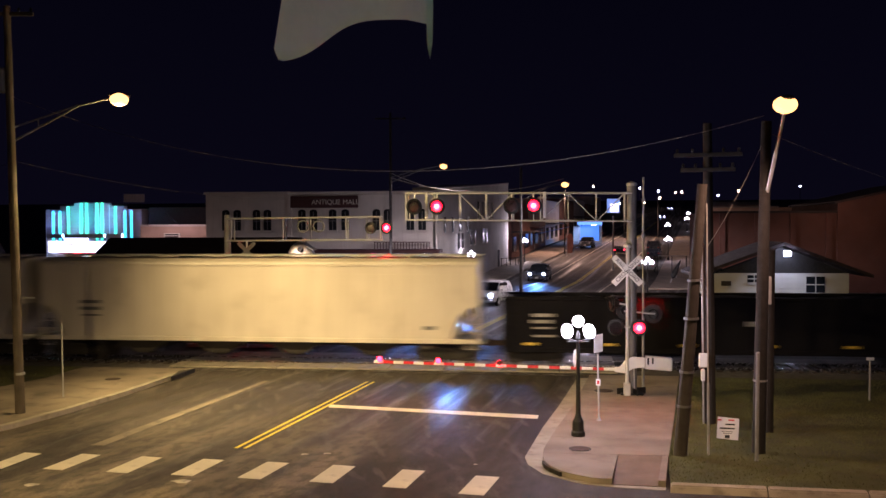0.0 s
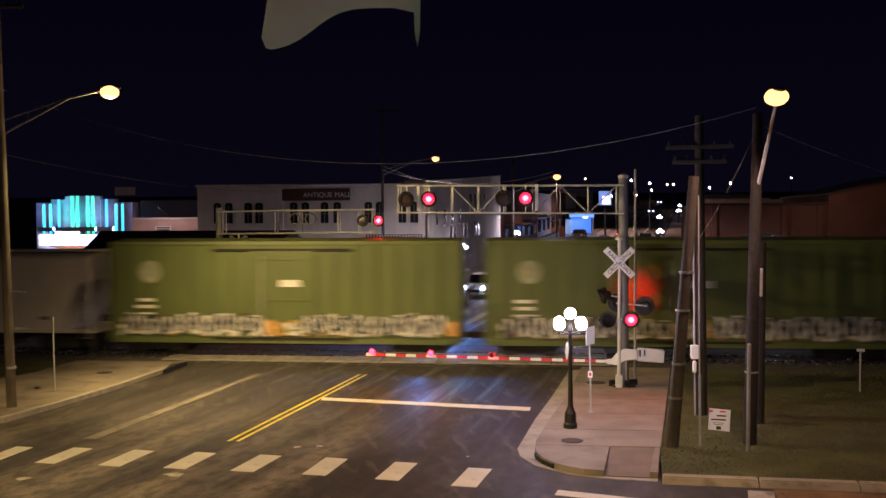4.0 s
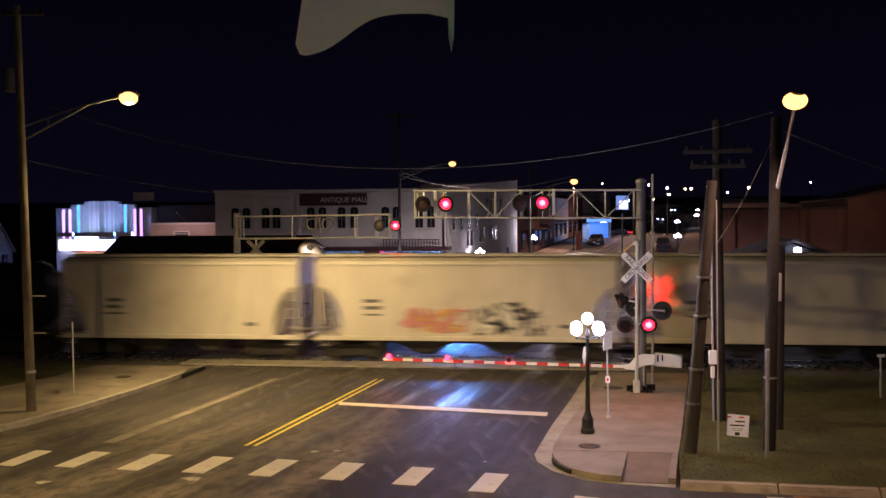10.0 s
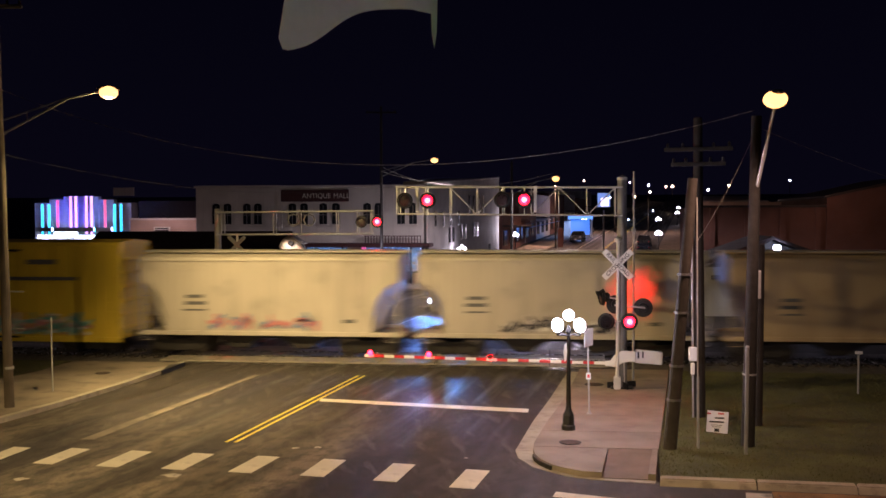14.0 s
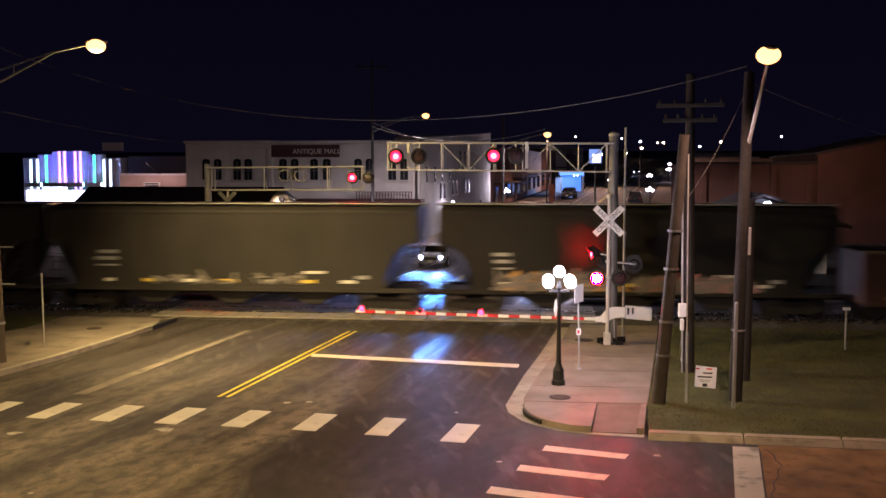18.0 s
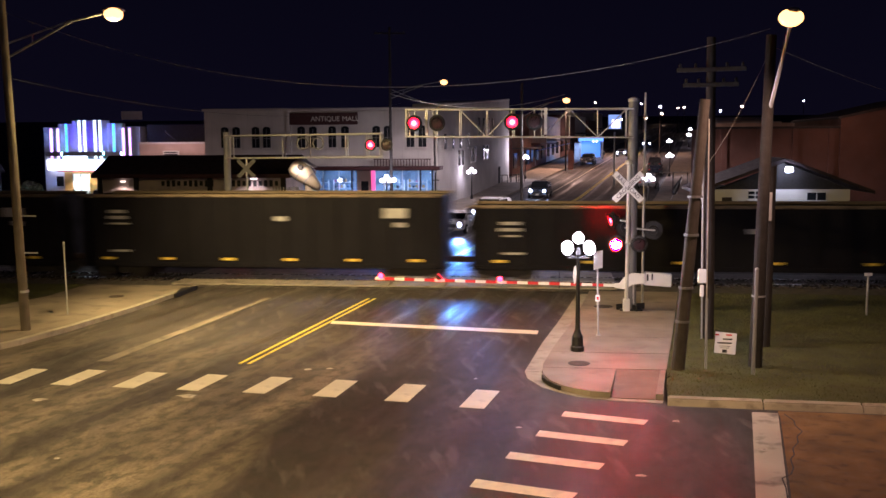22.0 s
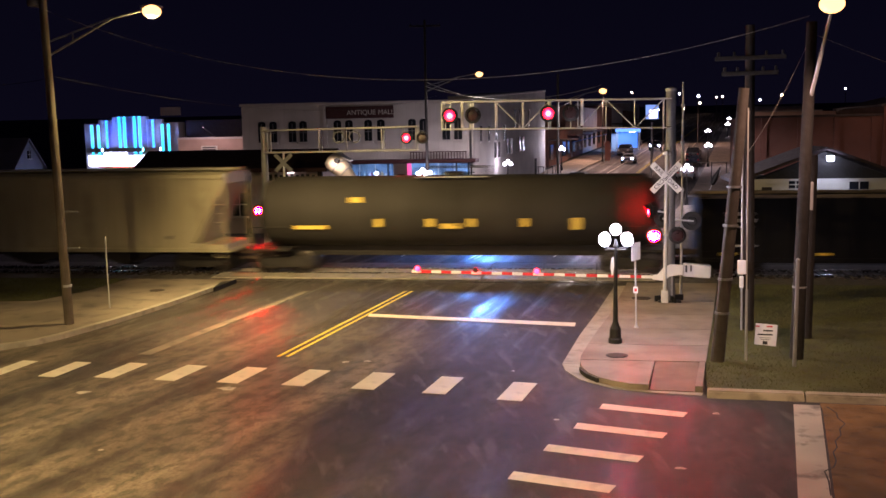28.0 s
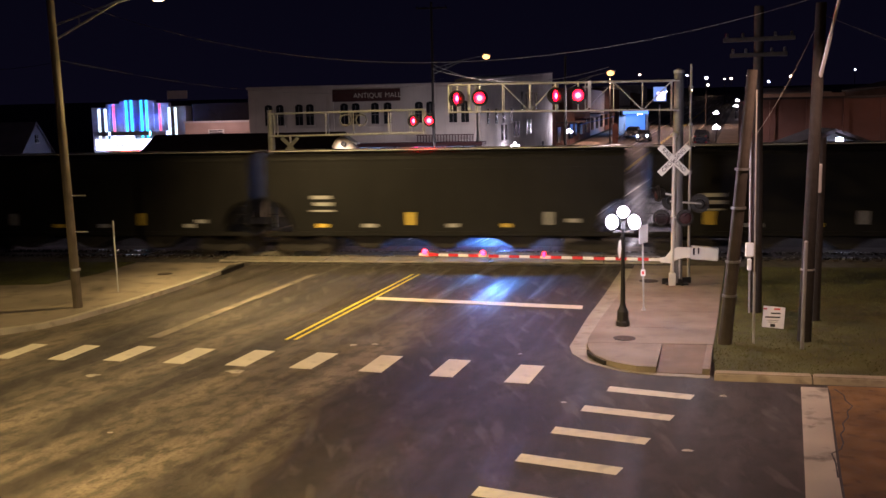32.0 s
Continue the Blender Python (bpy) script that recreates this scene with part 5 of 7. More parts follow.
GREYSIDE = mat("grey_shingle", (0.19, 0.18, 0.19), 0.8, 0, 0.15, 3.0, 60, 0.2)
gable = thing("house", "small white gabled house in the dark", "house", pose(-72.5, 108, 0, 0, 0, 90))
PALESIDE = mat("pale_siding", (0.22, 0.22, 0.24), 0.8, 0, 0.12, 3.0, 60, 0.2)
part("wall", box(nb(), (0, 3, 1.6), (6, 14, 3.2)), PALESIDE, gable)
part("gable_wall", prism(nb(), [(-3.0, 3.2), (3.0, 3.2), (0, 6.3)], -4.0, -3.8, "y"), PALESIDE, gable)
bm = nb()
prism(bm, [(-3.5, 2.75), (0, 6.4), (3.5, 2.75), (3.4, 3.0), (0, 6.65), (-3.4, 3.0)], -4.25, 10.3, "y")
part("roof", bm, GREYSIDE, gable)
window(gable, 0.0, -4.03, 4.6, 0.6, 0.9)
window(gable, 1.2, -4.05, 1.9, 1.0, 1.4)

house = thing("house", "white siding house with a bright flood lamp on its gable", "house", pose(13.6, 62, 0))
part("wall", box(nb(), (0, 3, 1.55), (8.2, 6, 3.1)), SIDING, house)
for k in range(9):
    part("siding_board", box(nb(), (0, -0.02, 0.4 + k * 0.3), (8.2, 0.05, 0.03)), SIDING, house)
part("gable_wall", prism(nb(), [(-4.1, 3.1), (4.1, 3.1), (0.1, 4.75)], 0.0, 0.15, "y"), WOOD, house)
bm = nb()
prism(bm, [(-5.3, 2.85), (0.1, 4.85), (5.4, 2.85), (5.4, 3.05), (0.1, 5.05), (-5.3, 3.05)], -0.6, 6.4, "y")
part("roof", bm, ROOFDARK, house)
w1 = window(house, 2.1, -0.03, 2.4, 1.1, 1.0)
w2 = window(house, -1.6, -0.03, 2.75, 0.8, 0.45)
part("vent", box(nb(), (-3.3, -0.06, 2.45), (0.6, 0.06, 0.3)), PALEWOOD, house)
part("floodlight", box(nb(), (0.25, -0.75, 4.35), (0.4, 0.2, 0.3), bev=0.04), COOL_ON, house, "bright cool flood lamp")
lamp("SPOT", (13.85, 58.6, 4.2), 270, (0.8, 0.92, 1.0), 0.1, (13.6, 62, 0.0), 92)

bigred = thing("warehouse", "large dark red-brown brick building with a stepped roofline", "building")
part("wall", box(nb(), (19.2, 98, 3.6), (10.8, 16, 7.2)), BRICKR, bigred)
part("gable_block", prism(nb(), [(24.6, 0), (24.6, 8.0), (33.0, 9.8), (41.4, 8.0), (41.4, 0)], 89.7, 107, "y"), BRICKR, bigred)
part("roof_edge", prism(nb(), [(24.3, 7.95), (33.0, 9.82), (41.7, 7.95), (41.7, 8.15), (33.0, 10.05), (24.3, 8.15)], 89.4, 107.2, "y"), ROOFDARK, bigred)
part("coping", box(nb(), (19.2, 89.95, 7.25), (10.9, 0.4, 0.2)), ROOFDARK, bigred)
part("street_wall", prism(nb(), [(13.8, 90.1), (22.0, 150), (30, 150), (24.0, 105.9), (13.8, 105.9)], 0, 7.0), BRICKR, bigred)
for k in range(4):
    part("pier", box(nb(), (14.6 + k * 3.1, 89.95, 3.55), (0.5, 0.3, 7.1)), BRICKR, bigred)
# spot without a fixture, added to warm the brick front
lamp("SPOT", (24, 84, 9), 300, SODIUM, 0.2, (26, 90, 2), 150)

# shop row further up the street, on both sides
rg = random.Random(4)
y = 140.0
for k in range(7):
    ln = rg.uniform(14, 24)
    h = rg.uniform(5, 9)
    for side in (-1, 1):
        t = thing("shop_building", "dim shop building along the main street", "building", group="shops up the street")
        off = side * rg.uniform(13.5, 14.5)
        bm = nb()
        a, b = y, y + ln - 0.4
        prism(bm, [(street(a, off), a), (street(b, off), b), (street(b, off + side * 14), b), (street(a, off + side * 14), a)], 0, hill(a) + (h if side < 0 else h * 0.8))
        part("wall", bm, rg.choice([BRICKR, BRICKW, STUCCO]), t)
        for j in range(3):
            yy = a + 2 + j * ln / 3.2
            o = part("window", box(nb(), (0, 0, 0), (0.2, 2.4, 2.2)), WINDARK, t)
            o.matrix_basis = pose(street(yy, off - side * 0.02), yy, hill(yy) + 2.0, 0, 0, -8)
        aw = nb()
        prism(aw, [(street(a, off), a), (street(b, off), b), (street(b, off - side * 1.8), b), (street(a, off - side * 1.8), a)], hill(b) + 3.2, hill(b) + 3.4)
        part("awning", aw, MAROON if k % 2 else ROOFDARK, t)
    y += ln
bright = thing("shop_building", "shop with a bright blue-white lit canopy", "building", pose(5.4, 184, hill(184)))
part("canopy", box(nb(), (0, 0, 3.6), (4.4, 8, 0.6)), glow("canopy_light", (0.15, 0.4, 1.0), 1.6), bright, "blue-white lit canopy")
part("kiosk", box(nb(), (-1, 2, 1.5), (4, 4, 3.0)), SIDING, bright)
part("lit_window", box(nb(), (0, -0.1, 1.75), (3.6, 0.2, 2.9)), glow("blue_window", (0.06, 0.28, 1.0), 0.9), bright, "blue lit shop window")
for x in (-2, 2):
    part("column", box(nb(), (x, -3.5, 1.7), (0.35, 0.35, 3.4)), WHITEP, bright)
lamp("AREA", (3.5, 181, hill(181) + 3.0), 260, (0.4, 0.65, 1.0), 5.0, (3.5, 181, 0))
signb = thing("street_sign", "bright white and blue lit sign on a pole", "sign", pose(6.4, 120, 0))
part("pole", rod(nb(), (0, 0, 0), (0, 0, 7.2), 0.12), GALV, signb)
part("lit_face", box(nb(), (0, 0, 8.45), (1.5, 0.3, 1.7)), glow("sign_face", (0.3, 0.52, 1.0), 0.75), signb, "lit sign face")
part("lit_band", box(nb(), (0.12, -0.18, 8.2), (0.95, 0.06, 1.0), bev=0.05), glow("sign_band", (1.0, 0.88, 1.0), 2.5), signb)

# lamp posts beyond the tracks
for x, y in ((-14.5, 79.1), (-9.4, 101.0), (-4.9, 131.4), (6.5, 193.0), (7.2, 81.6), (14.7, 135.2), (20.5, 189.4), (29.3, 230.1), (36.0, 280.0)):
    globe_lamp(pose(x, y, hill(y)), "lamp posts beyond the tracks", label="lamp post with lit white globes along the main street")
    if y < 150:
        lamp("POINT", (x, y - 0.4, hill(y) + 3.85), {101.0: 40, 131.4: 500}.get(y, 220), WHITE, 0.3)


def tall_lamp(x, y, h, reach, over=1.5, group="far street lamps"):
    t = thing("street_lamp", "tall street lamp with a glowing sodium head", "street lamp", pose(x, y, 0), group)
    part("shaft", rod(nb(), (0, 0, 0), (0, 0, h + over), 0.15, 0.1), WOOD, t)
    if over > 3:
        crossarm(t, (0, 0, h + over - 0.5), 1.3, 10)
    cobra(t, (0, 0, h - 1.3), (reach, -0.4, h))


# this first lamp stands out of view, added to light the far-left road
tall_lamp(-66.0, 84.0, 10.0, 3.5)
lamp("SPOT", (-62.5, 83.6, 9.35), 6500, (1.0, 0.7, 0.5), 0.2, (-58, 84, 0), 150, 0.5)
tall_lamp(-14.3, 80.3, 11.07, 4.57, 4.6)
tall_lamp(-3.3, 80.4, 9.47, 3.65)
lamp("SPOT", (0.8, 150, 11.5), 8500, SODIUM, 0.2, (6, 150, 1.5), 165, 0.5)
lamp("SPOT", (12.9, 199, 12.2), 9000, SODIUM, 0.2, (13, 196, 3), 160, 0.5)
FARL = [glow("far_light_warm", (1.0, 0.7, 0.35), 30), glow("far_light_white", (0.85, 0.92, 1.0), 30)]
rg = random.Random(9)
SPOTS = [(0.6, 150.5, 12.2, 0), (12.9, 200, 12.5, 1), (28.0, 350, 19.0, 1), (19.7, 200, 12.9, 1), (40.6, 350, 17.4, 0), (43.0, 352, 17.6, 0), (48.3, 350, 18.0, 0), (11.6, 350, 19.7, 0),
         (60, 380, 17, 1), (75, 420, 20, 0), (100, 420, 22, 1), (34, 500, 21, 1), (52, 520, 20, 0), (25, 420, 15, 1), (38, 450, 16, 0)]
for x, y, h, k in SPOTS:
    t = thing("far_lamp", "distant lit lamp on a pole above the town", "lamp", pose(x, y, hill(y)), "distant lamps")
    hh = h - hill(y)
    part("pole", rod(nb(), (0, 0, 0), (0, 0, hh), 0.12, n=6), WOOD, t)
    part("light", ball(nb(), (0, 0, hh), 0.0011 * y * rg.uniform(.7, 1.1), u=8, v=6), FARL[k], t, "glowing lamp")



# ---- vehicles ----
CARGLASS = mat("car_glass", (0.02, 0.022, 0.025), 0.08, 0, 0.1, 5.0)
TYRE = mat("tyre_rubber", (0.015, 0.015, 0.015), 0.85, 0, 0.2, 9.0)
TAIL_ON = glow("tail_light_lit", (1.0, 0.02, 0.03), 14)
AMBER = glow("amber_marker", (1.0, 0.45, 0.05), 8)


def car_paint(name, c):
    return mat(name, c, 0.3, 0.2, 0.06, 3.0)


def vehicle(name, label, m, paint, kind="sedan", lights="front", tail=False):
    """A car that faces its own -y. Length about 4.7 m."""
    t = thing(name, label, "car", m, "vehicles on the street")
    w = 0.92 if kind == "sedan" else 1.0
    top = 1.45 if kind == "sedan" else 1.85
    hood = 0.95 if kind == "sedan" else 1.12
    side = [(-2.35, 0.35), (-2.38, 0.7), (-2.2, hood - 0.08), (-1.15, hood), (-0.55, top - 0.08), (0.0, top), (1.0, top), (1.35, top - 0.06)]
    if kind == "sedan":
        side += [(1.85, hood + 0.08), (2.3, hood), (2.36, 0.6), (2.3, 0.35)]
    elif kind == "pickup":
        side += [(1.4, hood + 0.12), (2.7, hood + 0.1), (2.75, 0.6), (2.7, 0.4)]
    else:
        side += [(2.15, top - 0.1), (2.35, hood), (2.36, 0.6), (2.3, 0.35)]
    bm = prism(nb(), side, -w, w, "x")
    for v in bm.verts:
        if v.co.z > hood + 0.05:
            v.co.x *= 0.8
    bmesh.ops.bevel(bm, geom=list(bm.edges), offset=0.05, segments=2, affect="EDGES")
    part("body", bm, paint, t)
    bm = nb()
    prism(bm, [(-1.12, hood + 0.02), (-0.56, top - 0.12), (-0.62, top - 0.1), (-1.2, hood + 0.04)], -w * 0.8, w * 0.8, "x")
    part("windscreen", bm, CARGLASS, t)
    for s in (-1, 1):
        bm = nb()
        prism(bm, [(-0.85, hood + 0.06), (-0.45, top - 0.14), (1.05, top - 0.14), (1.4, hood + 0.1)], s * w * 0.86 - 0.03, s * w * 0.86 + 0.03, "x")
        part("side_window", bm, CARGLASS, t)
    for x in (-w + 0.02, w - 0.02):
        for y in (-1.42, 1.42):
            wh = part("wheel", rod(nb(), (x - 0.11, y, 0.33), (x + 0.11, y, 0.33), 0.33, n=18), TYRE, t)
            part("rim", rod(nb(), (x - 0.115, y, 0.33), (x + 0.115, y, 0.33), 0.19, n=14), ALU, wh)
    for s in (-1, 1):
        hl = part("headlight", ball(nb(), (s * w * 0.74, -2.33, 0.7 if kind == "sedan" else 0.85), 0.14 if kind == "sedan" else 0.16), HEAD_ON if lights == "front" else GALV, t)
        part("tail_light", box(nb(), (s * w * 0.78, 2.36, 0.8), (0.24, 0.06, 0.14)), TAIL_ON if tail else REDP, t)
        part("mirror", box(nb(), (s * (w + 0.1), -0.7, hood + 0.08), (0.18, 0.1, 0.13), bev=0.03), paint, t)
    part("grille", box(nb(), (0, -2.4, 0.62), (w, 0.05, 0.22)), BLACKM, t)
    part("bumper", box(nb(), (0, -2.4, 0.42), (w * 1.8, 0.14, 0.18), bev=0.04), paint, t)
    part("number_plate", box(nb(), (0, -2.48, 0.45), (0.32, 0.02, 0.16)), SIGNW, t)
    return t


WHITE_CAR = car_paint("car_white", (0.6, 0.6, 0.58))
DARK_CAR = car_paint("car_dark", (0.03, 0.035, 0.045))
SILVER_CAR = car_paint("car_silver", (0.3, 0.3, 0.31))
RED_CAR = car_paint("car_red", (0.2, 0.02, 0.02))
LANE = -6.9
vehicle("sedan", "pale sedan waiting at the crossing with headlights on", pose(-7.1, 65.6, 0, 0, 0, LANE), SILVER_CAR)
vehicle("suv", "white car waiting behind with headlights on", pose(-5.35, 74.5, 0, 0, 0, -15), WHITE_CAR, "suv")
vehicle("suv", "dark car facing the crossing with cool headlights", pose(-2.3, 106.2, 0, 0, 0, LANE), DARK_CAR, "suv")
for x, y, z in ((-8.1, 63.0, 0.72), (-6.7, 63.0, 0.72), (-2.7, 103.4, 0.85)):
    lamp("SPOT", (x, y, z), 6000, (0.14, 0.42, 1.0), 0.08, (x + 0.6, y - 22, 0.0), 34, 0.8)
for x, y, lab, paint, rz in ((14.6, 154.7, "dark car parked at the kerb up the street", DARK_CAR, 172), (4.6, 167, "dark pickup parked at the kerb", DARK_CAR, -8), (10.3, 118, "silver car parked at the kerb", SILVER_CAR, 172)):
    vehicle("parked_car", lab, pose(x, y, hill(y), 0, 0, rz), paint, "suv", lights="off")
MOVING = [vehicle("sedan", "pale car coming down the street with headlights on", pose(14, 207, hill(207)), SILVER_CAR),
          vehicle("suv", "dark car coming down the street with headlights on", pose(20, 240, hill(240)), DARK_CAR, "suv"),
          vehicle("sedan", "dark car turning at the kerb with red tail lights lit", pose(10, 150, hill(150)), DARK_CAR, lights="off", tail=True)]

# the near side: the wall that the camera looks out from, with two added lamps
own = thing("building_wall_near", "brick wall of the building behind the viewpoint", "building", kind="structure")
part("wall_below", box(nb(), (0, -0.9, 2.3), (24, 0.4, 4.6)), BRICKR, own)
part("wall_above", box(nb(), (0, -0.9, 9.5), (24, 0.4, 3.0)), BRICKR, own)
for x in (-6.8, 6.8):
    part("wall_side", box(nb(), (x, -0.9, 6.3), (10.4, 0.4, 3.39)), BRICKR, own)
# fixture made up to carry the added near-road spot, out of view
added_arm = thing("added_near_lamp", "unseen street lamp on a bracket arm, added to light the near road", "street lamp", pose(-9.5, -0.7, 0))
part("wall_plate", box(nb(), (0, 0.05, 8.6), (0.3, 0.1, 1.4), bev=0.02), GALV, added_arm)
cobra(added_arm, (0, 0.1, 8.0), (0, 3.9, 9.0))
# unseen cool lamp over the window, added to brighten the hanging cloth
part("wall_lamp", box(nb(), (0.5, -0.4, 8.9), (0.3, 0.5, 0.12), bev=0.03), GALV, own)
lamp("POINT", (0.5, 0.0, 8.75), 95, (0.93, 1.0, 0.8), 0.1)

# ragged cloth hanging over the window, close to the eye
CLOTH = bpy.data.materials.new("awning_cloth")
CLOTH.use_nodes = True
cn = CLOTH.node_tree
cb = cn.nodes["Principled BSDF"]
cb.inputs["Base Color"].default_value = (0.5, 0.52, 0.42, 1)
cb.inputs["Roughness"].default_value = 0.9
ct = cn.nodes.new("ShaderNodeBsdfTranslucent")
cno = cn.nodes.new("ShaderNodeTexNoise")
cno.inputs["Scale"].default_value = 14.0
cra = cn.nodes.new("ShaderNodeValToRGB")
cra.color_ramp.elements[0].color, cra.color_ramp.elements[1].color = (0.62, 0.86, 0.7, 1), (0.72, 0.95, 0.8, 1)
cn.links.new(cno.outputs["Fac"], cra.inputs[0])
cn.links.new(cra.outputs[0], ct.inputs["Color"])
cm = cn.nodes.new("ShaderNodeMixShader")
cm.inputs[0].default_value = 0.85
cn.links.new(cb.outputs[0], cm.inputs[1])
cn.links.new(ct.outputs[0], cm.inputs[2])
cn.links.new(cm.outputs[0], cn.nodes["Material Output"].inputs["Surface"])
cloth = thing("torn_awning", "torn pale cloth flap hanging over the window", "awning", pose(-0.653, 2.147, 6.575, 0, 0, 7))


def flap(upper, lower, x0, x1, depth, n=28):
    """A thin curved sheet between an upper and a lower edge, rippled in depth."""
    bm = nb()
    cols = []
    for i in range(n + 1):
        u = i / n
        x = x0 + (x1 - x0) * u
        lo, hi = lower(u), upper(u)
        cols.append([bm.verts.new((x + 0.05 * (lo + (hi - lo) * j / 6 - 0.02) * (1 - u) * 3, depth * math.sin(u * 9.0 + j * 0.5) * (0.4 + 0.6 * j / 6), lo + (hi - lo) * j / 6)) for j in range(7)])
    for p, q in zip(cols, cols[1:]):
        for j in range(6):
            bm.faces.new((p[j], q[j], q[j + 1], p[j + 1]))
    return bm


def lower_edge(u):
    # a rounded tongue at one end that sweeps up to a shallow arch
    tongue = -0.004 + 0.03 * max(0, (0.06 - u) / 0.06) ** 2
    sweep = 0.1 * (1 / (1 + math.exp(-(u - 0.33) * 11)))
    return tongue + sweep - 0.012 * max(0, (u - 0.85) / 0.15)


part("flap", flap(lambda u: 0.34, lower_edge, 0.0, 0.355, 0.012), CLOTH, cloth, smooth=True)
bm = nb()
prism(bm, [(0.352, 0.3), (0.362, 0.3), (0.366, 0.12), (0.364, 0.04), (0.358, 0.004), (0.352, 0.04), (0.35, 0.12)], -0.004, 0.004, "y")
part("loose_strip", bm, CLOTH, cloth, "narrow frayed strip")
part("hem_rod", rod(nb(), (-0.5, 0, 0.34), (0.9, 0, 0.34), 0.008, n=8), GALV, cloth)


# street furniture and clutter beyond the tracks
can_walk = nb()
prism(can_walk, [(-34, 87.6), (-12.0, 87.6), (-11.2, 90.7), (-34, 90.7)], -0.02, 0.15)
tagged(part("pavement_mall", can_walk, CONCRETE), "concrete pavement in front of the shop windows", "pavement", kind="structure")
pl = thing("planter", "long low white planter box under the shop window", "planter", pose(-14.8, 90.0, 0.15))
part("box", box(nb(), (0, 0, 0.3), (2.4, 0.5, 0.6), bev=0.04), BRICKW, pl)
part("soil", box(nb(), (0, 0, 0.61), (2.2, 0.36, 0.04)), EARTH, pl)
for x, mt in ((-13.5, BRICKR), (-12.75, STUCCO)):
    tb = thing("trash_bin", "dark round trash bin on the pavement" if mt is BRICKR else "pale trash bin on the pavement", "trash bin", pose(x, 89.6, 0.15), "trash bins")
    part("body", lathe(nb(), [(0.26, 0), (0.3, 0.5), (0.3, 0.95)], 16), mt, tb)
    part("lid", lathe(nb(), [(0.32, 0.95), (0.3, 1.05), (0.1, 1.15)], 16), BLACKM, tb)
po = thing("sign_post", "dark wooden post with a short cross arm", "post", pose(-11.6, 88.4, 0.15))
part("shaft", box(nb(), (0, 0, 1.6), (0.12, 0.12, 3.2)), WOOD, po)
part("arm", box(nb(), (0, -0.08, 2.5), (0.7, 0.05, 0.08)), WOOD, po)
rs = thing("small_sign", "small red sign on a thin post", "sign", pose(-19.4, 75, 0))
part("post", rod(nb(), (0, 0, 0), (0, 0, 1.6), 0.03, n=8), GALV, rs)
# plate is given a faint red glow in place of light falling on it
part("plate", box(nb(), (0, -0.05, 1.85), (0.32, 0.04, 0.7), bev=0.01), glow("red_sign_self_glow", (1.0, 0.03, 0.04), 0.6), rs, "red sign plate given a glow of its own")
# slatted fence at the end of the depot
sf = thing("slatted_fence", "pale slatted fence in a maroon frame beside the depot", "fence", pose(-17.4, 59.2, 0))
part("frame", box(box(nb(), (0, 0, 1.1), (1.9, 0.08, 0.1)), (0, 0, 2.9), (1.9, 0.08, 0.1)), MAROON, sf)
for k in range(10):
    part("slat", box(nb(), (-0.85 + k * 0.19, 0.05, 1.75), (0.08, 0.03, 3.3)), SIDING, sf)
# cafe tables and rail beside the corner building
for x, y in ((-7.3, 124.5), (-6.2, 125.5), (-5.2, 126.5)):
    ct = thing("cafe_table", "dark metal table on the pavement", "table", pose(x, y, hill(y) + 0.15), "cafe tables")
    part("top", box(nb(), (0, 0, 1.0), (0.9, 0.9, 0.06), bev=0.02), IRON, ct)
    for sx in (-0.35, 0.35):
        for sy in (-0.35, 0.35):
            part("leg", rod(nb(), (sx, sy, 0), (sx, sy, 1.0), 0.03, n=6), IRON, ct)
ca = thing("awning_stand", "open blue striped awning on posts at the kerb", "awning", pose(-1.6, 165, hill(165)))
bm = nb()
v = [bm.verts.new(p) for p in ((-3, -3, 2.3), (3, -3, 3.6), (3, 3, 3.6), (-3, 3, 2.3), (-3, -3, 2.42), (3, -3, 3.72), (3, 3, 3.72), (-3, 3, 2.42))]
for q in ((3, 2, 1, 0), (4, 5, 6, 7), (0, 1, 5, 4), (1, 2, 6, 5), (2, 3, 7, 6), (3, 0, 4, 7)):
    bm.faces.new([v[i] for i in q])
part("canvas", bm, mat("blue_canvas", (0.1, 0.16, 0.4), 0.8, 0, 0.2, 3.0), ca)
for sx, h in ((-2.8, 2.35), (2.8, 3.55)):
    for sy in (-2.8, 2.8):
        part("post", rod(nb(), (sx, sy, 0), (sx, sy, h), 0.06, n=8), GALV, ca)
ob = thing("banner", "tall faded orange banner at the kerb", "banner", pose(0.9, 145, hill(145)))
part("pole", rod(nb(), (0, 0, 0), (0, 0, 3.4), 0.04, n=8), GALV, ob)
part("cloth", prism(nb(), [(0.05, 0.5), (0.8, 0.5), (0.95, 2.0), (0.8, 3.3), (0.3, 3.4), (0.05, 3.0)], -0.02, 0.02, "y"), mat("orange_cloth", (0.45, 0.16, 0.09), 0.8, 0, 0.2, 3.0), ob)
vehicle("sedan", "dark car parked at the kerb up the street", pose(4.4, 166, hill(166), -2, 0, -8), DARK_CAR, "suv", lights="off")
vehicle("sedan", "dark sedan parked facing up the street", pose(13.2, 139.5, hill(139.5), 2, 0, 172), DARK_CAR, lights="off")
# railing and a leaning dark umbrella on the right-hand pavement
rl = thing("railing", "thin dark railing along the pavement", "railing", pose(12, 112, hill(112)))
part("rail", rod(nb(), (-1, 0, 2.3), (5.5, 0, 2.3), 0.05, n=8), GALV, rl)
for k in range(5):
    part("post", rod(nb(), (-1 + k * 1.6, 0, 0), (-1 + k * 1.6, 0, 2.3), 0.05, n=8), IRON, rl)
um = thing("closed_umbrella", "closed dark umbrella leaning on the pavement", "umbrella", pose(11.0, 100, 0, 0, 24, 0))
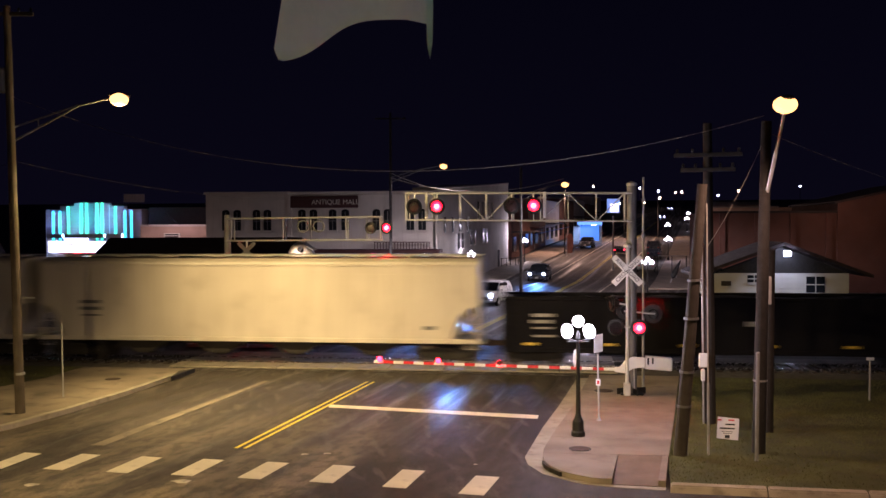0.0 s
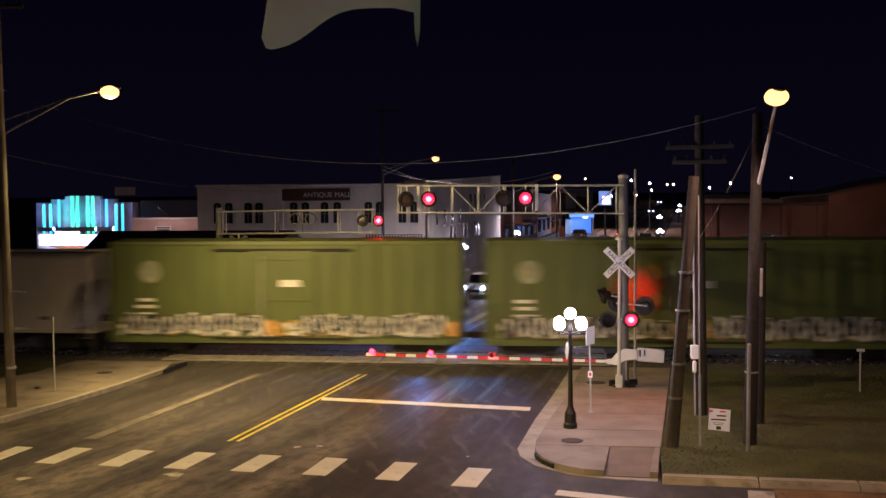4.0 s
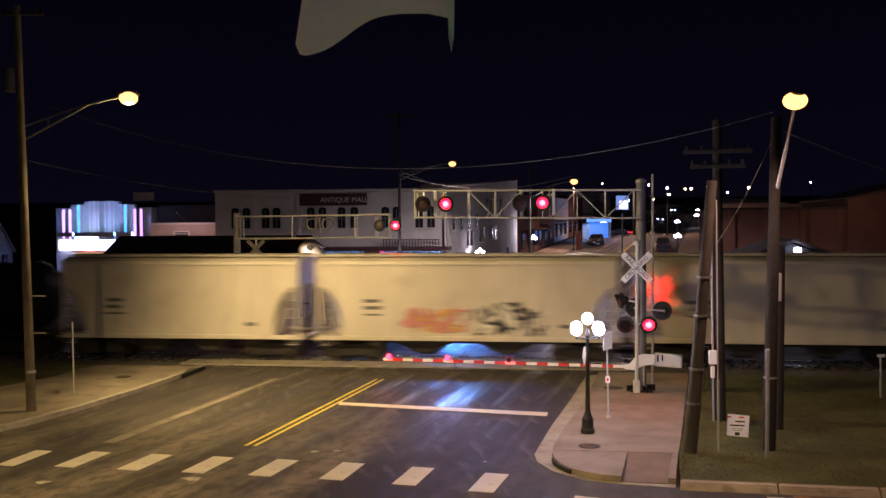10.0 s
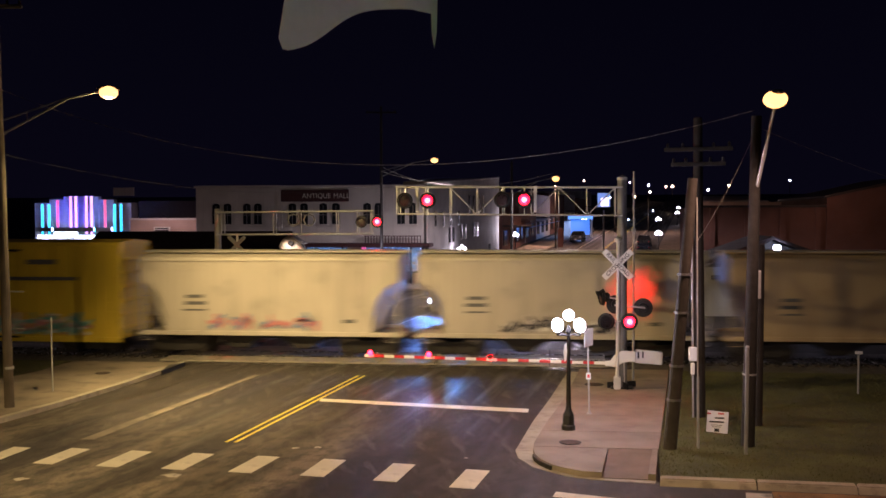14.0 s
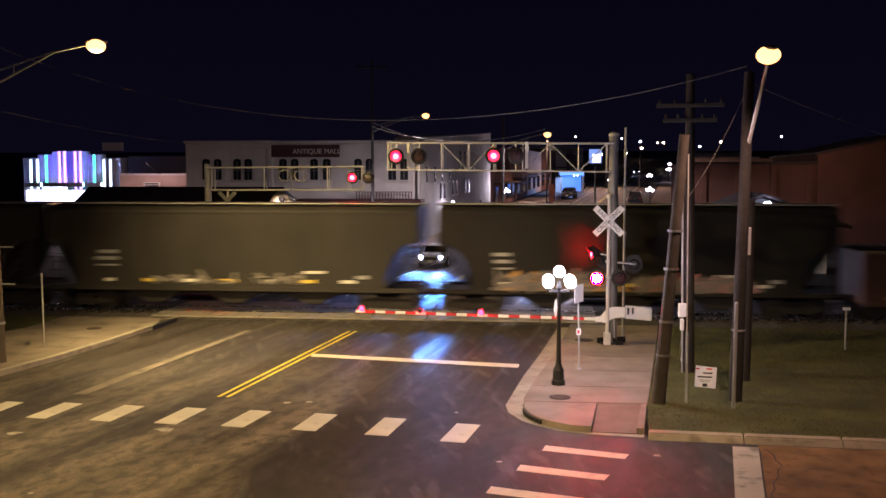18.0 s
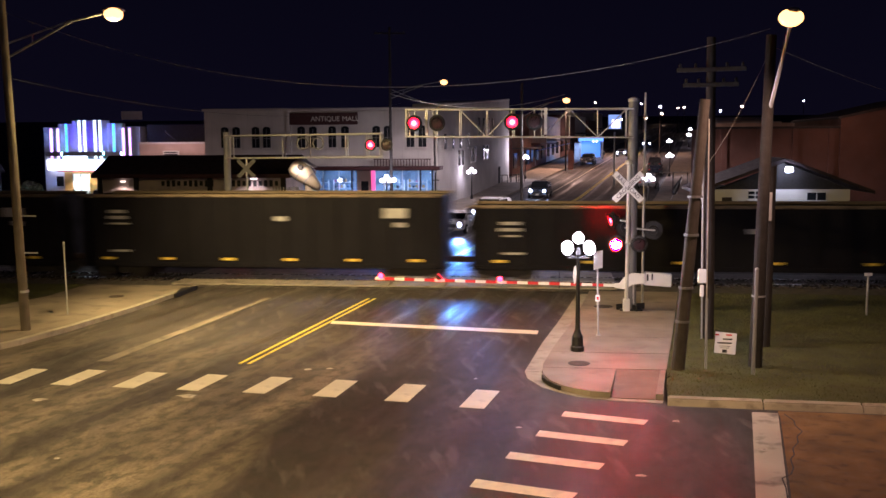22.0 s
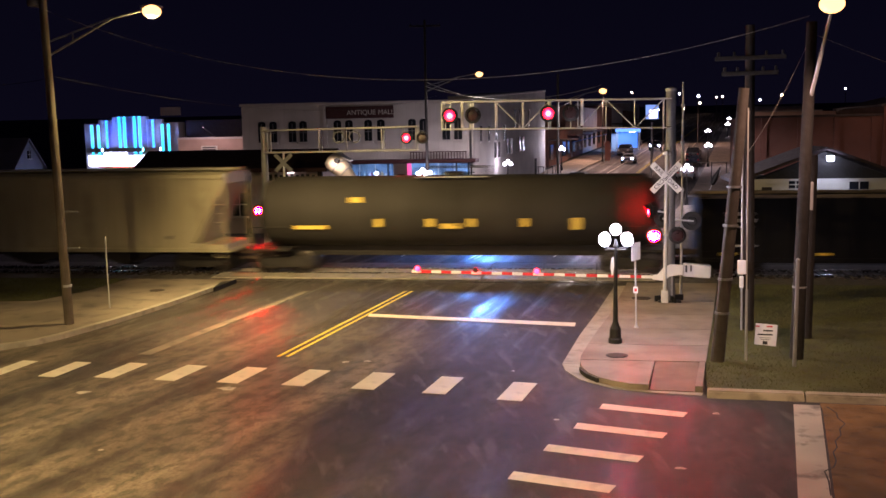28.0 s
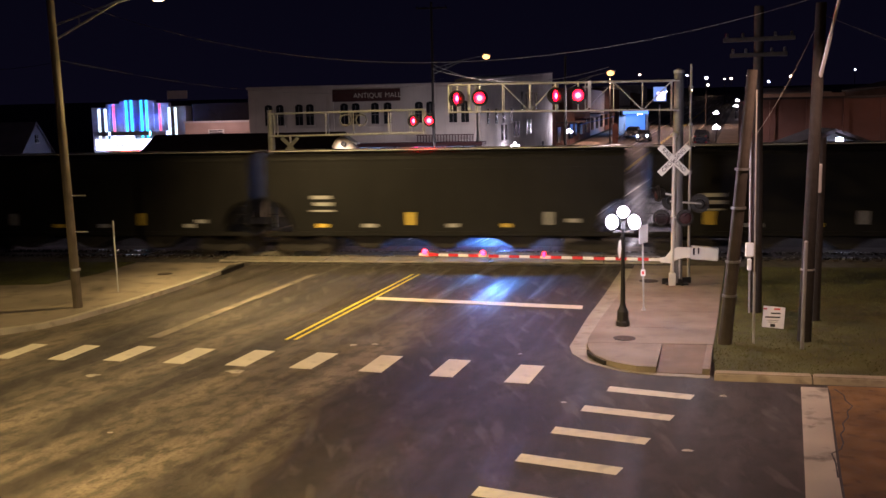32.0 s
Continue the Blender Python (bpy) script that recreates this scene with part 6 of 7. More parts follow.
part("canopy", lathe(nb(), [(0.06, 0.7), (0.26, 0.9), (0.3, 1.4), (0.12, 2.4), (0.03, 2.75)], 12), BLACKM, um)
part("pole", rod(nb(), (0, 0, -0.05), (0, 0, 2.9), 0.03, n=8), ALU, um)
part("edge_strip", rod(nb(), (0.27, -0.1, 0.95), (0.12, -0.06, 2.4), 0.03, n=6), WHITEP, um, "pale edge strip")
# by the theatre: shrub, bollards, parked cars
SHRUB = mat("shrub_leaf", (0.05, 0.07, 0.035), 0.8, 0, 0.4, 3.0)
rg = random.Random(77)
vs, fs = [], []
for _ in range(2600):
    a, b, r = rg.uniform(0, 6.283), math.acos(rg.uniform(0, 1)), rg.uniform(0.75, 1.05)
    p = (2.1 * r * math.sin(b) * math.cos(a), 1.2 * r * math.sin(b) * math.sin(a), 1.75 * r * math.cos(b) * (1 + 0.15 * math.sin(3 * a)))
    k = len(vs)
    for _j in range(3):
        vs.append(tuple(c + rg.uniform(-.13, .13) for c in p))
    fs.append((k, k + 1, k + 2))
sh = thing("shrub", "rounded dark green shrub beside the theatre", "shrub", pose(-60.6, 103.5, 0))
me = bpy.data.meshes.new("foliage")
me.from_pydata([(x, y, max(0.02, z)) for x, y, z in vs], [], fs)
me.materials.append(SHRUB)
fo = new("foliage", me)
fo.parent = sh
for a in range(5):
    part("stem", rod(nb(), (0, 0, 0), (0.9 * math.cos(a * 1.26), 0.6 * math.sin(a * 1.26), 1.1), 0.05, 0.02, 6), WOOD, sh)
for x, y in ((-51.2, 95.2), (-53.8, 101.0)):
    bo = thing("bollard", "thin dark bollard on the pavement", "bollard", pose(x, y, 0), "bollards")
    part("shaft", rod(nb(), (0, 0, 0), (0, 0, 1.2), 0.1, n=10), IRON, bo)
vehicle("sedan", "pale blue car parked across the side street", pose(-47.6, 83.5, 0, 0, 0, 70), SILVER_CAR, "suv", lights="off")
vehicle("pickup_truck", "white truck parked beside the depot", pose(-44.0, 88.5, 0, 0, 0, 10), WHITE_CAR, "suv", lights="off")



# ---- the freight train ----
CAR_WHITE = mat("hopper_white", (0.57, 0.525, 0.45), 0.55, 0, 0.14, 1.2, 60, 0.15, streak=0.4, dark=(0.24, 0.2, 0.14), stain=0.25)
CAR_WHITE_B = mat("hopper_offwhite", (0.5, 0.46, 0.38), 0.6, 0, 0.14, 1.4, 60, 0.1, streak=0.5, dark=(0.17, 0.14, 0.11), stain=0.25)
CAR_ORANGE = mat("hopper_rusty_cream", (0.5, 0.38, 0.22), 0.6, 0, 0.16, 1.4, 60, 0.1, streak=0.6, dark=(0.26, 0.15, 0.07), stain=0.3)
CAR_TAN = mat("hopper_tan", (0.4, 0.36, 0.22), 0.6, 0, 0.3, 0.9, 60, 0.1, streak=0.6, dark=(0.09, 0.07, 0.05), stain=0.35)
CAR_GREEN = mat("boxcar_green", (0.1, 0.125, 0.03), 0.6, 0, 0.2, 1.3, 60, 0.1, streak=0.4, dark=(0.03, 0.045, 0.02))
CAR_YELLOW = mat("boxcar_yellow", (0.64, 0.47, 0.008), 0.5, 0, 0.1, 1.4, 60, 0.1, streak=0.25, dark=(0.25, 0.15, 0.02))
CAR_RED = mat("gondola_red", (0.092, 0.042, 0.031), 0.7, 0, 0.25, 1.6, 60, 0.3, streak=0.5, dark=(0.07, 0.03, 0.02))
CAR_GREY = mat("hopper_dark_grey", (0.041, 0.038, 0.034), 0.65, 0, 0.25, 1.5, 60, 0.2, streak=0.5, dark=(0.03, 0.025, 0.02))
CAR_SOOT = mat("hopper_sooty", (0.024, 0.022, 0.02), 0.65, 0, 0.25, 1.5, 60, 0.2, streak=0.5, dark=(0.015, 0.013, 0.011))
CAR_BLACK = mat("car_black", (0.0105, 0.0102, 0.0105), 0.55, 0, 0.3, 1.5, 60, 0.2, streak=0.5, dark=(0.022, 0.019, 0.017))
CAR_COAL = mat("coal_car_dark", (0.0078, 0.0074, 0.0108), 0.7, 0, 0.3, 1.5, 60, 0.3, streak=0.5, dark=(0.014, 0.012, 0.015))
for m in (CAR_GREY, CAR_SOOT, CAR_BLACK, CAR_COAL):
    m.node_tree.nodes["Principled BSDF"].inputs["Specular IOR Level"].default_value = 0.12
TOPCHORD = mat("dusty_chord", (0.17, 0.13, 0.085), 0.7, 0, 0.2, 2.0, 60, 0.2)
UNDER = mat("underframe", (0.025, 0.022, 0.02), 0.8, 0.2, 0.3, 3.0, 60, 0.5)
WHEELM = mat("wheel_steel", (0.09, 0.08, 0.075), 0.45, 0.9, 0.3, 8.0)
REFLY = mat("reflector_yellow", (0.75, 0.55, 0.05), 0.4, 0, 0.08, 6.0)
LETTER = mat("car_lettering", (0.72, 0.7, 0.62), 0.6, 0, 0.1, 6.0)
LETTERD = mat("car_lettering_dark", (0.12, 0.12, 0.12), 0.6, 0, 0.1, 6.0)
LETTERDUST = mat("dusty_lettering", (0.34, 0.34, 0.34), 0.6, 0, 0.2, 6.0)
COAL = mat("coal_load", (0.012, 0.012, 0.012), 0.5, 0, 0.4, 9.0, 20, 1.0)
TAGS = [mat("tag_" + n, c, 0.5, 0, 0.15, 5.0) for n, c in (("white", (0.7, 0.68, 0.62)), ("black", (0.03, 0.03, 0.035)), ("ochre", (0.55, 0.3, 0.06)), ("blue", (0.1, 0.2, 0.4)), ("pink", (0.5, 0.2, 0.2)), ("teal", (0.15, 0.4, 0.36)), ("chalk", (0.2, 0.18, 0.16)))]


def truck_mesh():
    bm = nb()
    for y in (-1.0, 1.0):
        prism(bm, [(-1.25, 0.38), (-1.1, 0.62), (-0.45, 0.74), (0.45, 0.74), (1.1, 0.62), (1.25, 0.38), (0.95, 0.34), (0.45, 0.24), (-0.45, 0.24), (-0.95, 0.34)], y - 0.06, y + 0.06, "y")
        for x in (-0.88, 0.88):
            box(bm, (x, y, 0.46), (0.3, 0.22, 0.26))
        for x in (-0.18, 0.0, 0.18):
            rod(bm, (x, y * 1.02, 0.28), (x, y * 1.02, 0.6), 0.06, n=8)
    box(bm, (0, 0, 0.62), (0.4, 2.2, 0.22))
    me = bpy.data.meshes.new("truck")
    bm.to_mesh(me)
    bm.free()
    me.materials.append(UNDER)
    return me


def wheel_mesh():
    bm = nb()
    lathe(bm, [(0.1, -0.09), (0.49, -0.07), (0.49, -0.04), (0.46, -0.03), (0.455, 0.06), (0.38, 0.06), (0.34, 0.02), (0.16, 0.03), (0.12, 0.09)], 24)
    me = bpy.data.meshes.new("wheel")
    bm.to_mesh(me)
    bm.free()
    me.materials.append(WHEELM)
    return me


TRUCK_ME, WHEEL_ME = truck_mesh(), wheel_mesh()
COUPLER_ME = None


def running_gear(t, L, inset=2.2, sill=True):
    global COUPLER_ME
    for sx in (-1, 1):
        tr = new("truck", TRUCK_ME)
        tr.parent = t
        tr.location = (sx * (L / 2 - inset), 0, 0)
        for x in (-0.88, 0.88):
            for sy in (-1, 1):
                w = new("wheel", WHEEL_ME)
                w.parent = tr
                w.matrix_basis = pose(x, sy * 0.755, 0.456, 90 if sy < 0 else -90, 0, 0)
        if COUPLER_ME is None:
            bm = nb()
            box(bm, (0.25, 0, 0.88), (0.7, 0.22, 0.24), bev=0.03)
            box(bm, (0.62, 0.06, 0.88), (0.26, 0.32, 0.3), bev=0.05)
            rod(bm, (0.1, -0.3, 0.75), (0.5, -0.25, 0.5), 0.03, n=6)
            COUPLER_ME = bpy.data.meshes.new("coupler")
            bm.to_mesh(COUPLER_ME)
            bm.free()
            COUPLER_ME.materials.append(RUST)
        c = new("coupler", COUPLER_ME)
        c.parent = t
        c.matrix_basis = pose(sx * (L / 2 - 0.72), 0, 0, 0, 0, 0 if sx > 0 else 180)
    if sill:
        part("centre_sill", box(nb(), (0, 0, 0.88), (L - 1.4, 0.4, 0.32)), UNDER, t)


def ladder(t, x, y, z0, z1, m, w=0.42):
    bm = nb()
    for s in (-w / 2, w / 2):
        rod(bm, (x + s, y, z0), (x + s, y, z1), 0.018, n=5)
    n = int((z1 - z0) / 0.36)
    for i in range(n + 1):
        z = z0 + (z1 - z0) * i / n
        rod(bm, (x - w / 2, y, z), (x + w / 2, y, z), 0.015, n=5)
    return part("ladder", bm, m, t)


POSTS = {}


def post_pair(t, x, y, z, size, paint):
    """Upright posts on both sides of a car; alike posts share one mesh."""
    key = (paint.name, *[round(v, 2) for v in size])
    for s in (-1, 1):
        if key not in POSTS:
            POSTS[key] = part("side_post", box(nb(), (0, 0, 0), size, bev=0.015), paint, t)
            o = POSTS[key]
        else:
            o = new("side_post", POSTS[key].data)
            o.parent = t
        o.location = (x, s * y, z)


def plaque(t, x, z, w, h, m, y=-1.62, name="marking"):
    return part(name, box(nb(), (x, y, z), (w, 0.012, h)), m, t)


def lettering_block(t, x, z, m, rg, y=-1.62, k=1.0):
    for i in range(3):
        plaque(t, x + rg.uniform(-.05, .05), z - i * 0.3 * k, rg.uniform(0.7, 1.1) * k, 0.15 * k if i < 2 else 0.08, m, y, "lettering_bar")


def graffiti(t, x0, x1, z0, z1, rg, cols, y=-1.62, n=10):
    """Sprayed letters of thick crooked strokes, one mesh a colour."""
    for k, ci in enumerate(cols):
        bm = nb()
        for i in range(n):
            cx = x0 + (x1 - x0) * (i + rg.uniform(0.1, 0.9)) / n
            h = (z1 - z0) * rg.uniform(0.55, 1.0)
            for j in range(rg.randint(3, 5)):
                ax, az = cx + rg.uniform(-.3, .3), z0 + rg.uniform(0, h)
                ang = rg.choice([0.1, 1.5, 0.8, 2.3]) + rg.uniform(-.25, .25)
                ln, w = rg.uniform(0.2, 0.6), rg.uniform(0.04, 0.1)
                dx, dz = math.cos(ang) * ln / 2, math.sin(ang) * ln / 2
                ox, oz = -math.sin(ang) * w, math.cos(ang) * w
                yy = y - 0.003 * k - 0.0003 * (i % 7)
                prism(bm, [(ax - dx - ox, max(z0 - 0.1, az - dz - oz)), (ax + dx - ox, max(z0 - 0.08, az + dz - oz)), (ax + dx + ox * 0.6, max(z0, az + dz + oz * 0.6)), (ax - dx + ox, max(z0 - 0.02, az - dz + oz))], yy - 0.001, yy + 0.012, "y")
        tagged(part("painted_tag", bm, TAGS[ci], t, "spray painted graffiti"), kind="stuff")


def bold_tag(t, x0, x1, z0, z1, rg, n=7):
    """Large sprayed shapes: pale rounded fills, thick dark strokes over them and a small yellow patch."""
    step = (x1 - x0) / n
    pale, dark = nb(), nb()
    for i in range(n):
        cx, cz = x0 + step * (i + 0.5), (z0 + z1) / 2 + rg.uniform(-.08, .08)
        rx, rz = step * rg.uniform(0.5, 0.66), (z1 - z0) / 2 * rg.uniform(0.8, 1.0)
        y = -1.672 - 0.0006 * (i % 3)
        prism(pale, [(cx + rx * math.cos(a) * rg.uniform(.85, 1.1), max(z0, cz + rz * math.sin(a) * rg.uniform(.8, 1.1))) for a in [k * math.pi / 5 for k in range(10)]], y - 0.002, y + 0.01, "y")
        lean = rg.uniform(-.25, .25)
        for off, slant in ((-0.28, lean), (0.24, -lean), (0.0, 0.75 if i % 2 else -0.7)):
            h, w = (z1 - z0) * rg.uniform(0.3, 0.44), step * rg.uniform(0.1, 0.17)
            px, dx = cx + off * step, math.sin(slant) * h
            prism(dark, [(px - dx - w, cz - h), (px - dx + w, cz - h), (px + dx + w, cz + h), (px + dx - w, cz + h)], y - 0.006, y - 0.003, "y")
    tagged(part("painted_tag", pale, TAGS[0], t, "pale spray painted fill"), kind="stuff")
    tagged(part("painted_tag", dark, TAGS[1], t, "black spray painted strokes"), kind="stuff")
    part("painted_patch", box(nb(), (x1 + 0.3, -1.672, z0 + 0.35), (0.5, 0.012, 0.6)), TAGS[2], t, "yellow patch")


def hopper_car(name, label, L, H, paint, cut=1.2, arch=3.3, bays=2, rg=None, group="freight cars", round_hatch=False, letters=LETTERD, raked=False):
    t = thing(name, label, "freight car", group=group)
    hb = L / 2 - 0.4
    zb, ze = 1.08, H - 0.42
    arc = [(hb - cut * math.sin(radians(15 * i)), arch - (arch - zb) * (1 - math.cos(radians(15 * i)))) for i in range(7)]
    if raked:  # ends that lean inward from the eaves down to the sill
        arc = [(hb, ze - 0.25), (hb - cut * 0.92, zb + 0.45), (hb - cut, zb + 0.3), (hb - 0.1, zb + 0.24), (hb - 0.1, zb)]
    side = [(hb, ze)] + arc + [(-x, z) for x, z in reversed(arc)] + [(-hb, ze)]
    bm = prism(nb(), side, -1.55, 1.55, "y")
    part("hull", bm, paint, t)
    bm = prism(nb(), [(-1.57, ze), (-1.5, ze + 0.14), (-1.2, H - 0.16), (0, H - 0.1), (1.2, H - 0.16), (1.5, ze + 0.14), (1.57, ze)], -hb, hb, "x")
    part("roof", bm, paint, t)
    for y in (-1.56, 1.56):
        part("eave_rail", box(nb(), (0, y * 1.013, ze), (2 * hb, 0.05, 0.07)), paint, t)
        part("running_board", box(nb(), (0, y * 0.51, H - 0.02), (2 * hb, 0.5, 0.035)), GALV, t, "grated roof walkway")
        part("side_sill", box(nb(), (0, y, zb), (2 * hb - 0.3, 0.1, 0.2), bev=0.02), paint, t)
        part("side_seam", box(nb(), (0, y, ze - 0.42), (2 * hb - 0.04, 0.02, 0.045)), paint, t)
    nh = max(4, int(L / 2.1))
    for i in range(nh):
        x = -hb + 0.9 + (2 * hb - 1.8) * i / (nh - 1)
        if round_hatch:
            part("roof_hatch", lathe(nb(), [(0.33, H - 0.15), (0.33, H - 0.04), (0.2, H)], 14), paint, t).location = (x, 0, 0)
        else:
            part("roof_hatch", box(nb(), (x, 0, H - 0.06), ((2 * hb - 1.8) / (nh - 1) - 0.12, 0.62, 0.13), bev=0.03), paint, t)
    # slope sheets, end posts and ladders inside the cut ends
    for sx in (-1, 1):
        bm = nb()
        prism(bm, [(sx * (hb - cut * 0.95), zb + 0.05), (sx * (hb - 0.12), arch - 0.05), (sx * (hb - 0.2), arch - 0.05), (sx * (hb - cut * 0.95 - 0.1), zb + 0.05)], -1.4, 1.4, "y")
        part("slope_sheet", bm, paint, t)
        for y in (-1.48, 1.48):
            part("end_post", box(nb(), (sx * (hb - 0.05), y, (0.98 + arch) / 2), (0.07, 0.07, arch - 0.98 + 0.1)), paint, t)
        part("end_platform", box(nb(), (sx * (hb - cut * 0.45), 0, 1.02), (cut * 1.1 + 0.1, 3.0, 0.07)), paint, t)
        ladder(t, sx * (hb - 0.32), -1.5, 0.75, ze, paint)
    bw = (L - 6.6) / bays
    for i in range(bays):
        x = -(L - 6.6) / 2 + bw * (i + 0.5)
        bm = nb()
        prism(bm, [(x - bw * 0.45, zb), (x + bw * 0.45, zb), (x + 0.35, 0.42), (x - 0.35, 0.42)], -1.15, 1.15, "y")
        part("discharge_bay", bm, UNDER, t)
        part("outlet_gate", box(nb(), (x, 0, 0.36), (0.9, 1.3, 0.12)), UNDER, t)
    running_gear(t, L, 1.9)
    rg = rg or random.Random(1)
    lettering_block(t, -hb + cut + 1.3, 2.7, letters, rg, -1.565)
    plaque(t, hb - cut - 1.0, 1.65, 0.5, 0.16, letters, -1.565, "lettering_bar")
    return t


def box_car(name, label, L, H, paint, rg, doors=1, door_mat=None, group="freight cars"):
    t = thing(name, label, "freight car", group=group)
    hb = L / 2 - 0.55
    part("body", box(nb(), (0, 0, (0.75 + H - 0.25) / 2 + 0.0), (2 * hb, 3.0, H - 0.25 - 0.75)), paint, t)
    bm = prism(nb(), [(-1.56, H - 0.27), (-1.5, H - 0.12), (0, H), (1.5, H - 0.12), (1.56, H - 0.27)], -hb - 0.05, hb + 0.05, "x")
    part("roof", bm, paint, t)
    n = int(L / 0.95)
    dw = 3.1 if doors == 1 else 5.0
    for i in range(n + 1):
        x = -hb + 2 * hb * i / n
        if abs(x) < dw / 2 + 0.1:
            continue
        post_pair(t, x, 1.54, (0.75 + H - 0.3) / 2, (0.12, 0.08, H - 1.1), paint)
    for k in range(doors):
        x = 0 if doors == 1 else (-1.3 + 2.6 * k)
        w = dw / doors - 0.06
        d = part("door", box(nb(), (x, -1.58, (0.95 + H - 0.5) / 2), (w, 0.06, H - 1.5), bev=0.02), door_mat or paint, t, "sliding side door")
        for z in (1.6, 2.5, 3.4, 4.3):
            part("door_rib", box(nb(), (x, -1.615, z), (w - 0.1, 0.05, 0.08)), door_mat or paint, d)
        part("lock_bar", rod(nb(), (x - w * 0.3, -1.63, 1.0), (x - w * 0.3, -1.63, H - 0.8), 0.025, n=6), GALV, d)
    for z in (0.82, H - 0.48):
        part("door_track", box(nb(), (0, -1.6, z), (dw * 2, 0.06, 0.09)), UNDER, t)
    for y in (-1.52, 1.52):
        part("side_sill", box(nb(), (0, y, 0.72), (2 * hb, 0.1, 0.22)), paint, t)
    for sx in (-1, 1):
        ladder(t, sx * (hb - 0.4), -1.6, 0.7, 2.4, paint)
        for i in range(6):
            part("end_corrugation", box(nb(), (sx * (hb + 0.04), 0, 1.2 + i * 0.62), (0.1, 2.8, 0.16), bev=0.03), paint, t)
    running_gear(t, L, 2.4)
    return t


def tank_car(name, label, L, H, paint, rg, group="freight cars"):
    t = thing(name, label, "freight car", group=group)
    r = (H - 1.15) / 2
    zc = 1.15 + r
    hb = L / 2 - 0.8
    bm = nb()
    rings = [(0.05, -hb), (r * 0.55, -hb + 0.12), (r * 0.85, -hb + 0.32), (r, -hb + 0.75), (r, hb - 0.75), (r * 0.85, hb - 0.32), (r * 0.55, hb - 0.12), (0.05, hb)]
    lathe(bm, rings, 30)
    bmesh.ops.rotate(bm, verts=bm.verts, cent=(0, 0, 0), matrix=Matrix.Rotation(radians(90), 3, "Y"))
    bmesh.ops.translate(bm, verts=bm.verts, vec=(0, 0, zc))
    part("tank", bm, paint, t, smooth=True)
    for k in range(-3, 4):
        bm = lathe(nb(), [(r + 0.012, -0.03), (r + 0.012, 0.03)], 30)
        o = part("tank_band", bm, paint, t)
        o.matrix_basis = pose(k * hb / 4.2, 0, zc, 0, 90, 0)
    part("dome", lathe(nb(), [(0.5, H - 0.12), (0.5, H + 0.1), (0.35, H + 0.16)], 16), paint, t)
    bm = nb()
    for x in (-1.5, 1.5):
        for y in (-0.9, 0.9):
            rod(bm, (x, y, H - 0.3), (x, y, H + 0.35), 0.02, n=5)
    for y in (-0.9, 0.9):
        rod(bm, (-1.5, y, H + 0.35), (1.5, y, H + 0.35), 0.02, n=5)
    part("dome_railing", bm, paint, t)
    part("dome_walk", box(nb(), (0, 0, H - 0.06), (3.1, 1.9, 0.04)), GALV, t)
    ladder(t, 0.3, -1.55, 1.0, H - 0.1, paint)
    for sx in (-1, 1):
        part("end_deck", box(nb(), (sx * (L / 2 - 1.5), 0, 1.08), (1.9, 3.0, 0.1)), UNDER, t)
        for y in (-1.45, 1.45):
            part("handrail", rod(rod(nb(), (sx * (L / 2 - 0.7), y, 1.1), (sx * (L / 2 - 0.7), y, 2.1), 0.025, n=5), (sx * (L / 2 - 0.7), y, 2.1), (sx * (L / 2 - 2.4), y, 2.1), 0.025, n=5), paint, t)
    part("side_sill", box(nb(), (0, 0, 1.0), (L - 2, 0.5, 0.35)), UNDER, t)
    running_gear(t, L, 2.1)
    for x, z, w, h in ((-4.2, 3.3, 0.55, 0.24), (-0.9, 2.3, 0.26, 0.34), (0.9, 2.3, 0.26, 0.34), (-3.2, 2.3, 0.26, 0.34), (3.2, 2.3, 0.26, 0.34), (0.0, 2.15, 0.8, 0.22), (5.4, 2.3, 0.35, 0.6), (-6.3, 2.1, 1.5, 0.16)):
        if abs(x) < hb - 0.9:
            plaque(t, x, z, w, h, REFLY, -math.sqrt(max(0.1, r * r - (z - zc) ** 2)) - 0.03, "marking_plate")
    return t


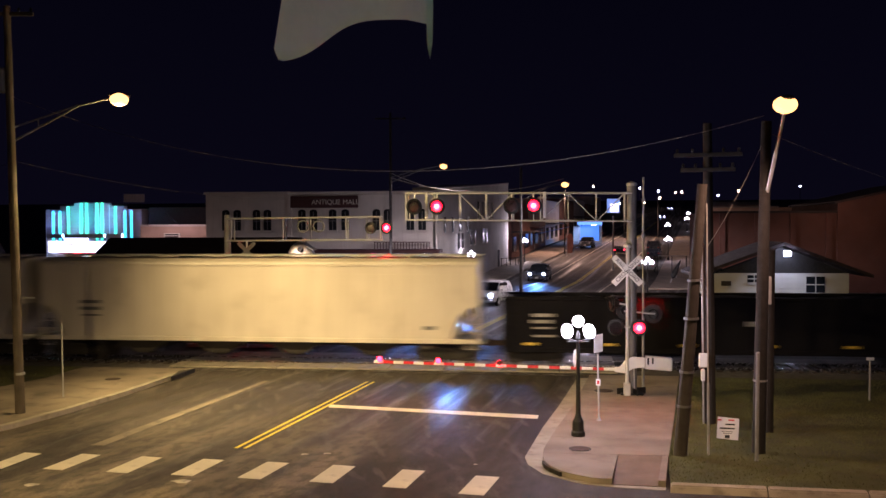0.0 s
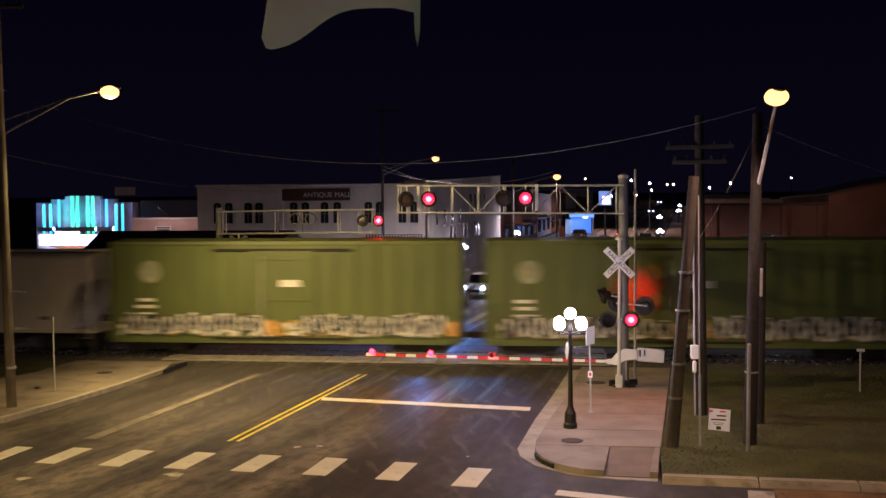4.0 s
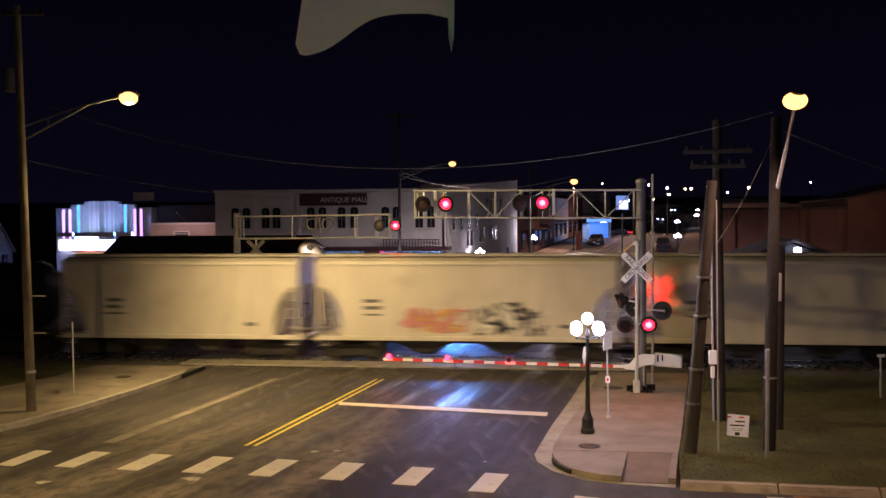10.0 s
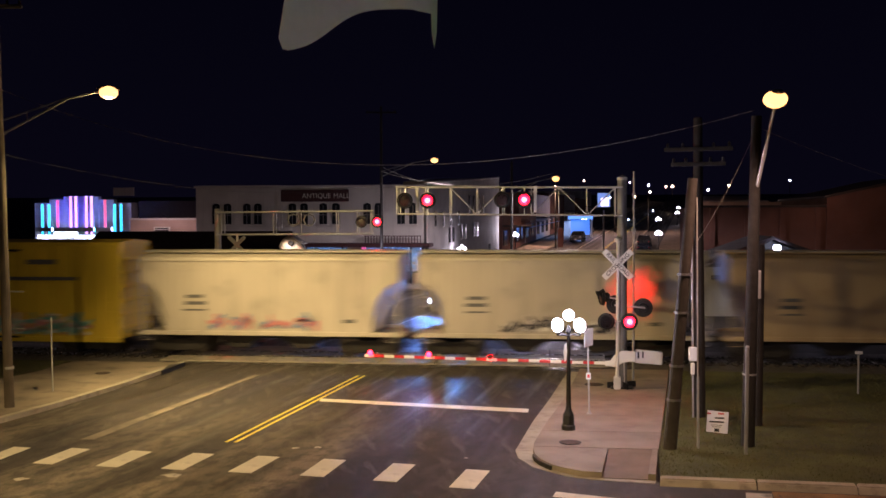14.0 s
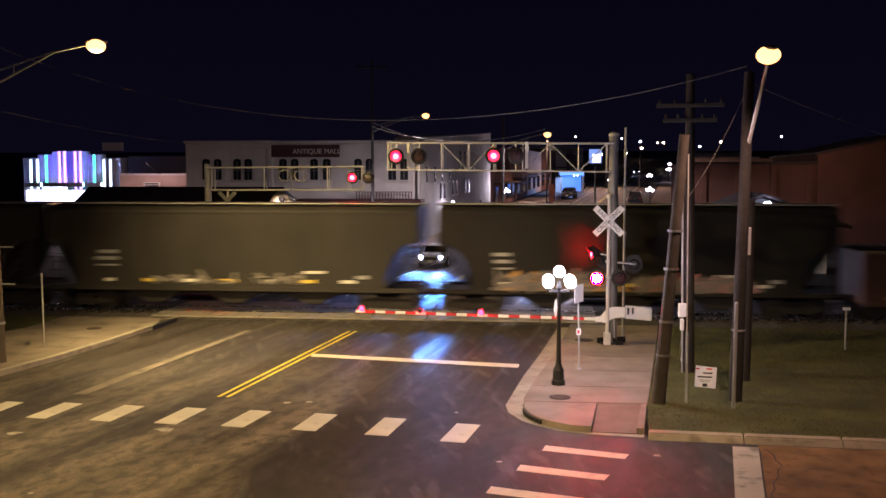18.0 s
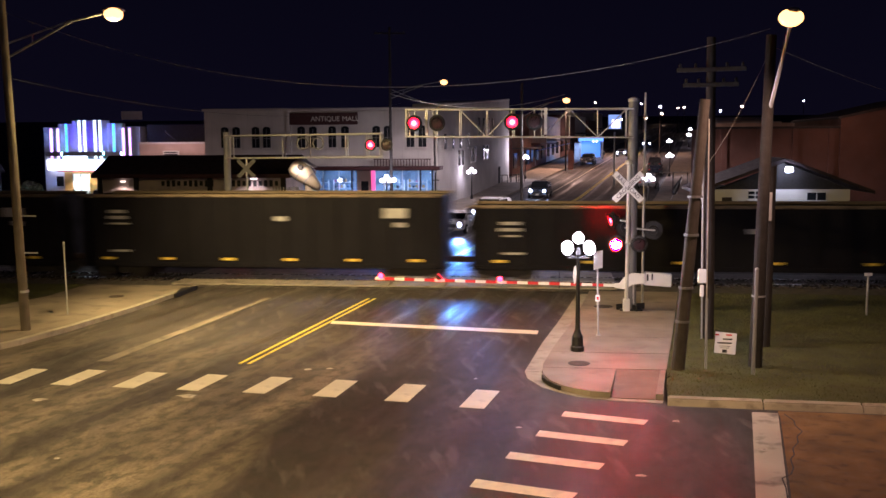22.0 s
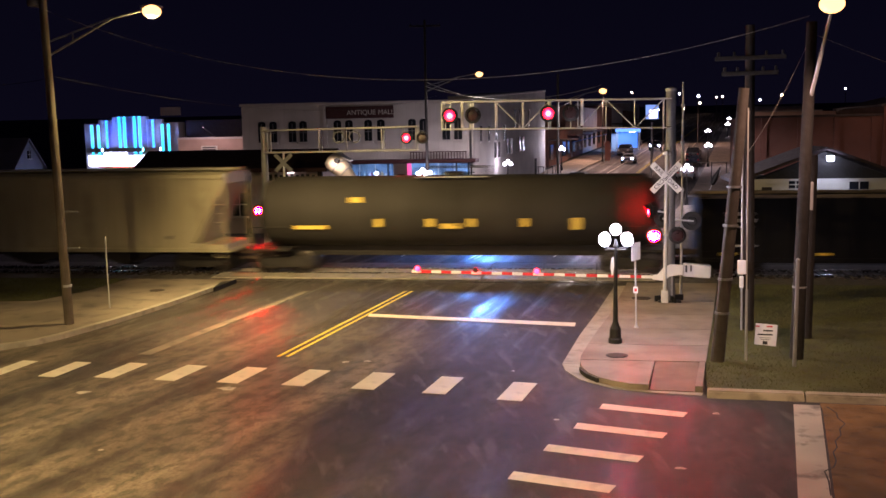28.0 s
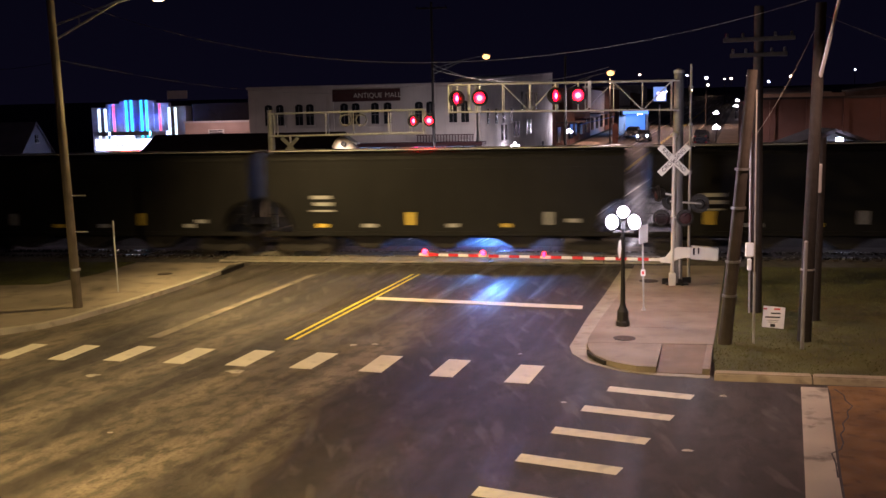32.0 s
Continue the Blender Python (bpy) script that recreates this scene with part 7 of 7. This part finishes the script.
def open_car(name, label, L, H, paint, rg, floor=0.7, load=0.35, chord=TOPCHORD, group="freight cars"):
    t = thing(name, label, "freight car", group=group)
    hb = L / 2 - 0.6
    for y in (-1.5, 1.5):
        part("side", box(nb(), (0, y, (floor + H) / 2), (2 * hb, 0.06, H - floor)), paint, t)
        part("top_chord", box(nb(), (0, y, H), (2 * hb + 0.1, 0.16, 0.14), bev=0.02), chord, t)
        part("side_sill", box(nb(), (0, y, floor), (2 * hb, 0.14, 0.2), bev=0.02), paint, t)
    for x in (-hb, hb):
        part("end", box(nb(), (x, 0, (floor + H) / 2), (0.07, 3.0, H - floor)), paint, t)
    n = int(L / 1.25)
    for i in range(n + 1):
        x = -hb + 0.05 + (2 * hb - 0.1) * i / n
        post_pair(t, x, 1.57, (floor + H) / 2, (0.16, 0.1, H - floor), paint)
    part("floor", box(nb(), (0, 0, floor), (2 * hb, 2.9, 0.1)), UNDER, t)
    if load:
        nx, ny = 26, 6
        vs2 = [(-hb + 0.05 + (2 * hb - 0.1) * i / nx, -1.44 + 2.88 * j / ny, H - load + rg.uniform(-.08, .12) + 0.28 * math.sin(math.pi * j / ny)) for i in range(nx + 1) for j in range(ny + 1)]
        fs2 = [(i * (ny + 1) + j, (i + 1) * (ny + 1) + j, (i + 1) * (ny + 1) + j + 1, i * (ny + 1) + j + 1) for i in range(nx) for j in range(ny)]
        m2 = bpy.data.meshes.new("load")
        m2.from_pydata(vs2, [], fs2)
        m2.materials.append(COAL)
        o = new("load", m2)
        o.parent = t
        o["label"] = "heaped black coal"
    for sx in (-1, 1):
        ladder(t, sx * (hb - 0.35), -1.66, floor, H, paint)
    for i in range(6):
        plaque(t, -hb + 1.2 + i * (2 * hb - 2.4) / 5, floor + 0.28, 0.5, 0.11, REFLY, -1.63, "reflector_strip")
    lettering_block(t, -hb + 1.7, H - 0.7, LETTERDUST, rg, -1.63, 0.9)
    if rg.random() < 0.6:
        plaque(t, hb - 2.1, H - 0.75, 0.95, 0.42, LETTERDUST, -1.63, "lettering_bar")
        plaque(t, hb - 1.9, H - 1.25, 0.45, 0.2, LETTERDUST, -1.63, "lettering_bar")
    plaque(t, -hb + 1.8, floor + 0.62, 0.9, 0.09, LETTERDUST, -1.63, "lettering_bar")
    plaque(t, 1.0, H - 1.0, 0.5, 0.2, LETTERDUST, -1.63, "lettering_bar")
    running_gear(t, L, 2.0)
    return t


# couplings from the head of the train backwards, metres along the track at the clip's start of count
OLDLETTER = mat("faded_lettering", (0.3, 0.31, 0.2), 0.7, 0, 0.3, 4.0, 60, 0.1, stain=0.5, dark=(0.1, 0.12, 0.04))
GAPS = [42.5, 22.6, 2.66, -18.07, -39.16, -57.05, -75.33, -92.1, -106.4, -119.55, -132.72, -145.73, -158.58, -171.57, -184.67, -198.5, -210.35, -229.45, -242.8, -256.04, -269.1, -281.54,
        -301.99, -325.55, -343.0, -360.6, -378.0, -394.3, -417.0, -434.6, -453.2, -475.1, -497.0, -519.4, -539.0, -559.55, -577.4, -594.2, -610.9, -627.7, -644.5]
KINDS = ["low", "low", "big", "big", "green", "green", "green", "cem", "cem", "cem", "cem", "cem", "cem", "cem", "cemtag", "cem", "tank", "cem2", "cemo", "cem2", "cemtag2",
         "yellow", "gond", "grey", "grey", "grey", "blackhop", "lowcoal", "coal", "coal", "lowcoal", "lowcoal", "lowcoal", "tank2", "tan", "tan2", "blackhop", "blackhop", "blackhop", "blackhop"]
TRAIN = []
for i, kind in enumerate(KINDS):
    L = GAPS[i] - GAPS[i + 1]
    rg = random.Random(100 + i)
    if kind == "big":
        t = hopper_car("hopper_car", "long white covered hopper car rolling past", L, 4.78, CAR_WHITE, 1.15, 2.6, 4, rg, round_hatch=True)
    elif kind == "green":
        t = box_car("boxcar", "green boxcar with graffiti along its lower side", L, 5.2, CAR_GREEN, rg)
        if i == 4:
            graffiti(t, -L / 2 + 3, -1.5, 1.0, 1.45, rg, (2, 6), -1.67, 7)
            bold_tag(t, -0.6, 6.4, 0.95, 2.35, rg)
        else:
            graffiti(t, -L / 2 + 1, L / 2 - 1, 1.0, 1.75, rg, (2, 0), -1.67, 20)
            bold_tag(t, -L / 2 + 1.2, -0.8, 0.95, 1.95, rg, 11)
            bold_tag(t, 0.8, L / 2 - 1.2, 0.95, 2.0, rg, 11)
        o = part("round_emblem", lathe(nb(), [(0.5, -0.006), (0.5, 0.006)], 24), OLDLETTER, t, "pale round emblem")
        o.matrix_basis = pose(-L / 2 + 2.4, -1.6, 3.75, 90, 0, 0)
        lettering_block(t, -L / 2 + 2.2, 2.5, LETTER, rg, -1.6)
        plaque(t, 0.4, 3.25, 0.9, 0.3, LETTER, -1.66, "lettering_bar")
    elif kind in ("cem", "cemtag", "cem2", "cemtag2", "cemo"):
        paint = {"cem": CAR_WHITE, "cemtag": CAR_WHITE, "cem2": CAR_WHITE_B, "cemtag2": CAR_WHITE_B, "cemo": CAR_ORANGE}[kind]
        t = hopper_car("hopper_car", "short white two-bay hopper car with dark arched ends" if kind != "cemo" else "short rusty cream two-bay hopper car", L, 4.7, paint, 1.2, 3.35, 2, rg)
        if kind == "cemtag":
            graffiti(t, -2.6, -0.2, 1.4, 2.5, rg, (2, 4), -1.6, 9)
            graffiti(t, 0.6, 3.4, 1.3, 2.7, rg, (0, 1), -1.6, 10)
        if kind in ("cemtag2", "cem2"):
            graffiti(t, -2.5, 2.5, 1.3, 1.9, rg, (3, 4) if kind == "cemtag2" else (0, 1), -1.6, 7)
    elif kind in ("tank", "tank2"):
        t = tank_car("tank_car", "black tank car with yellow marking plates", L, 4.3, CAR_BLACK if kind == "tank" else CAR_GREY, rg)
    elif kind == "yellow":
        t = box_car("boxcar", "bright yellow boxcar with black double doors and graffiti", L, 5.2, CAR_YELLOW, rg, 2, CAR_BLACK)
        graffiti(t, 3.2, L / 2 - 2, 1.0, 2.0, rg, (0, 4, 5), -1.62, 14)
        graffiti(t, -L / 2 + 1, -3, 1.0, 2.2, rg, (3, 1), -1.62, 12)
        plaque(t, 6.0, 4.2, 1.4, 0.22, LETTERD, -1.59, "lettering_bar")
        plaque(t, 5.6, 3.45, 4.2, 0.16, LETTERD, -1.59, "lettering_bar")
    elif kind == "gond":
        t = open_car("gondola_car", "rusty red gondola car with white graffiti", L, 2.9, CAR_RED, rg, 0.75, 0.0)
        graffiti(t, -2.0, 6.5, 1.2, 2.2, rg, (0, 0, 4), -1.68, 16)
    elif kind == "low":
        t = open_car("gondola_car", "low dark gondola car with yellow reflectors", L, 2.95, CAR_COAL, rg, 0.75, 0.3, CAR_COAL)
    elif kind == "lowcoal":
        t = open_car("coal_car", "long lower open car with pale dusty top rail", L, {27: 3.31, 30: 3.26, 31: 3.12, 32: 3.34}[i], CAR_COAL, rg)
    elif kind == "coal":
        t = open_car("coal_car", "dark open coal car with pale dusty top rail", L, 3.78, CAR_COAL, rg)
    elif kind == "grey":
        t = hopper_car("hopper_car", "dark grey covered hopper car with reflective marks", L, 4.85, CAR_SOOT if i == 23 else CAR_GREY, 1.5, 3.2, 3, rg, letters=LETTERDUST)
        for k in range(7):
            plaque(t, -5.5 + k * 1.8, 1.45, rg.uniform(0.4, 0.9), 0.14, REFLY if k % 2 else LETTER, -1.585, "reflector_strip")
        plaque(t, 3.8, 1.85, 0.9, 0.12, LETTER, -1.585, "lettering_bar")
        if i == 23:
            graffiti(t, -5.6, -0.6, 1.15, 2.0, rg, (6, 2, 6, 6), -1.6, 14)
            graffiti(t, 0.2, 4.8, 1.15, 1.95, rg, (6, 4, 6, 6), -1.6, 13)
        else:
            graffiti(t, -3.5, 3.5, 1.35, 1.75, rg, (6, 6), -1.6, 5)
    elif kind == "tan":
        t = hopper_car("hopper_car", "grimy tan covered hopper car with a straight side", L, 4.75, CAR_TAN, 1.6, 4.0, 3, rg, raked=True)
        # raised strip stands in for the shade line along the sloping end
        bm = nb()
        prism(bm, [(L / 2 - 3.4, 1.2), (L / 2 - 3.1, 1.2), (L / 2 - 0.7, 4.1), (L / 2 - 0.9, 4.1)], -1.6, -1.55, "y")
        part("diagonal_brace", bm, CAR_TAN, t)
    elif kind == "tan2":
        t = hopper_car("hopper_car", "weathered off-white covered hopper car with faint graffiti", L, 4.75, CAR_WHITE_B, 1.45, 4.0, 3, rg, raked=True)
        graffiti(t, 0.0, 4.0, 1.5, 2.0, rg, (2, 1), -1.6, 6)
    else:
        t = hopper_car("hopper_car", "black covered hopper car with small reflective marks", L, 4.75, CAR_BLACK, 1.3, 2.6, 3, rg, letters=LETTERDUST)
        for k in range(6):
            tall = (k + i) % 3 == 0
            plaque(t, -5.6 + k * 2.1 + rg.uniform(-.3, .3), 1.75 if tall else 1.45, 0.26 if tall else rg.uniform(0.3, 0.6), 0.55 if tall else 0.16, REFLY if k % 2 == 0 else LETTERDUST, -1.585, "reflector_strip")
    TRAIN.append((t, (GAPS[i] + GAPS[i + 1]) / 2))



def motions():
    # the train: slowing gently, from the left to the right
    times = [0, 2, 4, 8, 12, 16, 20, 24, 28, 30, 32]
    for car, s in TRAIN:
        walk(car, [(t, pose(s + 18.79 * t - 0.0224 * (t - 16) ** 2, RAIL_Y, RAIL_Z)) for t in times])
    # the crossing flashers: each lens turns its lit or dark face outward, the two sets taking turns
    half = 0.615
    for phase, first in (("b", 0), ("a", 1)):
        for lens, slow in FLASHERS[phase]:
            base = lens.matrix_basis.copy()
            rows = []
            on = first == 0
            off_at, on_at = (-0.0895, 0.01) if slow else (0.0, -0.09)
            rows.append((0.0, base @ pose(0, 0, 0, 0, 0 if on else 180, 0)))
            ang = 0 if on else 180
            for n in range(1, 53):
                c = round((n * half + (off_at if on else on_at)) * FPS)
                for k in range(4):
                    rows.append(((c - 2 + k) / FPS, base @ pose(0, 0, 0, 0, ang + 60 * k, 0)))
                ang += 180
                on = not on
            rows = [r for r in rows if r[0] < 31.95]
            rows.append((32.0, rows[-1][1]))
            walk(lens, rows)
    # neon tubes: each shows one of its four coloured faces at a time
    plan = {0: [(0, 0), (4.2, 1), (6.75, 2), (11.4, 0), (17.3, 1), (20.6, 2), (25.1, 0), (30.6, 1)],
            1: [(0, 0)] + [(k - 0.15, k % 3) for k in range(1, 33)],
            2: [(0, 0), (4.5, 1), (9.4, 2), (11.8, 3), (12.6, 4), (20.7, 1), (22.7, 5)]}
    for tube, kind in NEON:
        at = tube.location.copy()
        steps, sides = plan[kind], len(FACES[kind])
        step = 360 / sides
        ang = AIM - step * steps[0][1]
        rows = [(0, pose(*at, 0, 0, ang))]
        for (_, f0), (t, f1) in zip(steps, steps[1:]):
            turn = (f0 - f1 + sides // 2) % sides - sides // 2
            rows.append((t, pose(*at, 0, 0, ang)))
            n = 2 * abs(turn)
            for k in range(1, n + 1):
                rows.append((t + 0.067 * k, pose(*at, 0, 0, ang + step * turn * k / n)))
            ang += step * turn
        rows.append((32, pose(*at, 0, 0, ang)))
        walk(tube, rows)
    for bar in WASH:
        at = bar.location.copy()
        steps = [(0, 0), (5.0, 3), (12.2, 2), (24.2, 1)]
        ang = 0
        rows = [(0, pose(*at))]
        for (_, f0), (t, f1) in zip(steps, steps[1:]):
            turn = (f0 - f1 + 2) % 4 - 2
            rows.append((t, pose(*at, ang, 0, 0)))
            for k in range(1, 4):
                rows.append((t + 0.1 * k, pose(*at, ang + 90 * turn * k / 3, 0, 0)))
            ang += 90 * turn
        rows.append((32, pose(*at, ang, 0, 0)))
        walk(bar, rows)
    # traffic coming down the street
    walk(MOVING[0], [(t, pose(x, y, hill(y), -2 if y > 106 else 0, 0, -8)) for t, x, y in ((0, 34.0, 330), (10, 25, 272), (20, 13.7, 209), (22, 11.7, 192), (24, 9.4, 176), (25.5, 7.4, 163), (28, 4.5, 146), (30, 2.9, 138), (32, 1.2, 128))])
    walk(MOVING[1], [(t, pose(x, y, hill(y), -2, 0, -8)) for t, x, y in ((0, 52, 470), (12, 36, 350), (24, 16.4, 213), (26, 13, 196), (28, 10.3, 180), (30, 8.1, 166), (32, 5.9, 156))])
    walk(MOVING[2], [(t, pose(x, y, hill(y), 1.5, 0, rz)) for t, x, y, rz in ((0, 9.0, 148, 172), (3, 11.0, 163, 172), (6, 13.2, 184, 174), (7.5, 12.9, 190, 215), (9, 11.0, 193, 250), (10.5, 9.0, 194.5, 235), (12, 7.6, 197, 190), (13.5, 7.6, 198.5, 174), (32, 7.6, 198.5, 174))])
    # the cloth stirs in the wind
    sway = [(0, -.653, 2.147, 6.575), (1, -.681, 2.147, 6.58), (2, -.669, 2.151, 6.582), (3.5, -.668, 2.152, 6.585), (5.5, -.632, 2.156, 6.584), (6, -.627, 2.155, 6.581), (7, -.656, 2.149, 6.58), (8, -.673, 2.145, 6.59),
            (9, -.678, 2.143, 6.583), (10, -.623, 2.148, 6.582), (10.5, -.648, 2.145, 6.58), (11, -.733, 2.135, 6.59), (12, -.761, 2.135, 6.598), (12.5, -.734, 2.139, 6.587), (13, -.676, 2.146, 6.572), (13.5, -.638, 2.152, 6.577),
            (14, -.623, 2.157, 6.585), (14.5, -.676, 2.157, 6.606), (16.5, -.619, 2.171, 6.616), (17, -.656, 2.17, 6.612), (24, -.65, 2.16, 6.605), (32, -.65, 2.16, 6.605)]
    walk(cloth, [(t, pose(x, y, z, 0, 0, 7)) for t, x, y, z in sway])


motions()
